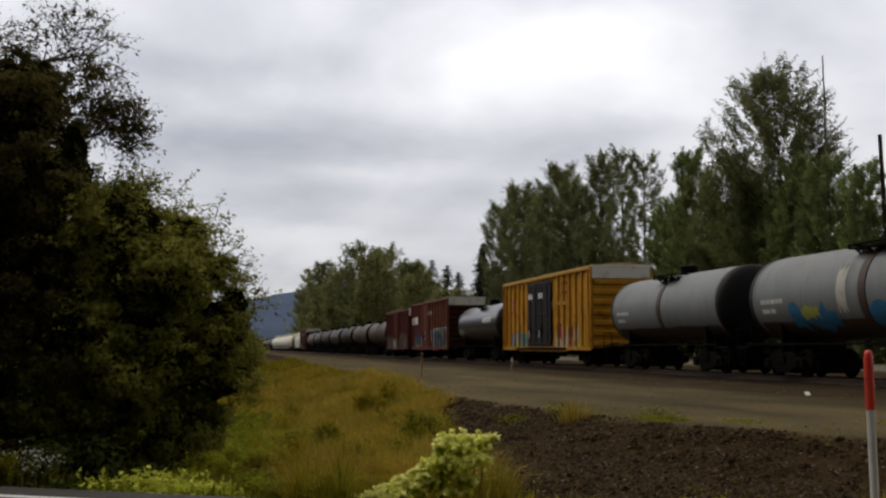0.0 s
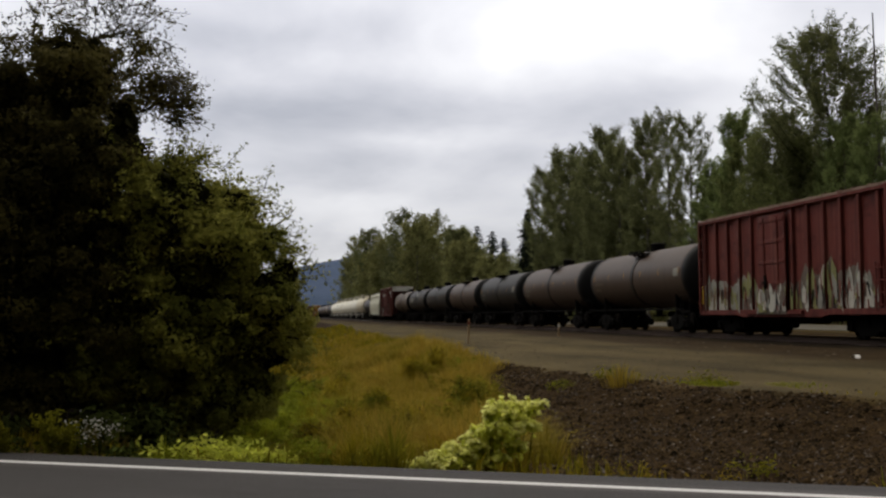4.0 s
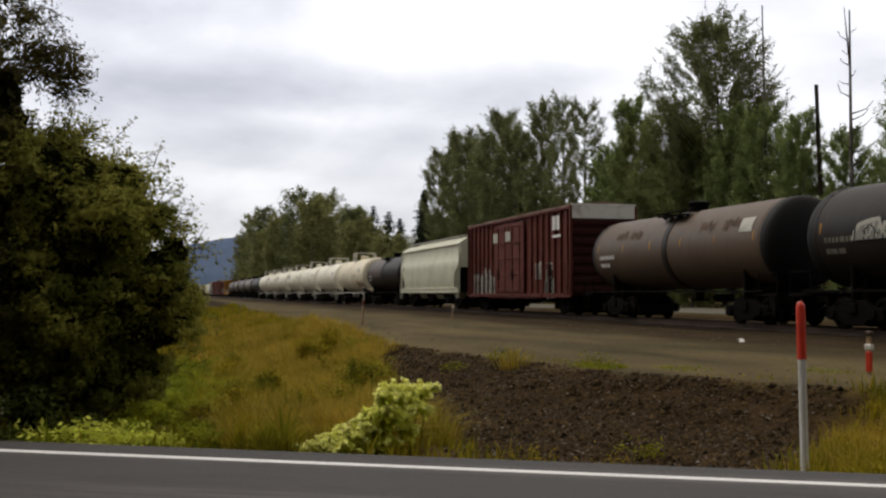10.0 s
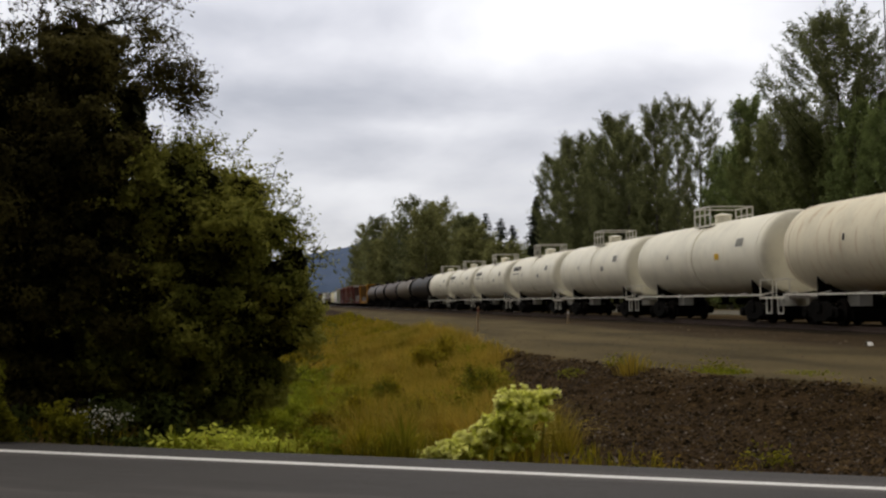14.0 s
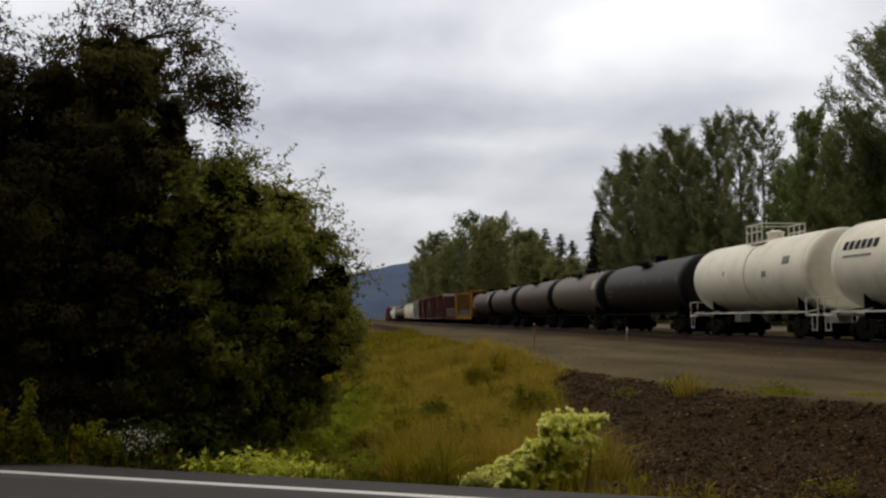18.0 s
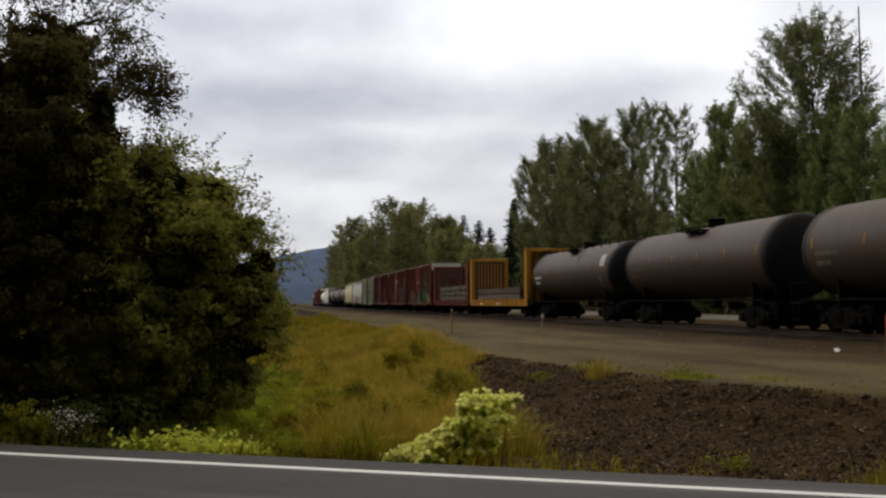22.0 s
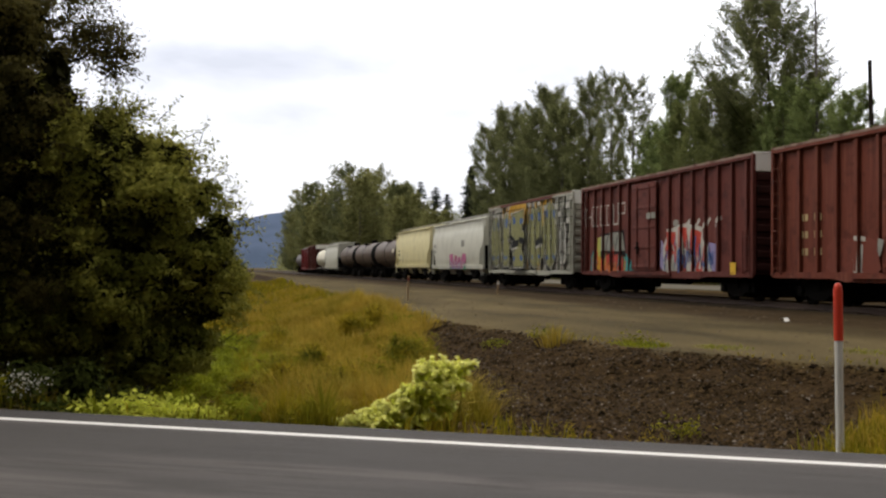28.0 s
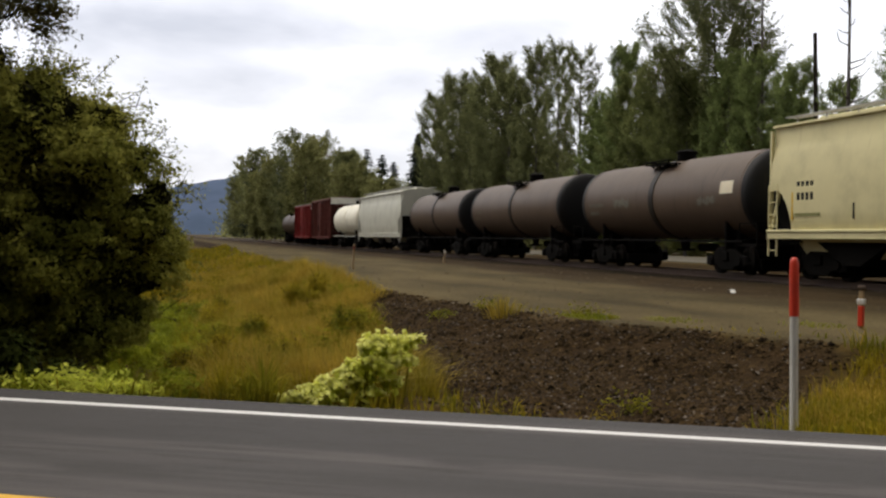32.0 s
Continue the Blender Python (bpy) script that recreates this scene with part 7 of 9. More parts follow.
def lumber_load(centre, y0, y1, layers, label):
    """Stacked boards on a flat car, riding with it. y0 and y1 run from the car's middle."""
    root = thing("lumber_stack", label, "lumber", "lumber on the flat cars", at=pose(TRACK_X, centre + (y0 + y1) / 2, RAIL_Z + 1.12))
    MOVING.append((root, centre + (y0 + y1) / 2))
    half = (y1 - y0) / 2
    for row in range(layers):
        for y in np.linspace(-half + 0.5, half - 0.5, 4):
            part("spacer", kept("spacer", lambda: Shape().box(-1.2, 1.2, -0.05, 0.05, 0, 0.08).mesh("spacer")), M["lumber"], root, at=pose(0, y, row * 0.42))
        for i in range(5):
            for k in range(3):
                off = rng.uniform(-0.25, 0.25)
                part("board", kept(("board", round(half, 1)), lambda: Shape().box(-0.22, 0.22, -half, half, 0, 0.10).mesh("board", bevel=0.006)), M["lumber"], root, at=pose(-1.0 + 0.5 * i, off, row * 0.42 + 0.08 + 0.111 * k, 0, 0, rng.normal(0, 0.25)))
    return root

# ---- the cars in order, front first ----
# two gray tank cars with black ends
for front, rear, hue in ((20.6, 34.6, "blue"), (36.2, 48.0, None)):
    root, a, b, r, mid = tank_car("light gray tank car with black-painted ends" + (" and blue graffiti" if hue else ""), front, rear, "tank_gray", head="head_black", platform="black", band="tank_dusty")
    # a darker band along the lower side of the tank
    on_tank(root, r, mid, b - 0.7, -70, -34, b - a - 1.4, M["tank_dusty"], "grime", "dark band along the lower side", 1.5, 0.008, 3)
    if hue:
        on_tank(root, r, mid, b - 2.9, -48, -16, 2.6, M["spray_blue"], "graffiti", "blue sprayed paint", 9, 0.014, 5)
        on_tank(root, r, mid, b - 3.6, -30, -16, 1.0, M["spray_lime"], "graffiti", "yellow sprayed paint", 5, 0.018, 6)
        on_tank(root, r, mid, b - 7.0, -46, -12, 2.9, M["spray_blue"], "graffiti", "blue sprayed paint", 10, 0.014, 7)
        on_tank(root, r, mid, b - 5.7, -20, 30, 0.5, M["spray_pale"], "graffiti", "white sprayed paint", 8, 0.014, 8)

# yellow boxcar
root, a, b = boxcar("yellow boxcar with black double doors and graffiti along the foot", 50.0, 66.4, "box_yellow", ribs=17, door=(0.345, 0.615), door_paint="door_black", roof="roof_yellow", ends=7)
piece(root, b - 1.3, 0.90, 4.2, 1.15, [("sky", cloud(0.08, 0.95, 0.0, 0.75, 4, 0.0, 0.3)), ("sky", [(0.45, 0.3), (0.55, 1.0), (0.62, 0.4)]), ("pale", [(0.22, 0.0), (0.24, 0.55), (0.42, 0.7), (0.40, 0.1)]), ("gray", [(0.40, 0.05), (0.44, 0.62), (0.60, 0.55), (0.58, 0.0)]), ("lime", cloud(0.15, 0.92, -0.02, 0.28, 5, 0.0, 0.2)),
       ("teal", [(0.68, 0.1), (0.70, 0.75), (0.84, 0.65), (0.84, 0.1)]), ("black", 0.03, [(0.30, 0.15), (0.36, 0.55), (0.42, 0.2)]), ("black", 0.03, [(0.52, 0.1), (0.56, 0.6)]), ("black", 0.03, [(0.66, 0.1), (0.70, 0.62), (0.78, 0.2)])])
piece(root, b - 10.3, 0.82, 5.2, 1.35, [("pale", [(0.0, 0.0), (0.06, 0.72), (0.13, 0.2), (0.17, 0.0)]), ("red_brown", [(0.10, 0.5), (0.13, 1.0), (0.24, 0.95), (0.26, 0.3)]), ("pale", [(0.02, 0.02), (0.10, 0.35), (0.20, 0.45), (0.24, 0.0)]), ("red", [(0.16, 0.45), (0.20, 0.9), (0.28, 0.7), (0.26, 0.35)]),
       ("amber", cloud(0.22, 0.98, 0.0, 0.45, 5, 0.0, 0.2)), ("pale", [(0.28, 0.1), (0.32, 0.92), (0.38, 0.3), (0.44, 0.9), (0.46, 0.1)]), ("red_brown", [(0.42, 0.05), (0.46, 0.8), (0.60, 0.85), (0.58, 0.05)]), ("orange", [(0.47, 0.0), (0.50, 0.5), (0.62, 0.4), (0.60, 0.0)]), ("pale", [(0.60, 0.2), (0.64, 1.0), (0.70, 0.4), (0.76, 0.95), (0.78, 0.2)]),
       ("lime", [(0.66, 0.0), (0.70, 0.4), (0.80, 0.3), (0.80, 0.0)]), ("amber", [(0.80, 0.1), (0.84, 0.75), (1.0, 0.55), (0.98, 0.05)]), ("black", 0.035, [(0.04, 0.1), (0.09, 0.5), (0.14, 0.1)]), ("black", 0.03, [(0.30, 0.1), (0.36, 0.6)]), ("black", 0.03, [(0.62, 0.1), (0.66, 0.55), (0.72, 0.15)])])
# a red and violet star, and red bars above the front piece
piece(root, b - 1.35, 2.65, 1.5, 1.3, [("red", 0.075, [(0.0, 0.95), (1.0, 0.05)]), ("red", 0.075, [(0.05, 0.05), (0.95, 1.0)]), ("violet", 0.06, [(0.5, 0.1), (0.5, 0.9)]), ("violet", 0.04, [(0.15, 0.8), (0.85, 0.2)])])
piece(root, b - 11.4, 3.1, 1.6, 1.1, [("red_brown", 0.06, [(0.1, 0.0), (0.1, 0.95), (0.7, 1.0)]), ("red_brown", 0.06, [(0.1, 0.5), (0.95, 0.55)]), ("red_brown", 0.05, [(0.7, 1.0), (0.72, 0.1)])])
bars(root, "lettering", b - 10.2, 3.05, (0.7, 0.9, 1.2), 0.20, M["flat_yellow"])
for k in (0, 1):
    bars(root, "placard", b - 6.0 - 2.0 * k, 3.55, (0.35, 0.3), 0.3, M["paint_white"], x=-HALF - 0.1)
    bars(root, "placard", b - 6.0 - 2.0 * k, 1.45, (0.12,), 0.4, M["paint_white"], x=-HALF - 0.1)

# black tank car with a broad white stripe of lettering
root, a, b, r, mid = tank_car("glossy black tank car with a bold white emblem", 68.4, 81.0, "tank_gloss", head="head_black", marks=None, belt=False)
on_tank(root, r, mid, b - 0.9, -30, -12, 1.3, M["spray_gray"], "placard", "gray placard", 0, 0.012, 2)
for k in range(4):
    on_tank(root, r, mid, b - 8.3 - 0.6 * k, 3, 17, 0.44, M["paint_white"], "emblem", "white block of a maker's emblem", 0, 0.012, k)

# two red boxcars
root, a, b = boxcar("brown-red boxcar with a white emblem and blue graffiti", 83.7, 100.2, "box_brown", ribs=14, door=(0.36, 0.52), ends=8)
bars(root, "emblem", b - 0.75, 2.95, (0.9,), 0.12, M["paint_white"])
bars(root, "emblem", b - 0.65, 3.16, (1.1,), 0.12, M["paint_white"])
bars(root, "emblem", b - 0.55, 3.37, (1.3,), 0.12, M["paint_white"])
bars(root, "emblem", b - 2.0, 2.95, (0.45, 0.35, 0.5), 0.62, M["paint_white"], gap=0.1)
piece(root, b - 0.9, 0.80, 4.6, 1.6, [("gray", 0.05, [(0.05, 0.0), (0.05, 0.9), (0.12, 0.85)]), ("pale", 0.04, [(0.02, 0.5), (0.14, 0.55), (0.04, 0.2), (0.16, 0.2)]), ("sky", cloud(0.18, 0.95, 0.0, 0.70, 3, 0.0, 0.3)), ("azure", [(0.34, 0.15), (0.36, 0.95), (0.46, 0.75), (0.52, 1.0), (0.68, 0.95), (0.66, 0.2)]), ("lime", cloud(0.22, 0.80, -0.03, 0.32, 4, 0.0, 0.2)),
       ("teal", [(0.72, 0.1), (0.78, 0.6), (0.95, 0.5), (0.92, 0.05)]), ("amber", [(0.62, 0.0), (0.66, 0.22), (0.90, 0.18), (0.92, 0.0)]), ("pale", 0.05, [(0.28, 0.0), (0.30, 0.35), (0.36, 0.1)]), ("black", 0.04, [(0.40, 0.2), (0.46, 0.7)])])
piece(root, b - 10.1, 0.78, 6.0, 1.75, [("pale", cloud(0.0, 1.0, 0.0, 0.98, 6, 0.06, 0.10)), ("sky", cloud(0.04, 0.34, 0.02, 0.86, 2, 0.0, 0.08)), ("azure", [(0.20, 0.02), (0.20, 0.7), (0.25, 0.78), (0.25, 0.02)]), ("teal", cloud(0.32, 0.50, 0.02, 0.90, 1, 0.0, 0.06)), ("sky", cloud(0.50, 0.72, 0.02, 0.92, 2, 0.0, 0.06)), ("olive", cloud(0.56, 0.76, 0.25, 0.92, 1, 0.0, 0.06)),
       ("sky", cloud(0.74, 0.96, 0.05, 0.98, 2, 0.0, 0.08)), ("teal", [(0.60, 0.02), (0.62, 0.35), (0.76, 0.3), (0.76, 0.02)]), ("orange", [(0.78, 0.25), (0.82, 0.55), (0.92, 0.5), (0.92, 0.25)]), ("lime", [(0.72, 0.02), (0.75, 0.22), (0.95, 0.2), (0.95, 0.02)]), ("black", [(0.36, 0.55), (0.44, 0.75), (0.52, 0.55), (0.44, 0.4)]), ("olive", [(0.40, 0.0), (0.42, 0.35), (0.54, 0.3), (0.54, 0.0)]),
       ("black", 0.05, [(0.10, 0.35), (0.16, 0.55), (0.12, 0.6)]), ("black", 0.05, [(0.08, 0.1), (0.14, 0.2)]), ("black", 0.05, [(0.80, 0.65), (0.88, 0.7)]), ("black", 0.05, [(0.28, 0.2), (0.34, 0.3), (0.30, 0.5)])])
shards(root, b - 1.6, 0.82, 3.6, 1.3, ("sky", "azure", "pale", "lime", "teal", "gray"), 64, 34, None, (0.03, 0.10), 14, "gray", ((0, 0.8), (0.4, 1.0), (1, 0.6)))
shards(root, b - 10.3, 0.82, 5.6, 1.6, ("sky", "azure", "teal", "olive", "pale", "amber", "sky"), 65, 52, None, (0.04, 0.14), 26, "azure", ((0, 0.8), (1, 0.95)))
for y in (b - 6.9, b - 8.9):
    piece(root, y, 1.45, 0.7, 0.75, [("pale", 0.035, [(0.0, 0.95), (1.0, 1.0)]), ("pale", 0.05, [(0.5, 0.9), (0.5, 0.55)]), ("pale", [(0.3, 0.3), (0.5, 0.5), (0.7, 0.25), (0.5, 0.0)])])
paint_on(root, [("pale", blob(b - 8.9, 3.75, 0.42, 0.2, random.Random(5), 10, 0.25))], name="overpaint")
bars(root, "lettering", b - 6.6, 2.3, (0.3, 0.3), 0.28, M["paint_white"], gap=1.2)
root, a, b = boxcar("rust-red boxcar with silver and white graffiti across its foot", 102.0, 115.7, "box_red", ribs=13, top=4.45, door=(0.40, 0.55), ends=7)
shards(root, b - 0.4, 0.80, 5.0, 1.65, ("gray", "pale", "dull_gray", "gray", "olive"), 61, 70, "gray", slits=22, top=((0, 0.75), (0.1, 0.9), (0.5, 0.8), (0.8, 0.95), (1, 0.6)))
shards(root, b - 5.0, 0.80, 8.0, 1.75, ("gray", "pale", "dull_gray", "pale", "olive"), 62, 120, "dull_gray", slits=46, top=((0, 0.5), (0.2, 0.6), (0.36, 0.7), (0.45, 1.0), (0.56, 0.75), (0.66, 1.15), (0.72, 0.75), (0.9, 0.9), (1, 0.5)))
shards(root, b - 10.4, 0.95, 2.4, 0.7, ("lime", "gray", "amber"), 63, 8, None, (0.03, 0.07), 4)
bars(root, "reflector", b - 0.25, 1.2, (0.09,), 0.7, M["paint_yellow"])

# seven dark tank cars
for k, (front, rear, paint) in enumerate([(117.5, 131.8, "tank_dusty"), (133.5, 148.1, "tank_dusty"), (149.6, 163.7, "tank_black"), (165.6, 179.5, "tank_dusty"), (181.2, 195.3, "tank_black"), (197.0, 210.9, "tank_black"), (212.4, 226.5, "tank_rust")]):
    word = {"tank_dusty": "dusty dark gray-brown", "tank_black": "black", "tank_rust": "gray-brown rust-streaked"}[paint]
    root, a, b, r, mid = tank_car(word + " tank car with yellow safety strips", front, rear, paint, head="head_black", band="tank_black", marks="paint_white" if k == 6 else "mark_dim" if k in (1, 2, 5) else "tank_brown")
    reflectors(root, r, mid, (b - a) / 2, 6)
    if k == 5:
        on_tank(root, r, mid, -0.6, 25, 62, 0.55, M["spray_pale"], "spill", "white spill down the side", 8, 0.035, 4)
        sprayed(root, b - 2.6, 2.3, 2.2, 0.5, ["gray", "pale"], 44, x=-r - 0.02, letters=4)
    if k == 6:
        for j, y in enumerate((b - 2.6, b - 3.9, a + 4.6, a + 3.0)):
            on_tank(root, r, mid, y, 22, 34, 1.0, M["stain_dark"], "rust_patch", "rust-brown patch", 6, 0.012, j)
        on_tank(root, r, mid, a + 1.9, 14, 34, 0.75, M["spray_pale"], "placard", "pale repair patch", 0, 0.014, 9)
    if k in (0, 2):
        on_tank(root, r, mid, a + 1.6, -2, 12, 0.6, M["spray_gray"], "placard", "pale placard", 0, 0.014, 9)

# maroon boxcar, white-gray hopper, dark tank car
root, a, b = boxcar("maroon boxcar with a white end panel, emblem and graffiti", 228.3, 244.5, "box_maroon", ribs=20, door=(0.33, 0.62), ends=8)
sprayed(root, b - 1.2, 0.92, 3.5, 1.5, ["pale", "pale", "gray", "black"], 51, letters=6, ragged=0.3)
scrawl(root, b - 1.4, 1.0, 3.1, 1.5, "pale", 57, n=9, w=0.05)
sprayed(root, b - 11.6, 1.6, 0.5, 0.7, ["gray", "pale"], 52, letters=2)
tiles = ((0.0, 0.95, 0.95, 1.50), (0.16, 0.80, 0.62, 1.98), (0.42, 0.76, 0.86, 2.28), (0.80, 0.80, 1.12, 2.02), (1.05, 0.95, 1.32, 1.55))
coats = []
for colour, grow in (("pale", 0.055), ("black", 0.0)):
    coats += [(colour, [(b - 12.75 - p + grow, q - grow), (b - 12.75 - u - grow, q - grow), (b - 12.75 - u - grow, v + grow), (b - 12.75 - p + grow, v + grow)]) for p, q, u, v in tiles]
coats += [("pale", stroke((b - 12.75 - p, q), (b - 12.75 - u, v), 0.025)) for p, q, u, v in ((0.38, 1.0, 0.42, 1.75), (0.62, 0.95, 0.60, 1.6), (0.60, 1.6, 0.78, 1.75), (0.90, 0.95, 0.88, 1.5))]
paint_on(root, coats)
bars(root, "emblem", b - 14.0, 3.75, (0.34, 0.12, 0.34), 0.62, M["paint_white"], gap=0.1)
bars(root, "lettering", b - 14.0, 3.42, (1.1,), 0.12, M["paint_white"])
for y in (b - 5.2, b - 7.3):
    bars(root, "placard", y, 3.55, (0.40, 0.32), 0.48, M["spray_pale"], x=-HALF - 0.1, gap=0.08)
root, a, b = hopper_car("pale gray-white covered hopper car with rounded shoulders", 246.6, 262.8, "hopper_gray")
bars(root, "placard", b - 0.9, 2.55, (0.35,), 0.28, M["spray_gray"], x=-HALF - 0.035)
bars(root, "placard", b - 2.6, 1.9, (0.9,), 0.4, M["hopper_gray"], x=-HALF - 0.03)
root, a, b, r, mid = tank_car("dark tank car with a dull gray rear half", 264.0, 277.6, "tank_black", band="tank_black", head="head_black", r=1.36)
on_tank(root, r, mid, b - 0.7, -10, 80, 5.6, M["tank_dusty"], "worn_shell", "dull gray worn paint", 3, 0.007, 3)
on_tank(root, r, mid, b - 3.9, 14, 19, 0.6, M["mark_dim"], "placard", "white placard", 0, 0.014, 3)

# seven white tank cars with high platforms
for k, (front, rear) in enumerate([(278.5, 293.1), (294.2, 308.6), (309.8, 323.4), (324.6, 338.2), (339.8, 353.6), (355.0, 367.9), (369.2, 382.7)]):
    root, a, b, r, mid = tank_car("cream-white tank car with a railed top platform" + (" and rust-brown stains" if k == 0 else ""), front, rear, "tank_stained" if k == 0 else "tank_white", r=1.50, mid=2.58, platform="white", rail_paint="white_rail", marks=None, band="tank_white")
    if k == 0:
        on_tank(root, r, mid, a + 3.9, -46, -24, 3.2, M["stain_rust"], "rust_patch", "soft brown rust stain", 6, 0.008, 5)
    if k in (3, 4, 5):
        for j in range(6):
            on_tank(root, r, mid, b - 1.2 - 0.42 * j, 18, 30, 0.30, M["spray_black"], "emblem", "black block of a maker's emblem", 0, 0.012, j)
        on_tank(root, r, mid, b - 1.3, 8, 11, 2.0, M["spray_gray"], "lettering", "small gray marks", 0, 0.012, 3)
    on_tank(root, r, mid, a + 2.6, 10, 22, 0.65, M["spray_gray"], "placard", "gray placard", 0, 0.012, 3)
    on_tank(root, r, mid, b - 4.4, 2, 10, 0.12, M["spray_black"], "mark", "dark upright mark", 0, 0.012, 3)
    on_tank(root, r, mid, a + 4.6, -6, 3, 0.45, M["paint_yellow"] if k == 1 else M["spray_gray"], "placard", "small placard", 0, 0.012, 3)

# five dark tank cars
for k, (front, rear, paint) in enumerate([(384.4, 400.9, "tank_black"), (402.4, 418.4, "tank_brown"), (419.6, 436.7, "tank_dusty"), (438.6, 453.7, "tank_dusty"), (455.4, 471.3, "tank_dusty")]):
    word = {"tank_dusty": "dusty dark gray", "tank_black": "black", "tank_brown": "gray-brown dusty"}[paint]
    root, a, b, r, mid = tank_car(word + " tank car with a low roof walkway", front, rear, paint, r=1.43, mid=2.55, head="head_black", belt=False, band="tank_dusty", marks="paint_white" if k == 4 else "mark_dim" if k in (0, 2) else "tank_brown")
    s = Shape()
    for y in np.linspace(a + 0.8, b - 0.8, 11):
        s.beam((-0.75, y, mid + r - 0.35), (-0.75, y, mid + r + 0.12), 0.035).beam((0.75, y, mid + r - 0.35), (0.75, y, mid + r + 0.12), 0.035)
    s.beam((-0.75, a + 0.8, mid + r + 0.12), (-0.75, b - 0.8, mid + r + 0.12), 0.03).beam((0.75, a + 0.8, mid + r + 0.12), (0.75, b - 0.8, mid + r + 0.12), 0.03)
    if k in (1, 4):
        part("roof_rail", s.mesh("roof_rail"), M["frame_black"], root, "thin rail along the top")
        on_tank(root, r, mid, a + 1.9, 8, 32, 0.75, M["spray_pale"], "placard", "pale repair patch", 0, 0.014, 9)
        on_tank(root, r, mid, a + 2.0, -34, -12, 0.22, M["spray_gray"], "placard", "narrow pale placard", 2, 0.014, 8)
        on_tank(root, r, mid, a + 6.6, 24, 58, 0.5, M["mark_dim"], "spill", "pale dried spill down the side", 5, 0.02, 8)
    if k != 1:
        reflectors(root, r, mid, (b - a) / 2, 6)

# bulkhead flat cars with their loads of boards
root, a, b = flat_car("yellow bulkhead flat car carrying weathered boards", 472.2, 490.9, "flat_yellow")
bars(root, "lettering", b - 9.9, 0.80, (0.35, 0.35, 0.35), 0.16, M["paint_white"], x=-HALF - 0.01)
bars(root, "lettering", b - 4.0, 0.80, (0.5, 0.9), 0.14, M["paint_white"], x=-HALF - 0.01)
lumber_load(481.55, -6.4, 7.4, 2, "long gray weathered boards stacked on a yellow flat car")
root, a, b = flat_car("dull red bulkhead flat car carrying weathered boards", 491.9, 509.4, "flat_red")
for i in range(5):
    lumber_load(500.65, -6.6 + 2.65 * i, -4.2 + 2.65 * i, 3, "short gray bundle of boards on a red flat car")

# four boxcars covered in graffiti
root, a, b = boxcar("brown-red boxcar with tall letters and a green graffiti piece", 510.8, 527.3, "box_brown", ribs=16, door=(0.39, 0.59), ends=8)
piece(root, b - 1.4, 0.82, 5.0, 1.6, [("dull_gray", [(0.05, 0.0), (0.10, 0.5), (0.35, 0.6), (0.60, 0.5), (0.92, 0.55), (0.95, 0.0)]), ("lavender", [(0.25, 0.05), (0.30, 0.6), (0.45, 0.5), (0.48, 0.05)]), ("sky", [(0.38, 0.0), (0.40, 0.25), (0.80, 0.3), (0.82, 0.0)]), ("lime", [(0.62, 0.4), (0.66, 0.75), (0.80, 1.0), (0.76, 0.35)]), ("lavender", [(0.52, 0.8), (0.58, 1.0), (0.64, 0.85), (0.58, 0.65)]), ("orange", [(0.24, 0.18), (0.25, 0.3), (0.34, 0.28), (0.34, 0.18)]),
       ("pale", 0.055, [(0.0, 0.5), (0.14, 0.62), (0.26, 0.9), (0.20, 0.4), (0.38, 0.85), (0.34, 0.3), (0.46, 0.95), (0.44, 0.2)]), ("pale", 0.05, [(0.08, 0.45), (0.20, 0.55), (0.14, 0.35)]), ("pale", 0.05, [(0.50, 0.15), (0.56, 0.6), (0.62, 0.3), (0.70, 0.65), (0.72, 0.2)]), ("pale", 0.05, [(0.84, 0.75), (0.92, 0.6), (0.82, 0.45), (0.94, 0.35)]), ("pale", 0.04, [(0.30, 0.1), (0.40, 0.35), (0.36, 0.05)])])
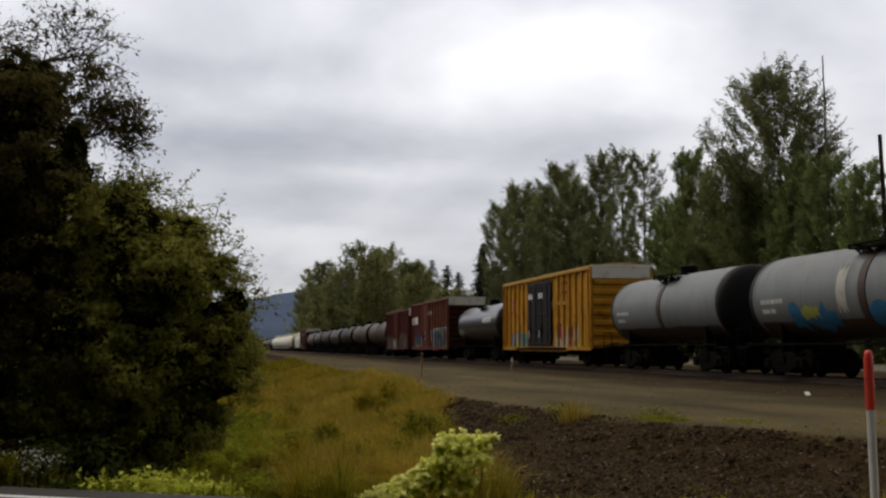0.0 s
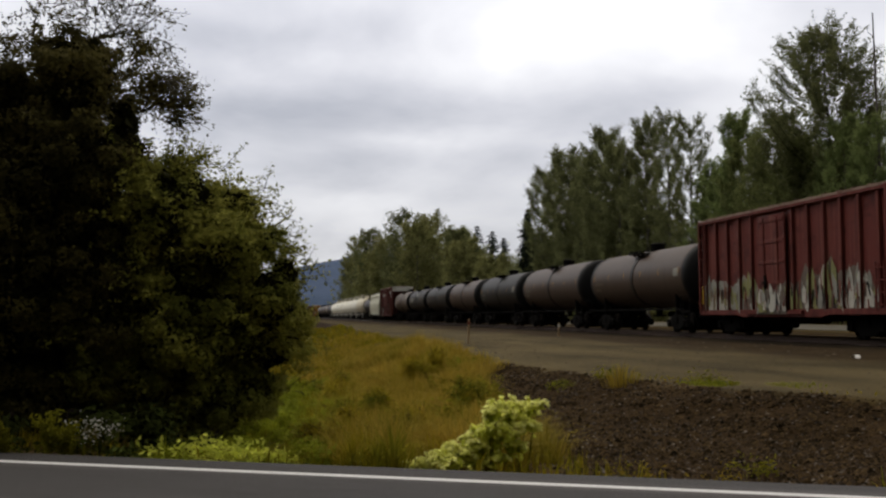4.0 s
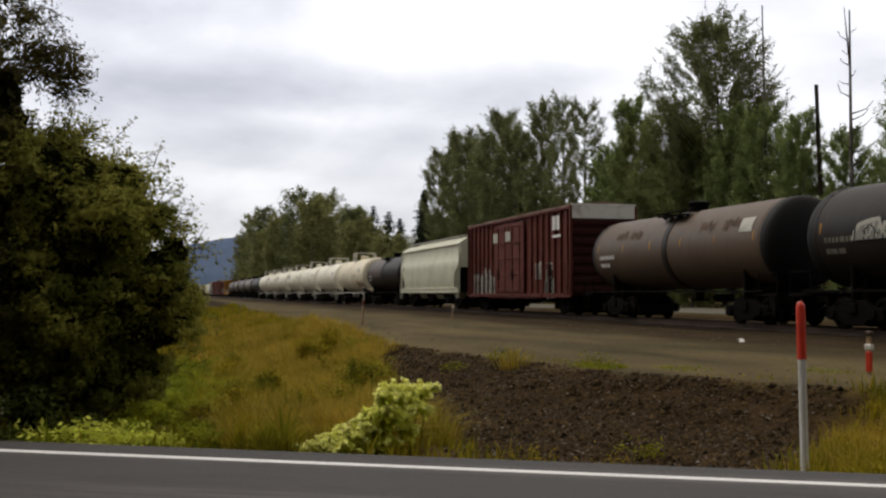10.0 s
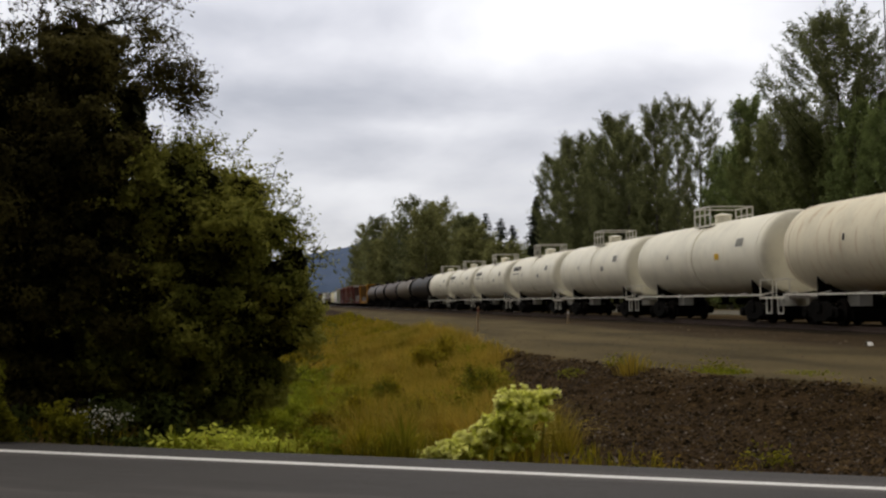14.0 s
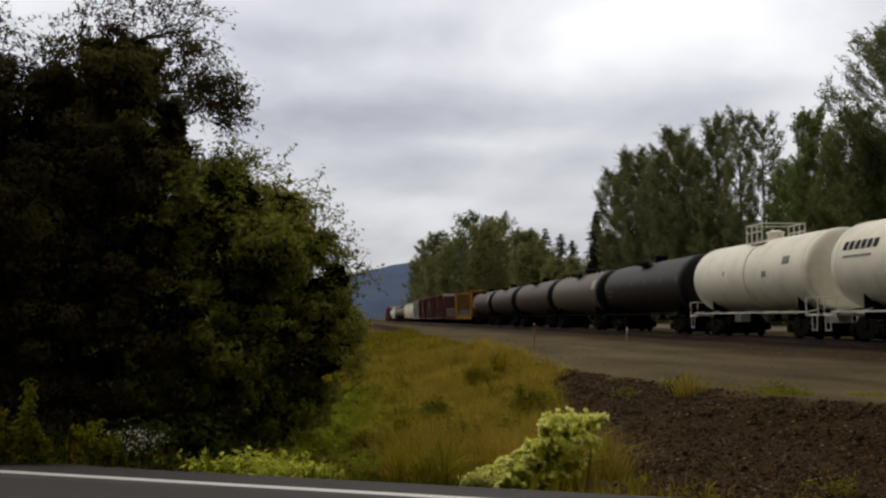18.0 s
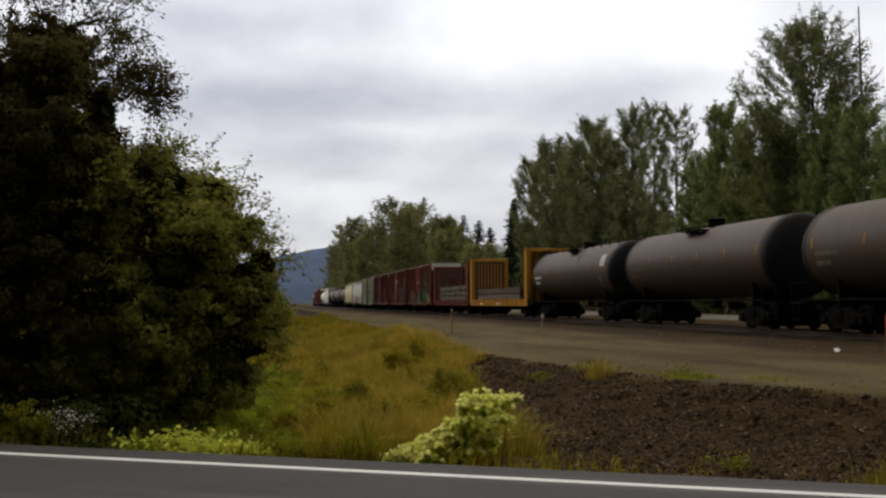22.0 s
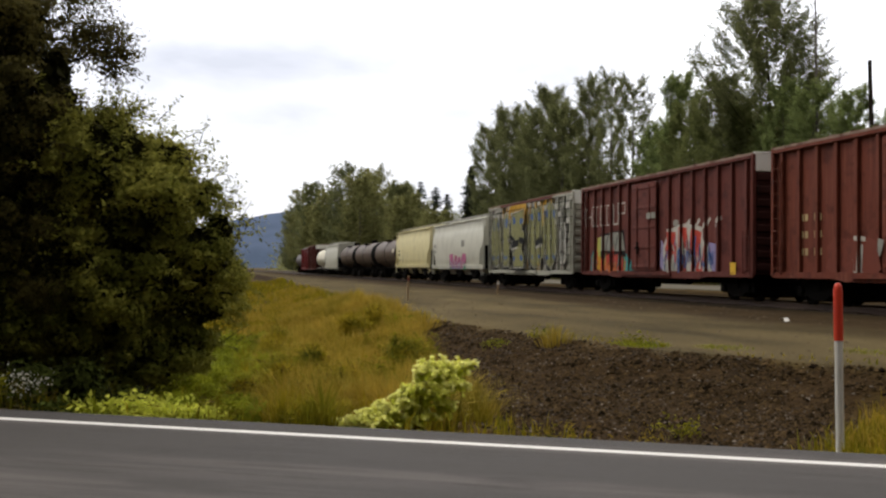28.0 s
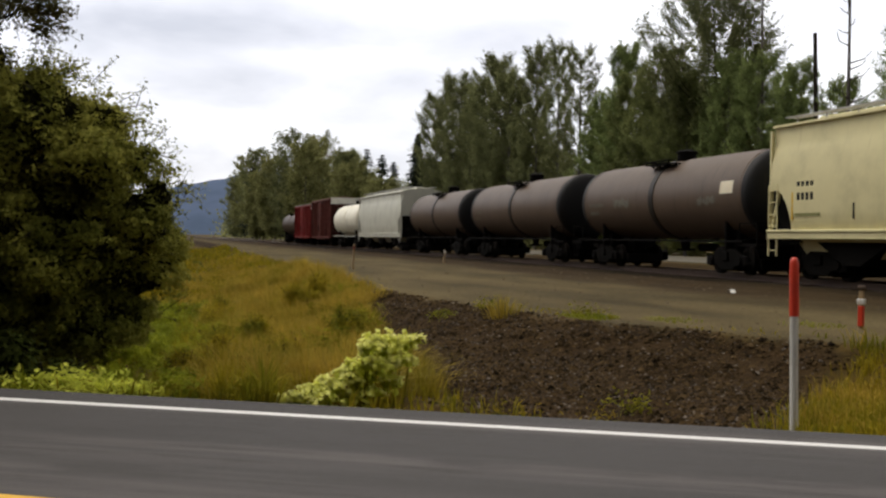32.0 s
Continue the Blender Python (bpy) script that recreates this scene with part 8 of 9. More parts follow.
piece(root, b - 8.8, 0.75, 5.6, 1.75, [("orange", [(0.28, 0.8), (0.34, 1.12), (0.40, 0.95), (0.46, 0.8)]), ("orange", [(0.84, 0.2), (0.86, 0.85), (0.94, 0.5), (1.0, 0.2)]), ("teal", [(0.0, 0.12), (0.03, 0.55), (0.14, 0.6), (0.15, 0.95), (0.24, 0.9), (0.28, 0.15)]), ("green", [(0.02, 0.15), (0.06, 0.5), (0.13, 0.5), (0.16, 0.9), (0.30, 0.82), (0.40, 0.92), (0.50, 0.8), (0.58, 0.95), (0.76, 0.98), (0.80, 0.7), (0.88, 0.55), (0.98, 0.3), (1.0, 0.05), (0.30, 0.02)]),
       ("teal", [(0.36, 0.1), (0.40, 0.7), (0.50, 0.65), (0.50, 0.1)]), ("sky", [(0.62, 0.55), (0.66, 0.82), (0.78, 0.8), (0.76, 0.5)]), ("teal", [(0.70, 0.05), (0.72, 0.4), (0.86, 0.35), (0.90, 0.05)]), ("lime", [(0.28, 0.1), (0.30, 0.25), (0.38, 0.22), (0.38, 0.1)]), ("lime", [(0.62, 0.15), (0.66, 0.28), (0.78, 0.22), (0.78, 0.12)]), ("orange", [(0.0, 0.02), (0.02, 0.14), (0.14, 0.1), (0.14, 0.0)]),
       ("black", [(0.18, 0.3), (0.22, 0.55), (0.26, 0.45), (0.23, 0.25)]), ("black", [(0.40, 0.42), (0.44, 0.6), (0.48, 0.48), (0.45, 0.35)]), ("black", [(0.58, 0.35), (0.60, 0.6), (0.66, 0.5), (0.63, 0.3)]), ("black", 0.04, [(0.05, 0.3), (0.12, 0.35)]), ("black", 0.04, [(0.30, 0.55), (0.34, 0.75)]), ("black", 0.04, [(0.52, 0.7), (0.58, 0.85)]), ("black", 0.04, [(0.80, 0.3), (0.86, 0.5)])])
shards(root, b - 8.9, 0.78, 5.4, 1.7, ("jade", "green", "teal", "jade", "mint", "amber"), 70, 56, None, (0.05, 0.15), 26, "teal", ((0, 0.5), (0.2, 0.85), (0.75, 0.95), (1, 0.3)))
shards(root, b - 1.5, 0.82, 4.6, 1.5, ("pale", "lavender", "dull_gray", "sky", "pale"), 71, 30, None, (0.03, 0.08), 16, "dull_gray", ((0, 0.5), (0.3, 0.9), (0.8, 0.9), (1, 0.6)))
# faint tall letters, slanted pale marks below them
for i, lines in enumerate(([[(0, 0), (0.1, 1), (0.9, 1), (1, 0)], [(0.05, 0.5), (0.95, 0.5)]], [[(0.5, 0), (0.5, 1)], [(0, 1), (1, 1)]], [[(0, 0), (0, 1), (1, 0.95), (1, 0.05), (0, 0)]], [[(0, 1), (0, 0.05), (1, 0), (1, 1)]], [[(0, 1), (0, 0), (1, 0.02)]])):
    piece(root, b - 10.25 - 0.86 * i, 2.82, 0.46, 1.12, [("mint", 0.06, pts) for pts in lines], name="lettering")
for d in (0.0, 0.8):
    piece(root, b - 12.0 - d, 2.55, 0.55, 0.26, [("cream", [(0.0, 0.0), (0.25, 1.0), (1.0, 1.0), (0.8, 0.0)])], name="lettering")
piece(root, b - 13.55, 2.5, 0.55, 0.45, [("teal", cloud(0.0, 1.0, 0.0, 1.0, 1))], name="overpaint")
piece(root, b - 14.4, 2.6, 0.4, 0.35, [("cream", 0.035, [(0.0, 0.0), (0.3, 1.0), (1.0, 1.0)]), ("cream", 0.035, [(0.15, 0.5), (0.7, 0.5)])], name="lettering")
piece(root, b - 14.95, 1.5, 0.7, 0.95, [("dull_gray", [(0, 0), (0, 1), (1, 1), (1, 0)])], name="overpaint")
piece(root, b - 15.75, 2.85, 0.6, 0.6, [("gray", [(0, 0.2), (0.0, 0.9), (0.5, 0.7), (1.0, 0.9), (0.9, 0.1), (0.4, 0.3)])], name="overpaint")
bars(root, "placard", b - 8.2, 2.95, (0.42, 0.42), 0.30, M["spray_gray"], x=-HALF - 0.1)
bars(root, "placard", b - 7.2, 2.85, (0.8,), 0.36, M["spray_red_brown"], x=-HALF - 0.1)
bars(root, "placard", b - 15.1, 0.95, (0.42,), 0.22, M["paint_yellow"], x=-HALF - 0.015)
bars(root, "placard", b - 15.1, 1.2, (0.42,), 0.22, M["paint_yellow"], x=-HALF - 0.015)
bars(root, "placard", b - 0.55, 0.95, (0.25,), 0.3, M["paint_yellow"], x=-HALF - 0.015)
bars(root, "placard", b - 14.3, 1.45, (0.42,), 0.36, M["spray_pale"], x=-HALF - 0.015)
root, a, b = boxcar("brown-red boxcar with silver and blue graffiti", 529.2, 545.1, "box_brown", ribs=16, door=(0.36, 0.52), ends=8, cap="box_brown")
piece(root, b - 9.6, 0.80, 6.1, 1.75, [("lavender", [(0.10, 0.1), (0.12, 0.85), (0.22, 0.8), (0.28, 0.1)]), ("azure", [(0.0, 0.0), (0.0, 0.55), (0.14, 0.62), (0.17, 0.3), (0.26, 0.35), (0.28, 0.0)]), ("pale", [(0.0, 0.5), (0.03, 0.78), (0.08, 0.82), (0.13, 0.55)]), ("pale", [(0.14, 0.4), (0.20, 0.85), (0.25, 0.2), (0.22, 0.05)]), ("lavender", [(0.26, 0.45), (0.30, 1.05), (0.40, 0.85), (0.52, 1.0), (0.57, 0.35), (0.40, 0.15)]), ("teal", [(0.30, 0.0), (0.33, 0.45), (0.45, 0.1), (0.58, 0.4), (0.60, 0.0)]),
       ("pale", [(0.32, 0.4), (0.40, 0.42), (0.44, 0.1), (0.38, 0.05)]), ("pale", [(0.42, 0.45), (0.55, 0.35), (0.50, 0.2)]), ("lavender", [(0.54, 1.05), (0.62, 1.2), (0.68, 0.75), (0.72, 1.15), (0.80, 1.1), (0.72, 0.55), (0.60, 0.45)]), ("lavender", [(0.84, 0.05), (0.86, 0.75), (0.98, 0.85), (1.0, 0.05)]), ("sky", cloud(0.60, 0.88, 0.0, 0.52, 1, 0.0, 0.25)), ("teal", [(0.62, 0.0), (0.62, 0.18), (0.86, 0.15), (0.86, 0.0)]), ("amber", [(0.76, 0.3), (0.78, 0.42), (0.84, 0.4), (0.83, 0.28)]),
       ("pale", 0.05, [(0.12, 0.1), (0.10, 0.9), (0.20, 0.88), (0.28, 0.15)]), ("pale", 0.05, [(0.27, 0.5), (0.30, 1.08), (0.40, 0.9), (0.53, 1.02), (0.56, 0.3), (0.48, 0.15)]), ("pale", 0.05, [(0.54, 1.05), (0.64, 1.22), (0.70, 0.72), (0.74, 1.2), (0.82, 1.15), (0.74, 0.6)]), ("pale", 0.045, [(0.59, 0.1), (0.62, 0.45), (0.74, 0.58), (0.87, 0.45), (0.88, 0.05)]), ("pale", 0.045, [(0.88, 0.7), (0.95, 0.9), (1.0, 0.8)]), ("black", [(0.41, 0.58), (0.44, 0.68), (0.48, 0.6), (0.45, 0.52)])])
shards(root, b - 9.6, 0.80, 6.0, 1.75, ("pale", "lavender", "pale", "sky", "azure", "lavender"), 66, 44, None, (0.03, 0.11), 26, "lavender", ((0, 0.7), (0.3, 1.0), (0.7, 1.1), (1, 0.8)))
scrawl(root, b - 7.6, 2.95, 2.6, 0.95, "pale", 58, n=14, w=0.05)
scrawl(root, b - 7.7, 3.1, 2.4, 0.8, "pale", 61, n=11, w=0.05)
scrawl(root, b - 7.8, 2.25, 1.0, 0.6, "pale", 62, n=6, w=0.045)
piece(root, b - 4.2, 0.85, 0.7, 1.05, [("pale", 0.06, [(0.1, 0.05), (0.15, 1.0), (0.8, 0.95)]), ("pale", 0.06, [(0.5, 0.0), (0.6, 0.8)]), ("pale", 0.05, [(0.1, 0.1), (0.9, 0.05)])])
for y, z, w in ((b - 5.6, 1.35, 0.3), (b - 6.4, 1.6, 0.5), (b - 7.2, 1.45, 0.25), (b - 8.2, 1.7, 0.5), (b - 9.0, 1.35, 0.3)):
    piece(root, y, z, w, 0.5, [("gray", [(0.0, 0.4), (0.2, 1.0), (1.0, 0.9), (0.7, 0.3), (0.4, 0.0)])], name="overpaint")
for d in (0.0, 0.75):
    for z in (2.45, 1.95, 1.45):
        bars(root, "lettering", b - 1.5 - d, z, (0.16, 0.16), 0.2, M["spray_cream"], x=-HALF + 0.09)
paint_on(root, [("cream", blob(b - 14.3, 3.4, 0.3, 0.3, random.Random(3), 14, 0.03))], name="emblem")
piece(root, b - 15.2, 2.9, 0.55, 1.1, [("gray", [(0.0, 0.2), (0.05, 0.9), (0.6, 1.0), (1.0, 0.8), (0.9, 0.1), (0.4, 0.0)])], name="overpaint")
piece(root, b - 15.2, 1.9, 0.55, 0.9, [("dull_gray", [(0, 0), (0, 1), (1, 1), (1, 0)])], name="overpaint")
paint_on(root, [("red_brown", blob(b - 4.2, 1.4, 1.3, 0.5, random.Random(4), 12, 0.15, 1.0))], name="overpaint")
root, a, b = boxcar("maroon boxcar with outlined letters and bright graffiti pieces", 546.4, 563.0, "box_maroon", ribs=16, door=(0.38, 0.53), ends=8)
piece(root, b - 0.9, 0.78, 5.5, 1.7, [("teal", [(0.0, 0.0), (0.02, 0.5), (0.12, 0.62), (0.16, 0.0)]), ("teal", [(0.72, 0.0), (0.74, 0.55), (0.86, 0.5), (0.92, 0.3), (1.0, 0.25), (0.95, 0.0)]), ("lime", [(0.15, 0.35), (0.17, 0.95), (0.26, 1.0), (0.27, 0.3)]), ("amber", [(0.16, 0.15), (0.19, 0.5), (0.25, 0.45), (0.25, 0.1)]), ("black", [(0.24, 0.35), (0.26, 1.05), (0.76, 1.12), (0.80, 0.45)]), ("gray", [(0.27, 0.62), (0.29, 1.0), (0.42, 1.02), (0.45, 0.62)]), ("gray", [(0.46, 0.6), (0.50, 1.08), (0.72, 1.05), (0.78, 0.6)]),
       ("red", [(0.24, 0.0), (0.25, 0.45), (0.34, 0.4), (0.42, 0.55), (0.52, 0.42), (0.62, 0.55), (0.72, 0.4), (0.80, 0.35), (0.78, 0.0)]), ("orange", [(0.30, 0.05), (0.34, 0.3), (0.60, 0.32), (0.66, 0.05)]), ("black", 0.04, [(0.36, 0.6), (0.40, 0.95)]), ("black", 0.04, [(0.58, 0.65), (0.62, 1.0)]), ("black", 0.035, [(0.40, 0.15), (0.44, 0.4)]), ("black", 0.035, [(0.60, 0.15), (0.64, 0.4)])])
piece(root, b - 8.9, 0.78, 4.9, 1.85, [("violet", [(0.0, 0.2), (0.02, 0.75), (0.10, 0.6), (0.10, 0.05)]), ("violet", [(0.84, 0.15), (0.88, 0.65), (1.0, 0.6), (0.98, 0.1)]), ("pale", [(0.06, 0.0), (0.06, 0.6), (0.18, 0.95), (0.50, 1.05), (0.76, 0.95), (0.90, 0.45), (0.82, 0.0)]), ("red", [(0.10, 0.55), (0.18, 0.9), (0.30, 0.88), (0.30, 0.4), (0.14, 0.38)]), ("red", [(0.34, 0.6), (0.40, 0.98), (0.50, 0.95), (0.54, 0.5)]), ("red", [(0.58, 0.45), (0.62, 0.92), (0.76, 0.85), (0.72, 0.4)]), ("red_brown", [(0.32, 0.05), (0.34, 0.35), (0.50, 0.3), (0.50, 0.0)]), ("red", [(0.66, 0.1), (0.70, 0.45), (0.80, 0.35), (0.78, 0.05)]),
       ("gray", [(0.12, 0.05), (0.14, 0.32), (0.30, 0.3), (0.32, 0.05)]), ("lavender", [(0.36, 0.3), (0.40, 0.55), (0.62, 0.45), (0.60, 0.25)]), ("black", 0.035, [(0.14, 0.45), (0.26, 0.55), (0.20, 0.7)]), ("black", 0.035, [(0.40, 0.15), (0.46, 0.4)]), ("black", 0.035, [(0.60, 0.3), (0.66, 0.6)]), ("pale", 0.04, [(0.10, 0.4), (0.30, 0.42), (0.24, 0.62)]), ("pale", 0.04, [(0.60, 0.15), (0.82, 0.55)])])
shards(root, b - 1.2, 0.80, 4.6, 1.6, ("teal", "red", "gray", "pale", "lime", "red"), 67, 26, None, (0.03, 0.09), 16, "red", ((0, 0.6), (0.3, 0.95), (1, 0.6)))
shards(root, b - 9.1, 0.80, 4.5, 1.8, ("pale", "red", "lavender", "pale", "azure", "red_brown"), 68, 46, None, (0.03, 0.10), 26, "azure", ((0, 0.6), (0.4, 1.0), (1, 0.6)))
paint_on(root, [("gray", blob(b - 10.4, 2.75, 0.28, 0.14, random.Random(6), 10, 0.1))], name="overpaint")
# a thin-lined word high on the side
WORD = [[[(0, 0), (0, 1)], [(1, 0), (1, 1)], [(0, 0.5), (1, 0.5)]], [[(0.5, 0), (0.5, 1)], [(0, 1), (1, 1)], [(0, 0), (1, 0)]], [[(1, 1), (0, 1), (0, 0), (1, 0)]], [[(1, 1), (0, 1), (0, 0), (1, 0)]], [[(0, 1), (0, 0), (1, 0), (1, 1)]], [[(0, 0), (0, 1), (1, 1), (1, 0.5), (0, 0.5)]]]
for i, lines in enumerate(WORD):
    piece(root, b - 0.55 - 0.82 * i, 2.95, 0.52, 0.85, [("pale", 0.032, pts) for pts in lines], name="lettering")
for i in range(4):
    paint_on(root, [("pale", stroke((b - 11.2 - 0.85 * i, 2.50), (b - 11.6 - 0.85 * i, 2.80), 0.07))], name="lettering")
bars(root, "placard", b - 8.0, 3.0, (0.4, 0.4), 0.24, M["spray_gray"], x=-HALF - 0.1)
bars(root, "placard", b - 15.05, 0.86, (0.4,), 0.4, M["paint_yellow"], x=-HALF - 0.015)
# painted all over: brick shapes, five swollen letters, a bottle
root, a, b = boxcar("boxcar painted over with silver brick shapes and large olive letters", 564.4, 580.6, "box_silver", ribs=17, door=(0.30, 0.52), ends=8)
r8 = random.Random(8)
shapes = [("amber", [(b - 2.9, 4.0), (b - 2.9, 4.58), (b - 13.0, 4.58), (b - 13.0, 4.35), (b - 9.4, 4.25), (b - 8.2, 3.4), (b - 5.2, 3.6)])]
for i in range(10):
    z = 0.98 + i * 0.37
    shapes.append(("black", stroke((b - 0.1, z), (a + 0.1, z + r8.uniform(-0.03, 0.03)), 0.024)))
    for j in range(18):
        y = b - 0.3 - (b - a - 0.6) * (j + (i % 2) * 0.5) / 18
        shapes.append(("black", stroke((y, z), (y + r8.uniform(-0.04, 0.04), z + 0.37), 0.024)))
        if r8.random() < 0.6:
            shapes.append(("pale" if j % 4 else "dull_gray", [(y - 0.05, z + 0.05), (y - 0.05, z + r8.uniform(0.2, 0.32)), (y - r8.uniform(0.3, 0.8), z + 0.31), (y - r8.uniform(0.3, 0.8), z + 0.06)]))
ROUND = [(0.5 + 0.5 * math.sin(math.tau * i / 18) * (1 - 0.06 * math.sin(i * 2.1)), 0.5 + 0.5 * math.cos(math.tau * i / 18)) for i in range(18)]
LETTERS = [
    (b - 0.6, 2.2, 1.20, 4.10, ROUND),
    (b - 3.25, 2.2, 1.20, 4.15, [(0.12, 0.0), (0.72, 0.0), (0.97, 0.10), (1.0, 0.40), (0.80, 0.50), (0.95, 0.60), (0.95, 0.88), (0.75, 1.0), (0.28, 1.0), (0.06, 0.90), (0.05, 0.56), (0.18, 0.50), (0.0, 0.40), (0.0, 0.10)]),
    (b - 5.85, 2.75, 1.15, 4.20, [(0.22, 0.0), (0.92, 0.0), (0.96, 0.20), (0.80, 0.28), (0.78, 0.44), (1.0, 0.48), (0.98, 0.62), (0.80, 0.62), (0.80, 0.74), (1.0, 0.78), (0.96, 1.0), (0.12, 0.95), (0.0, 0.80), (0.02, 0.58), (0.30, 0.50), (0.34, 0.30), (0.16, 0.24)]),
    (b - 8.85, 2.65, 1.15, 4.32, [(0.35, 0.0), (0.75, 0.02), (0.98, 0.20), (0.95, 0.38), (0.55, 0.34), (0.50, 0.44), (1.0, 0.50), (1.0, 0.86), (0.86, 1.0), (0.62, 0.92), (0.36, 1.0), (0.08, 0.88), (0.0, 0.60), (0.02, 0.28), (0.12, 0.08)]),
    (b - 11.6, 2.2, 1.12, 4.38, ROUND)]


def swollen(rear, low, wide, tall, poly, grow, dy=0.0, dz=0.0):
    return [(rear - wide * (0.5 + (u - 0.5) * (1 + 2 * grow / wide)) + dy, low + tall * (0.5 + (v - 0.5) * (1 + 2 * grow / tall)) + dz) for u, v in poly]


for rear, wide, lo, hi, poly in LETTERS:
    tall = hi - lo
    shapes.append(("black", swollen(rear, lo, wide, tall, poly, 0.06, 0.26, -0.16)))
    shapes.append(("pale", swollen(rear, lo, wide, tall, poly, 0.09)))
    shapes.append(("black", swollen(rear, lo, wide, tall, poly, 0.045)))
    shapes.append(("olive", swollen(rear, lo, wide, tall, poly, 0.0)))
    for u, v in ((0.24, 0.84), (0.76, 0.82), (0.26, 0.15), (0.76, 0.16)):
        shapes.append(("azure", blob(rear - u * wide, lo + v * tall, wide * r8.uniform(0.06, 0.13), (1.0 if v > 0.5 else 0.6) * r8.uniform(0.16, 0.36), r8, 9, 0.35)))
    for u in (0.28, 0.52, 0.76):
        shapes.append(("black", stroke((rear - u * wide, lo + 0.1 * tall), (rear - u * wide, hi - 0.1 * tall), 0.018)))
# dark bars across the middle letters, pale edges, amber drips between
shapes += [("black", stroke((b - 6.0, 2.32), (b - 7.4, 2.48), 0.17)), ("black", stroke((b - 7.6, 2.62), (b - 8.6, 2.50), 0.17)), ("pale", stroke((b - 6.0, 2.10), (b - 7.3, 2.2), 0.05)), ("black", stroke((b - 10.1, 2.35), (b - 11.3, 2.5), 0.15)), ("pale", stroke((b - 10.1, 2.14), (b - 11.3, 2.26), 0.07)),
           ("amber", stroke((b - 8.55, 3.5), (b - 8.55, 4.3), 0.10)), ("amber", stroke((b - 11.45, 3.3), (b - 11.45, 4.4), 0.08)), ("amber", stroke((b - 5.6, 3.9), (b - 5.6, 4.4), 0.12)), ("amber", stroke((b - 8.6, 1.0), (b - 8.6, 1.5), 0.05)), ("amber", stroke((b - 11.0, 0.95), (b - 11.0, 1.3), 0.06))]
by = b - 14.75
shapes += [("black", blob(by, 2.3, 0.52, 0.98, r8, 14, 0.03, 1.0)), ("pale", blob(by, 2.3, 0.46, 0.92, r8, 14, 0.03, 1.0)), ("gray", blob(by, 2.3, 0.36, 0.82, r8, 14, 0.03, 1.0)), ("black", stroke((by, 3.2), (by, 4.05), 0.16)), ("gray", stroke((by, 3.2), (by, 4.0), 0.11)),
           ("black", blob(by, 2.7, 0.2, 0.34, r8, 12, 0.03)), ("gray", blob(by, 2.7, 0.13, 0.26, r8, 12, 0.03)), ("black", stroke((by + 0.3, 1.9), (by - 0.3, 1.75), 0.06))]
paint_on(root, shapes)
bars(root, "stripe", b - 2.9, 4.60, (10.2,), 0.12, M["box_maroon"], x=-HALF - 0.055)

# two covered hoppers
root, a, b = hopper_car("pale gray-green covered hopper car with a pink graffiti piece", 582.0, 598.5, "hopper_white", top=4.42, eave=4.22, sill=(1.0, 1.3))
piece(root, b - 6.6, 0.98, 5.4, 1.15, [("green", [(0.03, 0.0), (0.06, 0.3), (0.12, 0.25), (0.14, 0.0)]), ("green", [(0.84, 0.0), (0.88, 0.25), (0.95, 0.2), (0.96, 0.0)]), ("pink", [(0.02, 0.4), (0.0, 0.9), (0.20, 0.95), (0.24, 0.45), (0.30, 0.4), (0.34, 0.85), (0.46, 0.8), (0.48, 0.4), (0.56, 0.75), (0.66, 0.72), (0.68, 0.45), (0.80, 0.95), (0.96, 0.9), (0.98, 0.4), (0.84, 0.3), (0.80, 0.05), (0.16, 0.05), (0.12, 0.35)]),
       ("violet", [(0.14, 0.0), (0.16, 0.3), (0.26, 0.35), (0.30, 0.0)]), ("lavender", [(0.30, 0.05), (0.34, 0.4), (0.44, 0.35), (0.46, 0.05)]), ("violet", [(0.50, 0.02), (0.54, 0.4), (0.66, 0.35), (0.66, 0.02)]), ("pale", 0.03, [(0.16, 0.05), (0.24, 0.4), (0.30, 0.05), (0.36, 0.45)]), ("pale", 0.03, [(0.50, 0.05), (0.58, 0.45), (0.70, 0.1)]), ("orange", 0.03, [(0.34, 0.85), (0.38, 0.55)])], x=-HALF - 0.08)
shards(root, b - 6.7, 0.98, 5.2, 1.1, ("pink", "violet", "lavender", "pink", "pale"), 69, 40, None, (0.03, 0.10), 14, "violet", ((0, 0.8), (0.3, 0.8), (0.6, 0.7), (1, 0.85)), x=-HALF - 0.085)
bars(root, "lettering", b - 0.9, 2.6, (0.5,), 0.22, M["spray_gray"], x=-HALF - 0.03)
bars(root, "lettering", b - 0.9, 2.2, (0.5,), 0.22, M["spray_gray"], x=-HALF - 0.03)
bars(root, "placard", b - 10.2, 2.4, (0.9,), 0.55, M["spray_gray"], x=-HALF - 0.03)
root, a, b = hopper_car("pale yellow covered hopper car with small black marks", 599.5, 615.7, "hopper_tan", top=4.42, eave=4.22, sill=(1.1, 1.38))
for z, widths in ((2.45, (0.14, 0.14, 0.14, 0.14)), (2.15, (0.14, 0.14, 0.14, 0.14))):
    bars(root, "lettering", b - 1.5, z, widths, 0.2, M["spray_black"], x=-HALF - 0.03)
bars(root, "lettering", b - 1.4, 1.72, (1.2,), 0.08, M["spray_olive"], x=-HALF - 0.03)
bars(root, "reflector", b - 1.25, 1.62, (0.07,), 0.85, M["paint_yellow"], x=-HALF - 0.03)
bars(root, "reflector", b - 4.0, 1.62, (0.07,), 0.4, M["spray_black"], x=-HALF - 0.03)

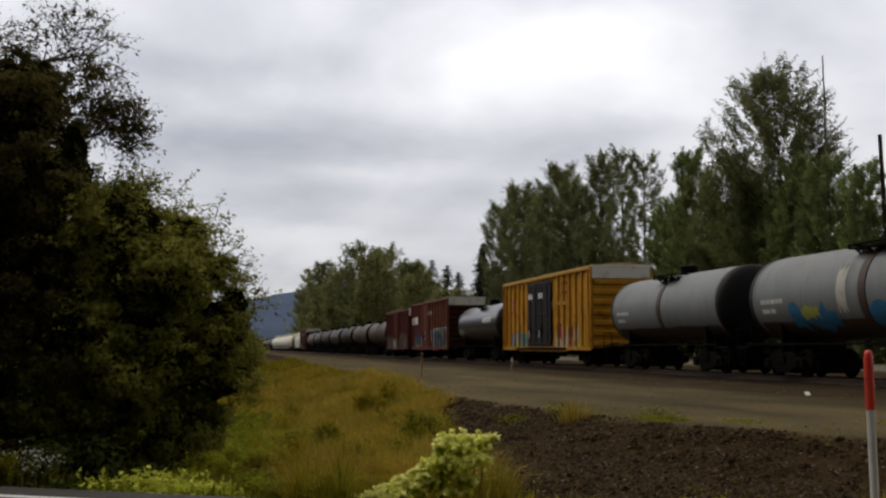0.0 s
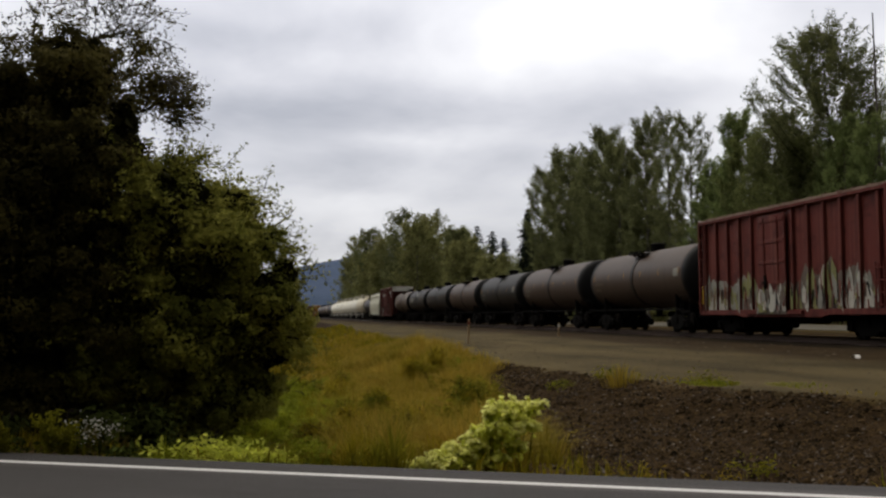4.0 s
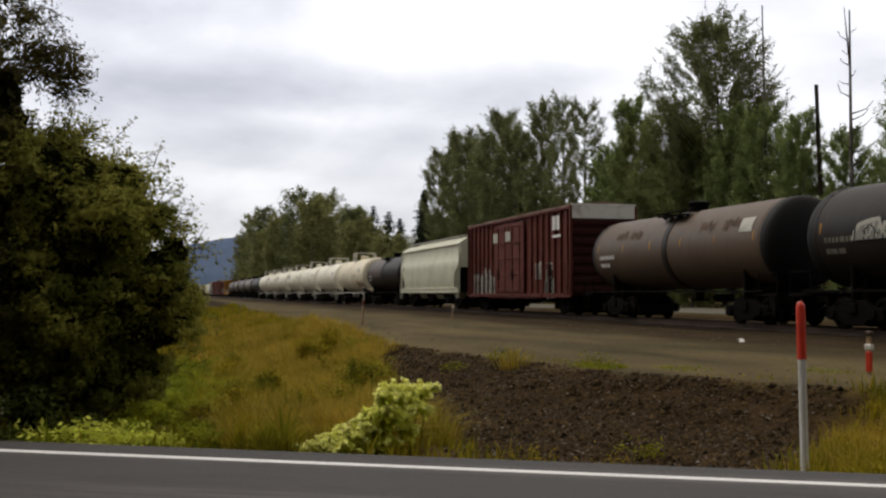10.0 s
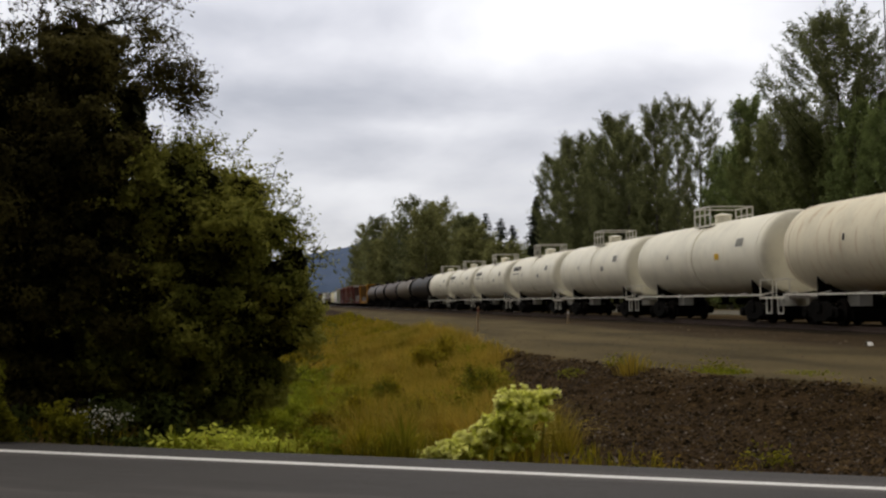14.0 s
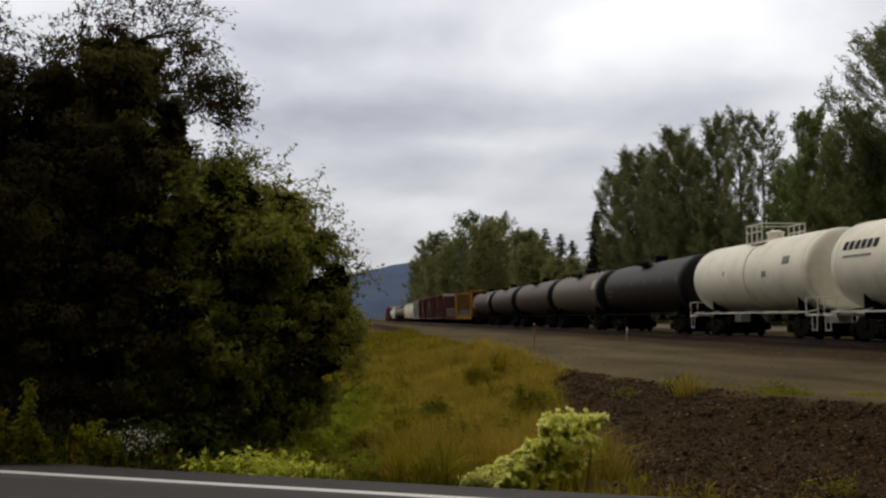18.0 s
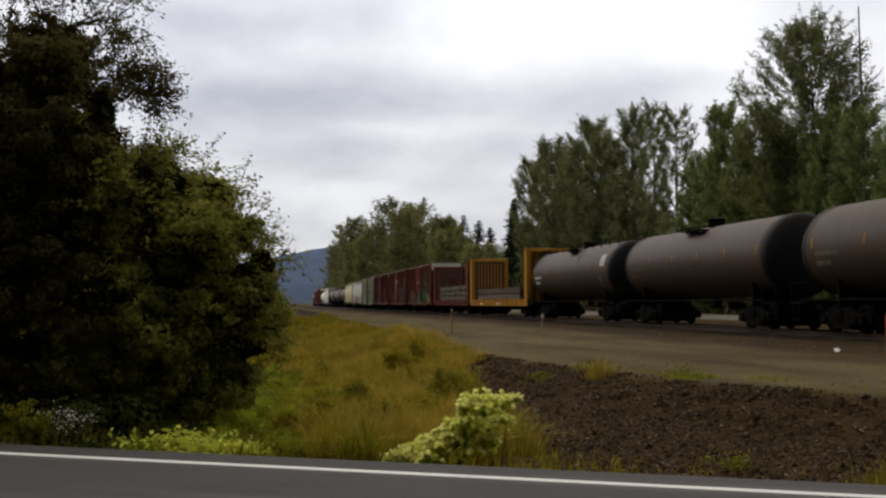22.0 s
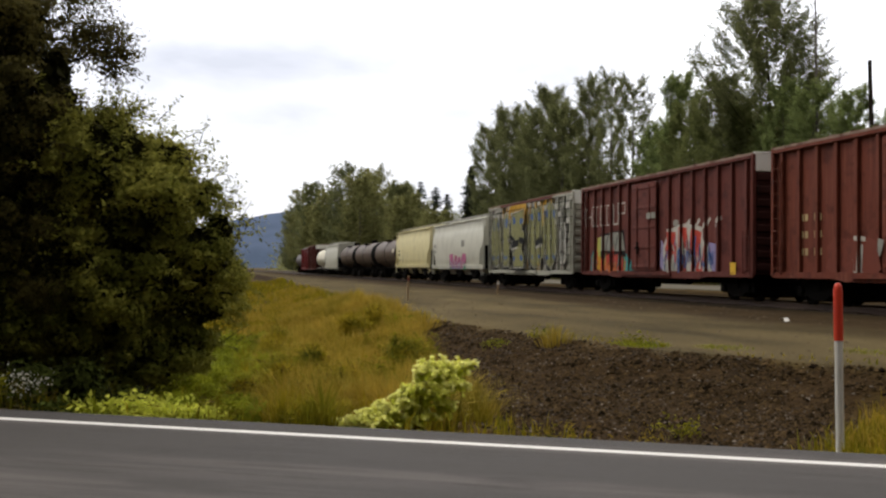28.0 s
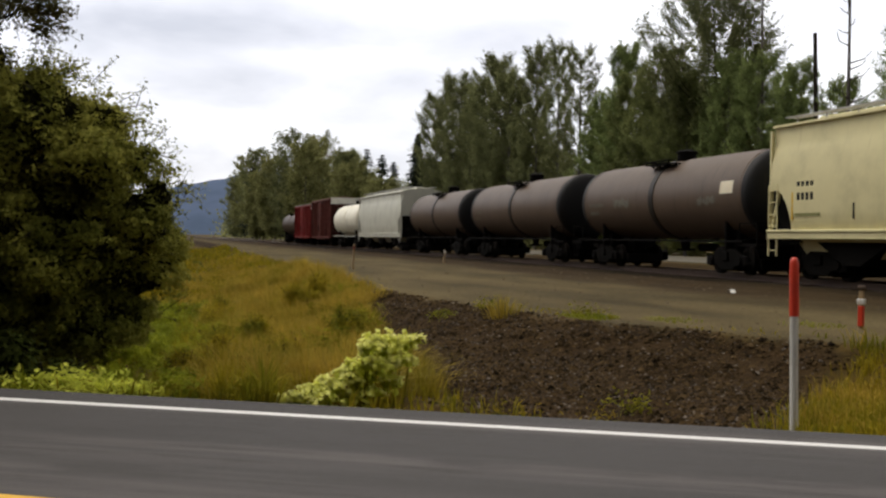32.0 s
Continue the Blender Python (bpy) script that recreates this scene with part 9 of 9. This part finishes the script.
# three dark tank cars and the tail of the train
for k, (front, rear) in enumerate([(616.8, 630.5), (632.5, 646.9), (648.6, 662.0)]):
    root, a, b, r, mid = tank_car("dusty dark brown tank car with faint marks", front, rear, "tank_rust", r=1.39, mid=2.48, band="tank_black", head="head_black", marks="mark_dim" if k == 0 else "tank_brown")
    if k == 0:
        on_tank(root, r, mid, b - 3.6, -10, 2, 1.4, M["mark_dim"], "graffiti", "faded gray sprayed paint", 4, 0.014, 2)
        on_tank(root, r, mid, b - 10.3, -12, -3, 1.2, M["mark_dim"], "graffiti", "faded gray sprayed paint", 3, 0.014, 4)
        on_tank(root, r, mid, a + 1.9, 0, 16, 0.8, M["tank_stained"], "placard", "rust-stained placard", 0, 0.014, 3)
root, a, b = hopper_car("white covered hopper car with gray ends", 663.8, 680.4, "hopper_white", top=4.45, eave=4.2)
tank_car("cream-white tank car near the end of the train", 682.0, 694.6, "tank_white", r=1.45, mid=2.5, platform=None, rail_paint="white_rail", marks=None)
boxcar("maroon boxcar with a white roof edge", 696.2, 709.2, "box_maroon", ribs=13, door=(0.4, 0.55))
boxcar("bright red boxcar with gray graffiti", 710.6, 723.8, "box_bright", ribs=13, door=(0.4, 0.55), top=4.5)
tank_car("dusty gray tank car at the end of the train", 725.4, 739.5, "tank_dusty", marks=None)

# ---- posts, plants and litter ----
def ground_at(x, y):
    return float(height(x, y))


post = thing("marker_post", "round white marker post with a red top beside the road", "marker post", at=pose(5.385, 8.66, ground_at(5.385, 8.70) + 0.095, -0.35, -0.7, 0))
part("post_shaft", Shape().lathe([(-0.3, 0.035), (0.98, 0.035), (0.98, 0.01)], 20, 0, 0, "z").mesh("post_shaft", smooth=40), M["post_white"], post, "scuffed white tube")
part("post_cap", Shape().lathe([(0.96, 0.03), (0.96, 0.040), (1.39, 0.039), (1.43, 0.035), (1.455, 0.024), (1.463, 0.010)], 20, 0, 0, "z").mesh("post_cap", smooth=40), M["post_red"], post, "red sleeve with a rounded top")

marker = thing("survey_marker", "short wooden marker with red and white bands by the gravel", "marker", at=pose(9.95, 14.25, ground_at(9.95, 14.25), 2, -2, 20))
part("stake", Shape().box(-0.02, 0.02, -0.035, 0.035, -0.2, 0.60).mesh("stake", bevel=0.006), M["wood_stake"], marker)
part("red_band", Shape().box(-0.03, 0.03, -0.040, 0.040, 0.04, 0.34).mesh("red_band", bevel=0.008), M["post_red"], marker, "red band")
part("white_band", Shape().box(-0.032, 0.032, -0.060, 0.060, 0.36, 0.44).mesh("white_band", bevel=0.01), M["post_white"], marker, "white plate")
part("stake_top", Shape().box(-0.045, 0.045, -0.06, 0.06, 0.56, 0.63).mesh("stake_top", bevel=0.02), M["stain_dark"], marker, "dark block on the top")
for x, y, tall, m in ((13.5, 51.6, 0.62, "post_white"), (7.4, 41.8, 0.95, "wood_stake")):
    stake = thing("survey_stake", "thin wooden survey stake at the edge of the gravel", "stake", at=pose(x, y, ground_at(x, y), 1.5, 2, 0))
    part("shaft", Shape().box(-0.03, 0.03, -0.05, 0.05, -0.2, tall).mesh("shaft", bevel=0.006), M["wood_stake"], stake)
    part("flagging", Shape().box(-0.034, 0.034, -0.054, 0.054, tall - 0.2, tall - 0.06).mesh("flagging", bevel=0.008), M[m if m == "post_white" else "spray_red_brown"], stake, "coloured tape")
paper = Shape()
for dx, dy, s in ((0, 0, 1.0), (0.05, 0.1, 0.7)):
    k = len(paper.v)
    paper.v += [(dx - 0.07 * s, dy - 0.12 * s, 0.01), (dx + 0.07 * s, dy - 0.10 * s, 0.03), (dx + 0.06 * s, dy, 0.10 * s), (dx + 0.07 * s, dy + 0.11 * s, 0.02), (dx - 0.06 * s, dy + 0.12 * s, 0.05), (dx - 0.05 * s, dy, 0.09 * s)]
    paper.f += [(k, k + 1, k + 2, k + 5), (k + 5, k + 2, k + 3, k + 4)]
litter = new("litter", painted(paper.mesh("litter"), M["post_white"]))
litter.matrix_basis = pose(12.8, 23.1, ground_at(12.8, 23.1))
tagged(litter, "crumpled white paper on the gravel", "litter")


def leafy(name, label, base, sprays, leaf, n, m, flower=None, flowers=0, stem="leaf_weed", lean=(0, 0), jitter=0.07):
    """A leafy plant: arching stems, with leaves and flower sprays along them. sprays: rows of (dx, dy, height)."""
    root = thing(name, label, "plant", at=pose(base[0], base[1], ground_at(*base[:2]) - 0.02))
    wood, leaves, blooms = Shape(), [], []
    for dx, dy, tall in sprays:
        foot = Vector((dx * 0.55 + rng.normal(0, 0.03), dy * 0.55 + rng.normal(0, 0.03), height(base[0] + dx * 0.55, base[1] + dy * 0.55) - height(*base[:2])))
        knee = Vector((dx * 0.85, dy * 0.85, foot.z + tall * 0.7))
        tip = Vector((dx * 1.0 + rng.normal(lean[0], 0.10), dy + rng.normal(lean[1], 0.10), foot.z + tall))
        wood.tube(foot, knee, 0.008, 0.006, 5).tube(knee, tip, 0.006, 0.002, 4)
        f = rng.uniform(0.15, 1.05, n)[:, None]
        a, b, c = (np.array(v) for v in (foot, knee, tip))
        line = np.where(f < 0.6, a + (b - a) * f / 0.6, b + (c - b) * (f - 0.6) / 0.4)
        leaves.append(line + rng.normal(size=(n, 3)) * jitter)
        if flowers:
            g = rng.uniform(0.55, 1.05, flowers)[:, None]
            blooms.append(b + (c - b) * g + rng.normal(size=(flowers, 3)) * np.array([0.07, 0.07, 0.045]) + np.array([0, 0, 0.05]))
    tagged(part("stem_bundle", wood.mesh("stem_bundle"), M[stem], root), kind="stuff")
    part("foliage", quads_mesh("foliage", leaf_quads(np.concatenate(leaves), leaf * 1.25, slim=0.42), m), m, root)
    if flowers:
        part("blossom", quads_mesh("blossom", leaf_quads(np.concatenate(blooms), leaf * 0.55, slim=0.6), flower), flower, root, "pale flower sprays")
    return root


# pale flowering plant that climbs the foot of the bank: ragged tufts that rise to one side
KNOT = (2.1, 10.95)
knot = thing("knotweed", "sprawling pale-green knotweed covered in cream flowers", "plant", at=pose(*KNOT, ground_at(*KNOT)))
knot_stem, knot_leaf, knot_bloom = Shape(), [], []
for x, z, r in ((1.28, -0.12, 0.05), (1.36, -0.12, 0.06), (1.46, -0.09, 0.07), (1.53, -0.12, 0.07), (1.58, 0.00, 0.07), (1.66, -0.08, 0.09), (1.70, 0.06, 0.06), (1.78, 0.00, 0.09), (1.86, -0.08, 0.10), (1.90, 0.10, 0.08), (1.97, 0.19, 0.06), (2.00, 0.02, 0.10), (2.07, 0.24, 0.09), (2.10, 0.41, 0.07),
                (2.13, 0.12, 0.10), (2.18, 0.31, 0.10), (2.22, 0.43, 0.09), (2.28, 0.18, 0.10), (2.33, 0.32, 0.10), (2.37, 0.44, 0.07), (2.44, 0.26, 0.08), (2.48, 0.38, 0.09), (2.55, 0.46, 0.06), (2.16, -0.06, 0.08), (2.34, 0.06, 0.07), (2.02, -0.12, 0.08)):
    mid = np.array([x - KNOT[0], rng.normal(0, 0.09) - 0.06 * (0.5 - z), z - ground_at(*KNOT)])
    foot = Vector((mid[0] * 0.8, mid[1] + 0.1, ground_at(KNOT[0] + mid[0] * 0.8, KNOT[1]) - ground_at(*KNOT) - 0.03))
    knot_stem.tube(foot, Vector(mid), 0.008, 0.005, 5)
    # broad leaves that hang below each spray, and tassels of flowers that arch out over them
    n = 9
    way = rng.normal(size=(n, 3)) * np.array([1, 0.7, 0.35]) + np.array([-0.15, -0.35, 0.05])
    p, f, st = sprigs(np.repeat(mid[None], n, 0), way, rng.uniform(0.6, 1.5, n) * r, 7, 0.025, arch=0.55)
    knot_leaf.append(leaf_quads(p, 0.08, slim=0.6, facing=f + np.array([-0.2, -0.9, 0.4])))
    n = 12
    way = rng.normal(size=(n, 3)) * np.array([1.2, 0.8, 0.25]) + np.array([-0.2, -0.3, 0.55])
    p, f, st = sprigs(np.repeat(mid[None], n, 0) + np.array([0, -0.03, 0.3 * r]), way, rng.uniform(1.0, 2.5, n) * r, 28, 0.010, arch=0.45)
    knot_bloom.append(leaf_quads(p, 0.042, slim=0.8, facing=f + np.array([-0.2, -0.5, 1.0])))
tagged(part("stem_bundle", knot_stem.mesh("stem_bundle"), M["leaf_weed"], knot), kind="stuff")
part("foliage", quads_mesh("foliage", np.concatenate(knot_leaf), M["leaf_pale"]), M["leaf_pale"], knot)
part("blossom", quads_mesh("blossom", np.concatenate(knot_bloom), M["flower_cream"]), M["flower_cream"], knot, "cream flower sprays")
# low weeds along the edge of the asphalt
for x0, n, tall, kind in ((-0.75, 30, 0.20, "leaf_pale"), (-0.25, 30, 0.17, "leaf_pale"), (-1.5, 16, 0.14, "leaf_bramble"), (-2.4, 14, 0.16, "leaf_bramble"), (-3.6, 10, 0.14, "leaf_weed"), (-4.6, 12, 0.18, "leaf_weed"), (3.2, 6, 0.12, "leaf_gold"), (3.8, 6, 0.10, "leaf_gold")):
    y0 = (PAVED_EDGE + 0.55 - ROAD_N[0] * x0) / ROAD_N[1]
    sprays = [(rng.normal(0, 0.28 if n > 10 else 0.10), rng.normal(0, 0.12), tall * rng.uniform(0.5, 1.1)) for k in range(n)]
    leafy("roadside_weed", "low yellow-green weed at the edge of the asphalt", (x0, y0), sprays, 0.07 if n > 10 else 0.035, 22, M[kind])
for x, y, tall in ((-3.0, 12.2, 0.86), (-2.38, 12.2, 0.55), (-2.18, 12.2, 0.34), (-3.2, 12.25, 0.5), (-2.85, 12.2, 0.42), (-3.4, 12.3, 0.6)):
    leafy("mullein", "yellow-green upright seed spike by the road", (x, y), [(rng.normal(0, 0.05), rng.normal(0, 0.03), tall * rng.uniform(0.6, 1.0)) for k in range(4)], 0.05, 130, M["leaf_weed"], jitter=0.034)
leafy("white_flowers", "small white flower sprays under the dark shrub", (-2.0, 12.6), [(rng.normal(0, 0.07), rng.normal(0, 0.05), rng.uniform(0.2, 0.32)) for k in range(6)], 0.06, 14, M["leaf_dark"], M["flower_white"], 34)
for x, y, tall, kind in ((5.9, 19.8, 0.10, "leaf_weed"), (7.1, 17.8, 0.12, "leaf_weed"), (15.4, 18.6, 0.55, "leaf_under"), (15.3, 17.8, 0.45, "leaf_under"), (4.9, 11.2, 0.10, "leaf_weed"), (4.3, 26.0, 0.45, "leaf_weed"), (3.8, 20.0, 0.55, "leaf_weed"), (3.0, 17.0, 0.6, "leaf_weed"), (2.2, 15.2, 0.5, "leaf_weed"), (3.4, 23.0, 0.5, "leaf_weed")):
    leafy("weed", "leafy green weed on the bank", (x, y), [(rng.normal(0, 0.2), rng.normal(0, 0.2), tall * rng.uniform(0.5, 1.1)) for k in range(16 if tall > 0.2 else 6)], 0.08 if tall > 0.2 else 0.05, 26, M[kind])
# wire on the far side
wire = Shape()
pts = [Vector((36 - 0.25 * i, 46.4 - 3.2 * i, 8.0 + 0.012 * (i - 6) ** 2)) for i in range(13)]
pole = thing("utility_pole", "plain weathered utility pole that carries a wire", "utility pole", at=pose(pts[-1].x, pts[-1].y, ground_at(pts[-1].x, pts[-1].y)))
part("shaft", Shape().tube((0, 0, -0.3), (0, 0, 9.2), 0.16, 0.11, 10).mesh("shaft", smooth=40), M["bark"], pole)
for p, q in zip(pts, pts[1:]):
    wire.tube(p, q, 0.02, n=4)
tagged(new("overhead_wire", painted(wire.mesh("overhead_wire"), M["wire"])), "thin black overhead wire beyond the railway", "wire")


# ---- what moves ----
def motions():
    """The train rolls past at an even pace."""
    for ob, y in MOVING:
        walk(ob, [(t, pose(ob.location.x, y - SPEED * t, ob.location.z)) for t in (0.0, 16.0, 32.0)])


motions()
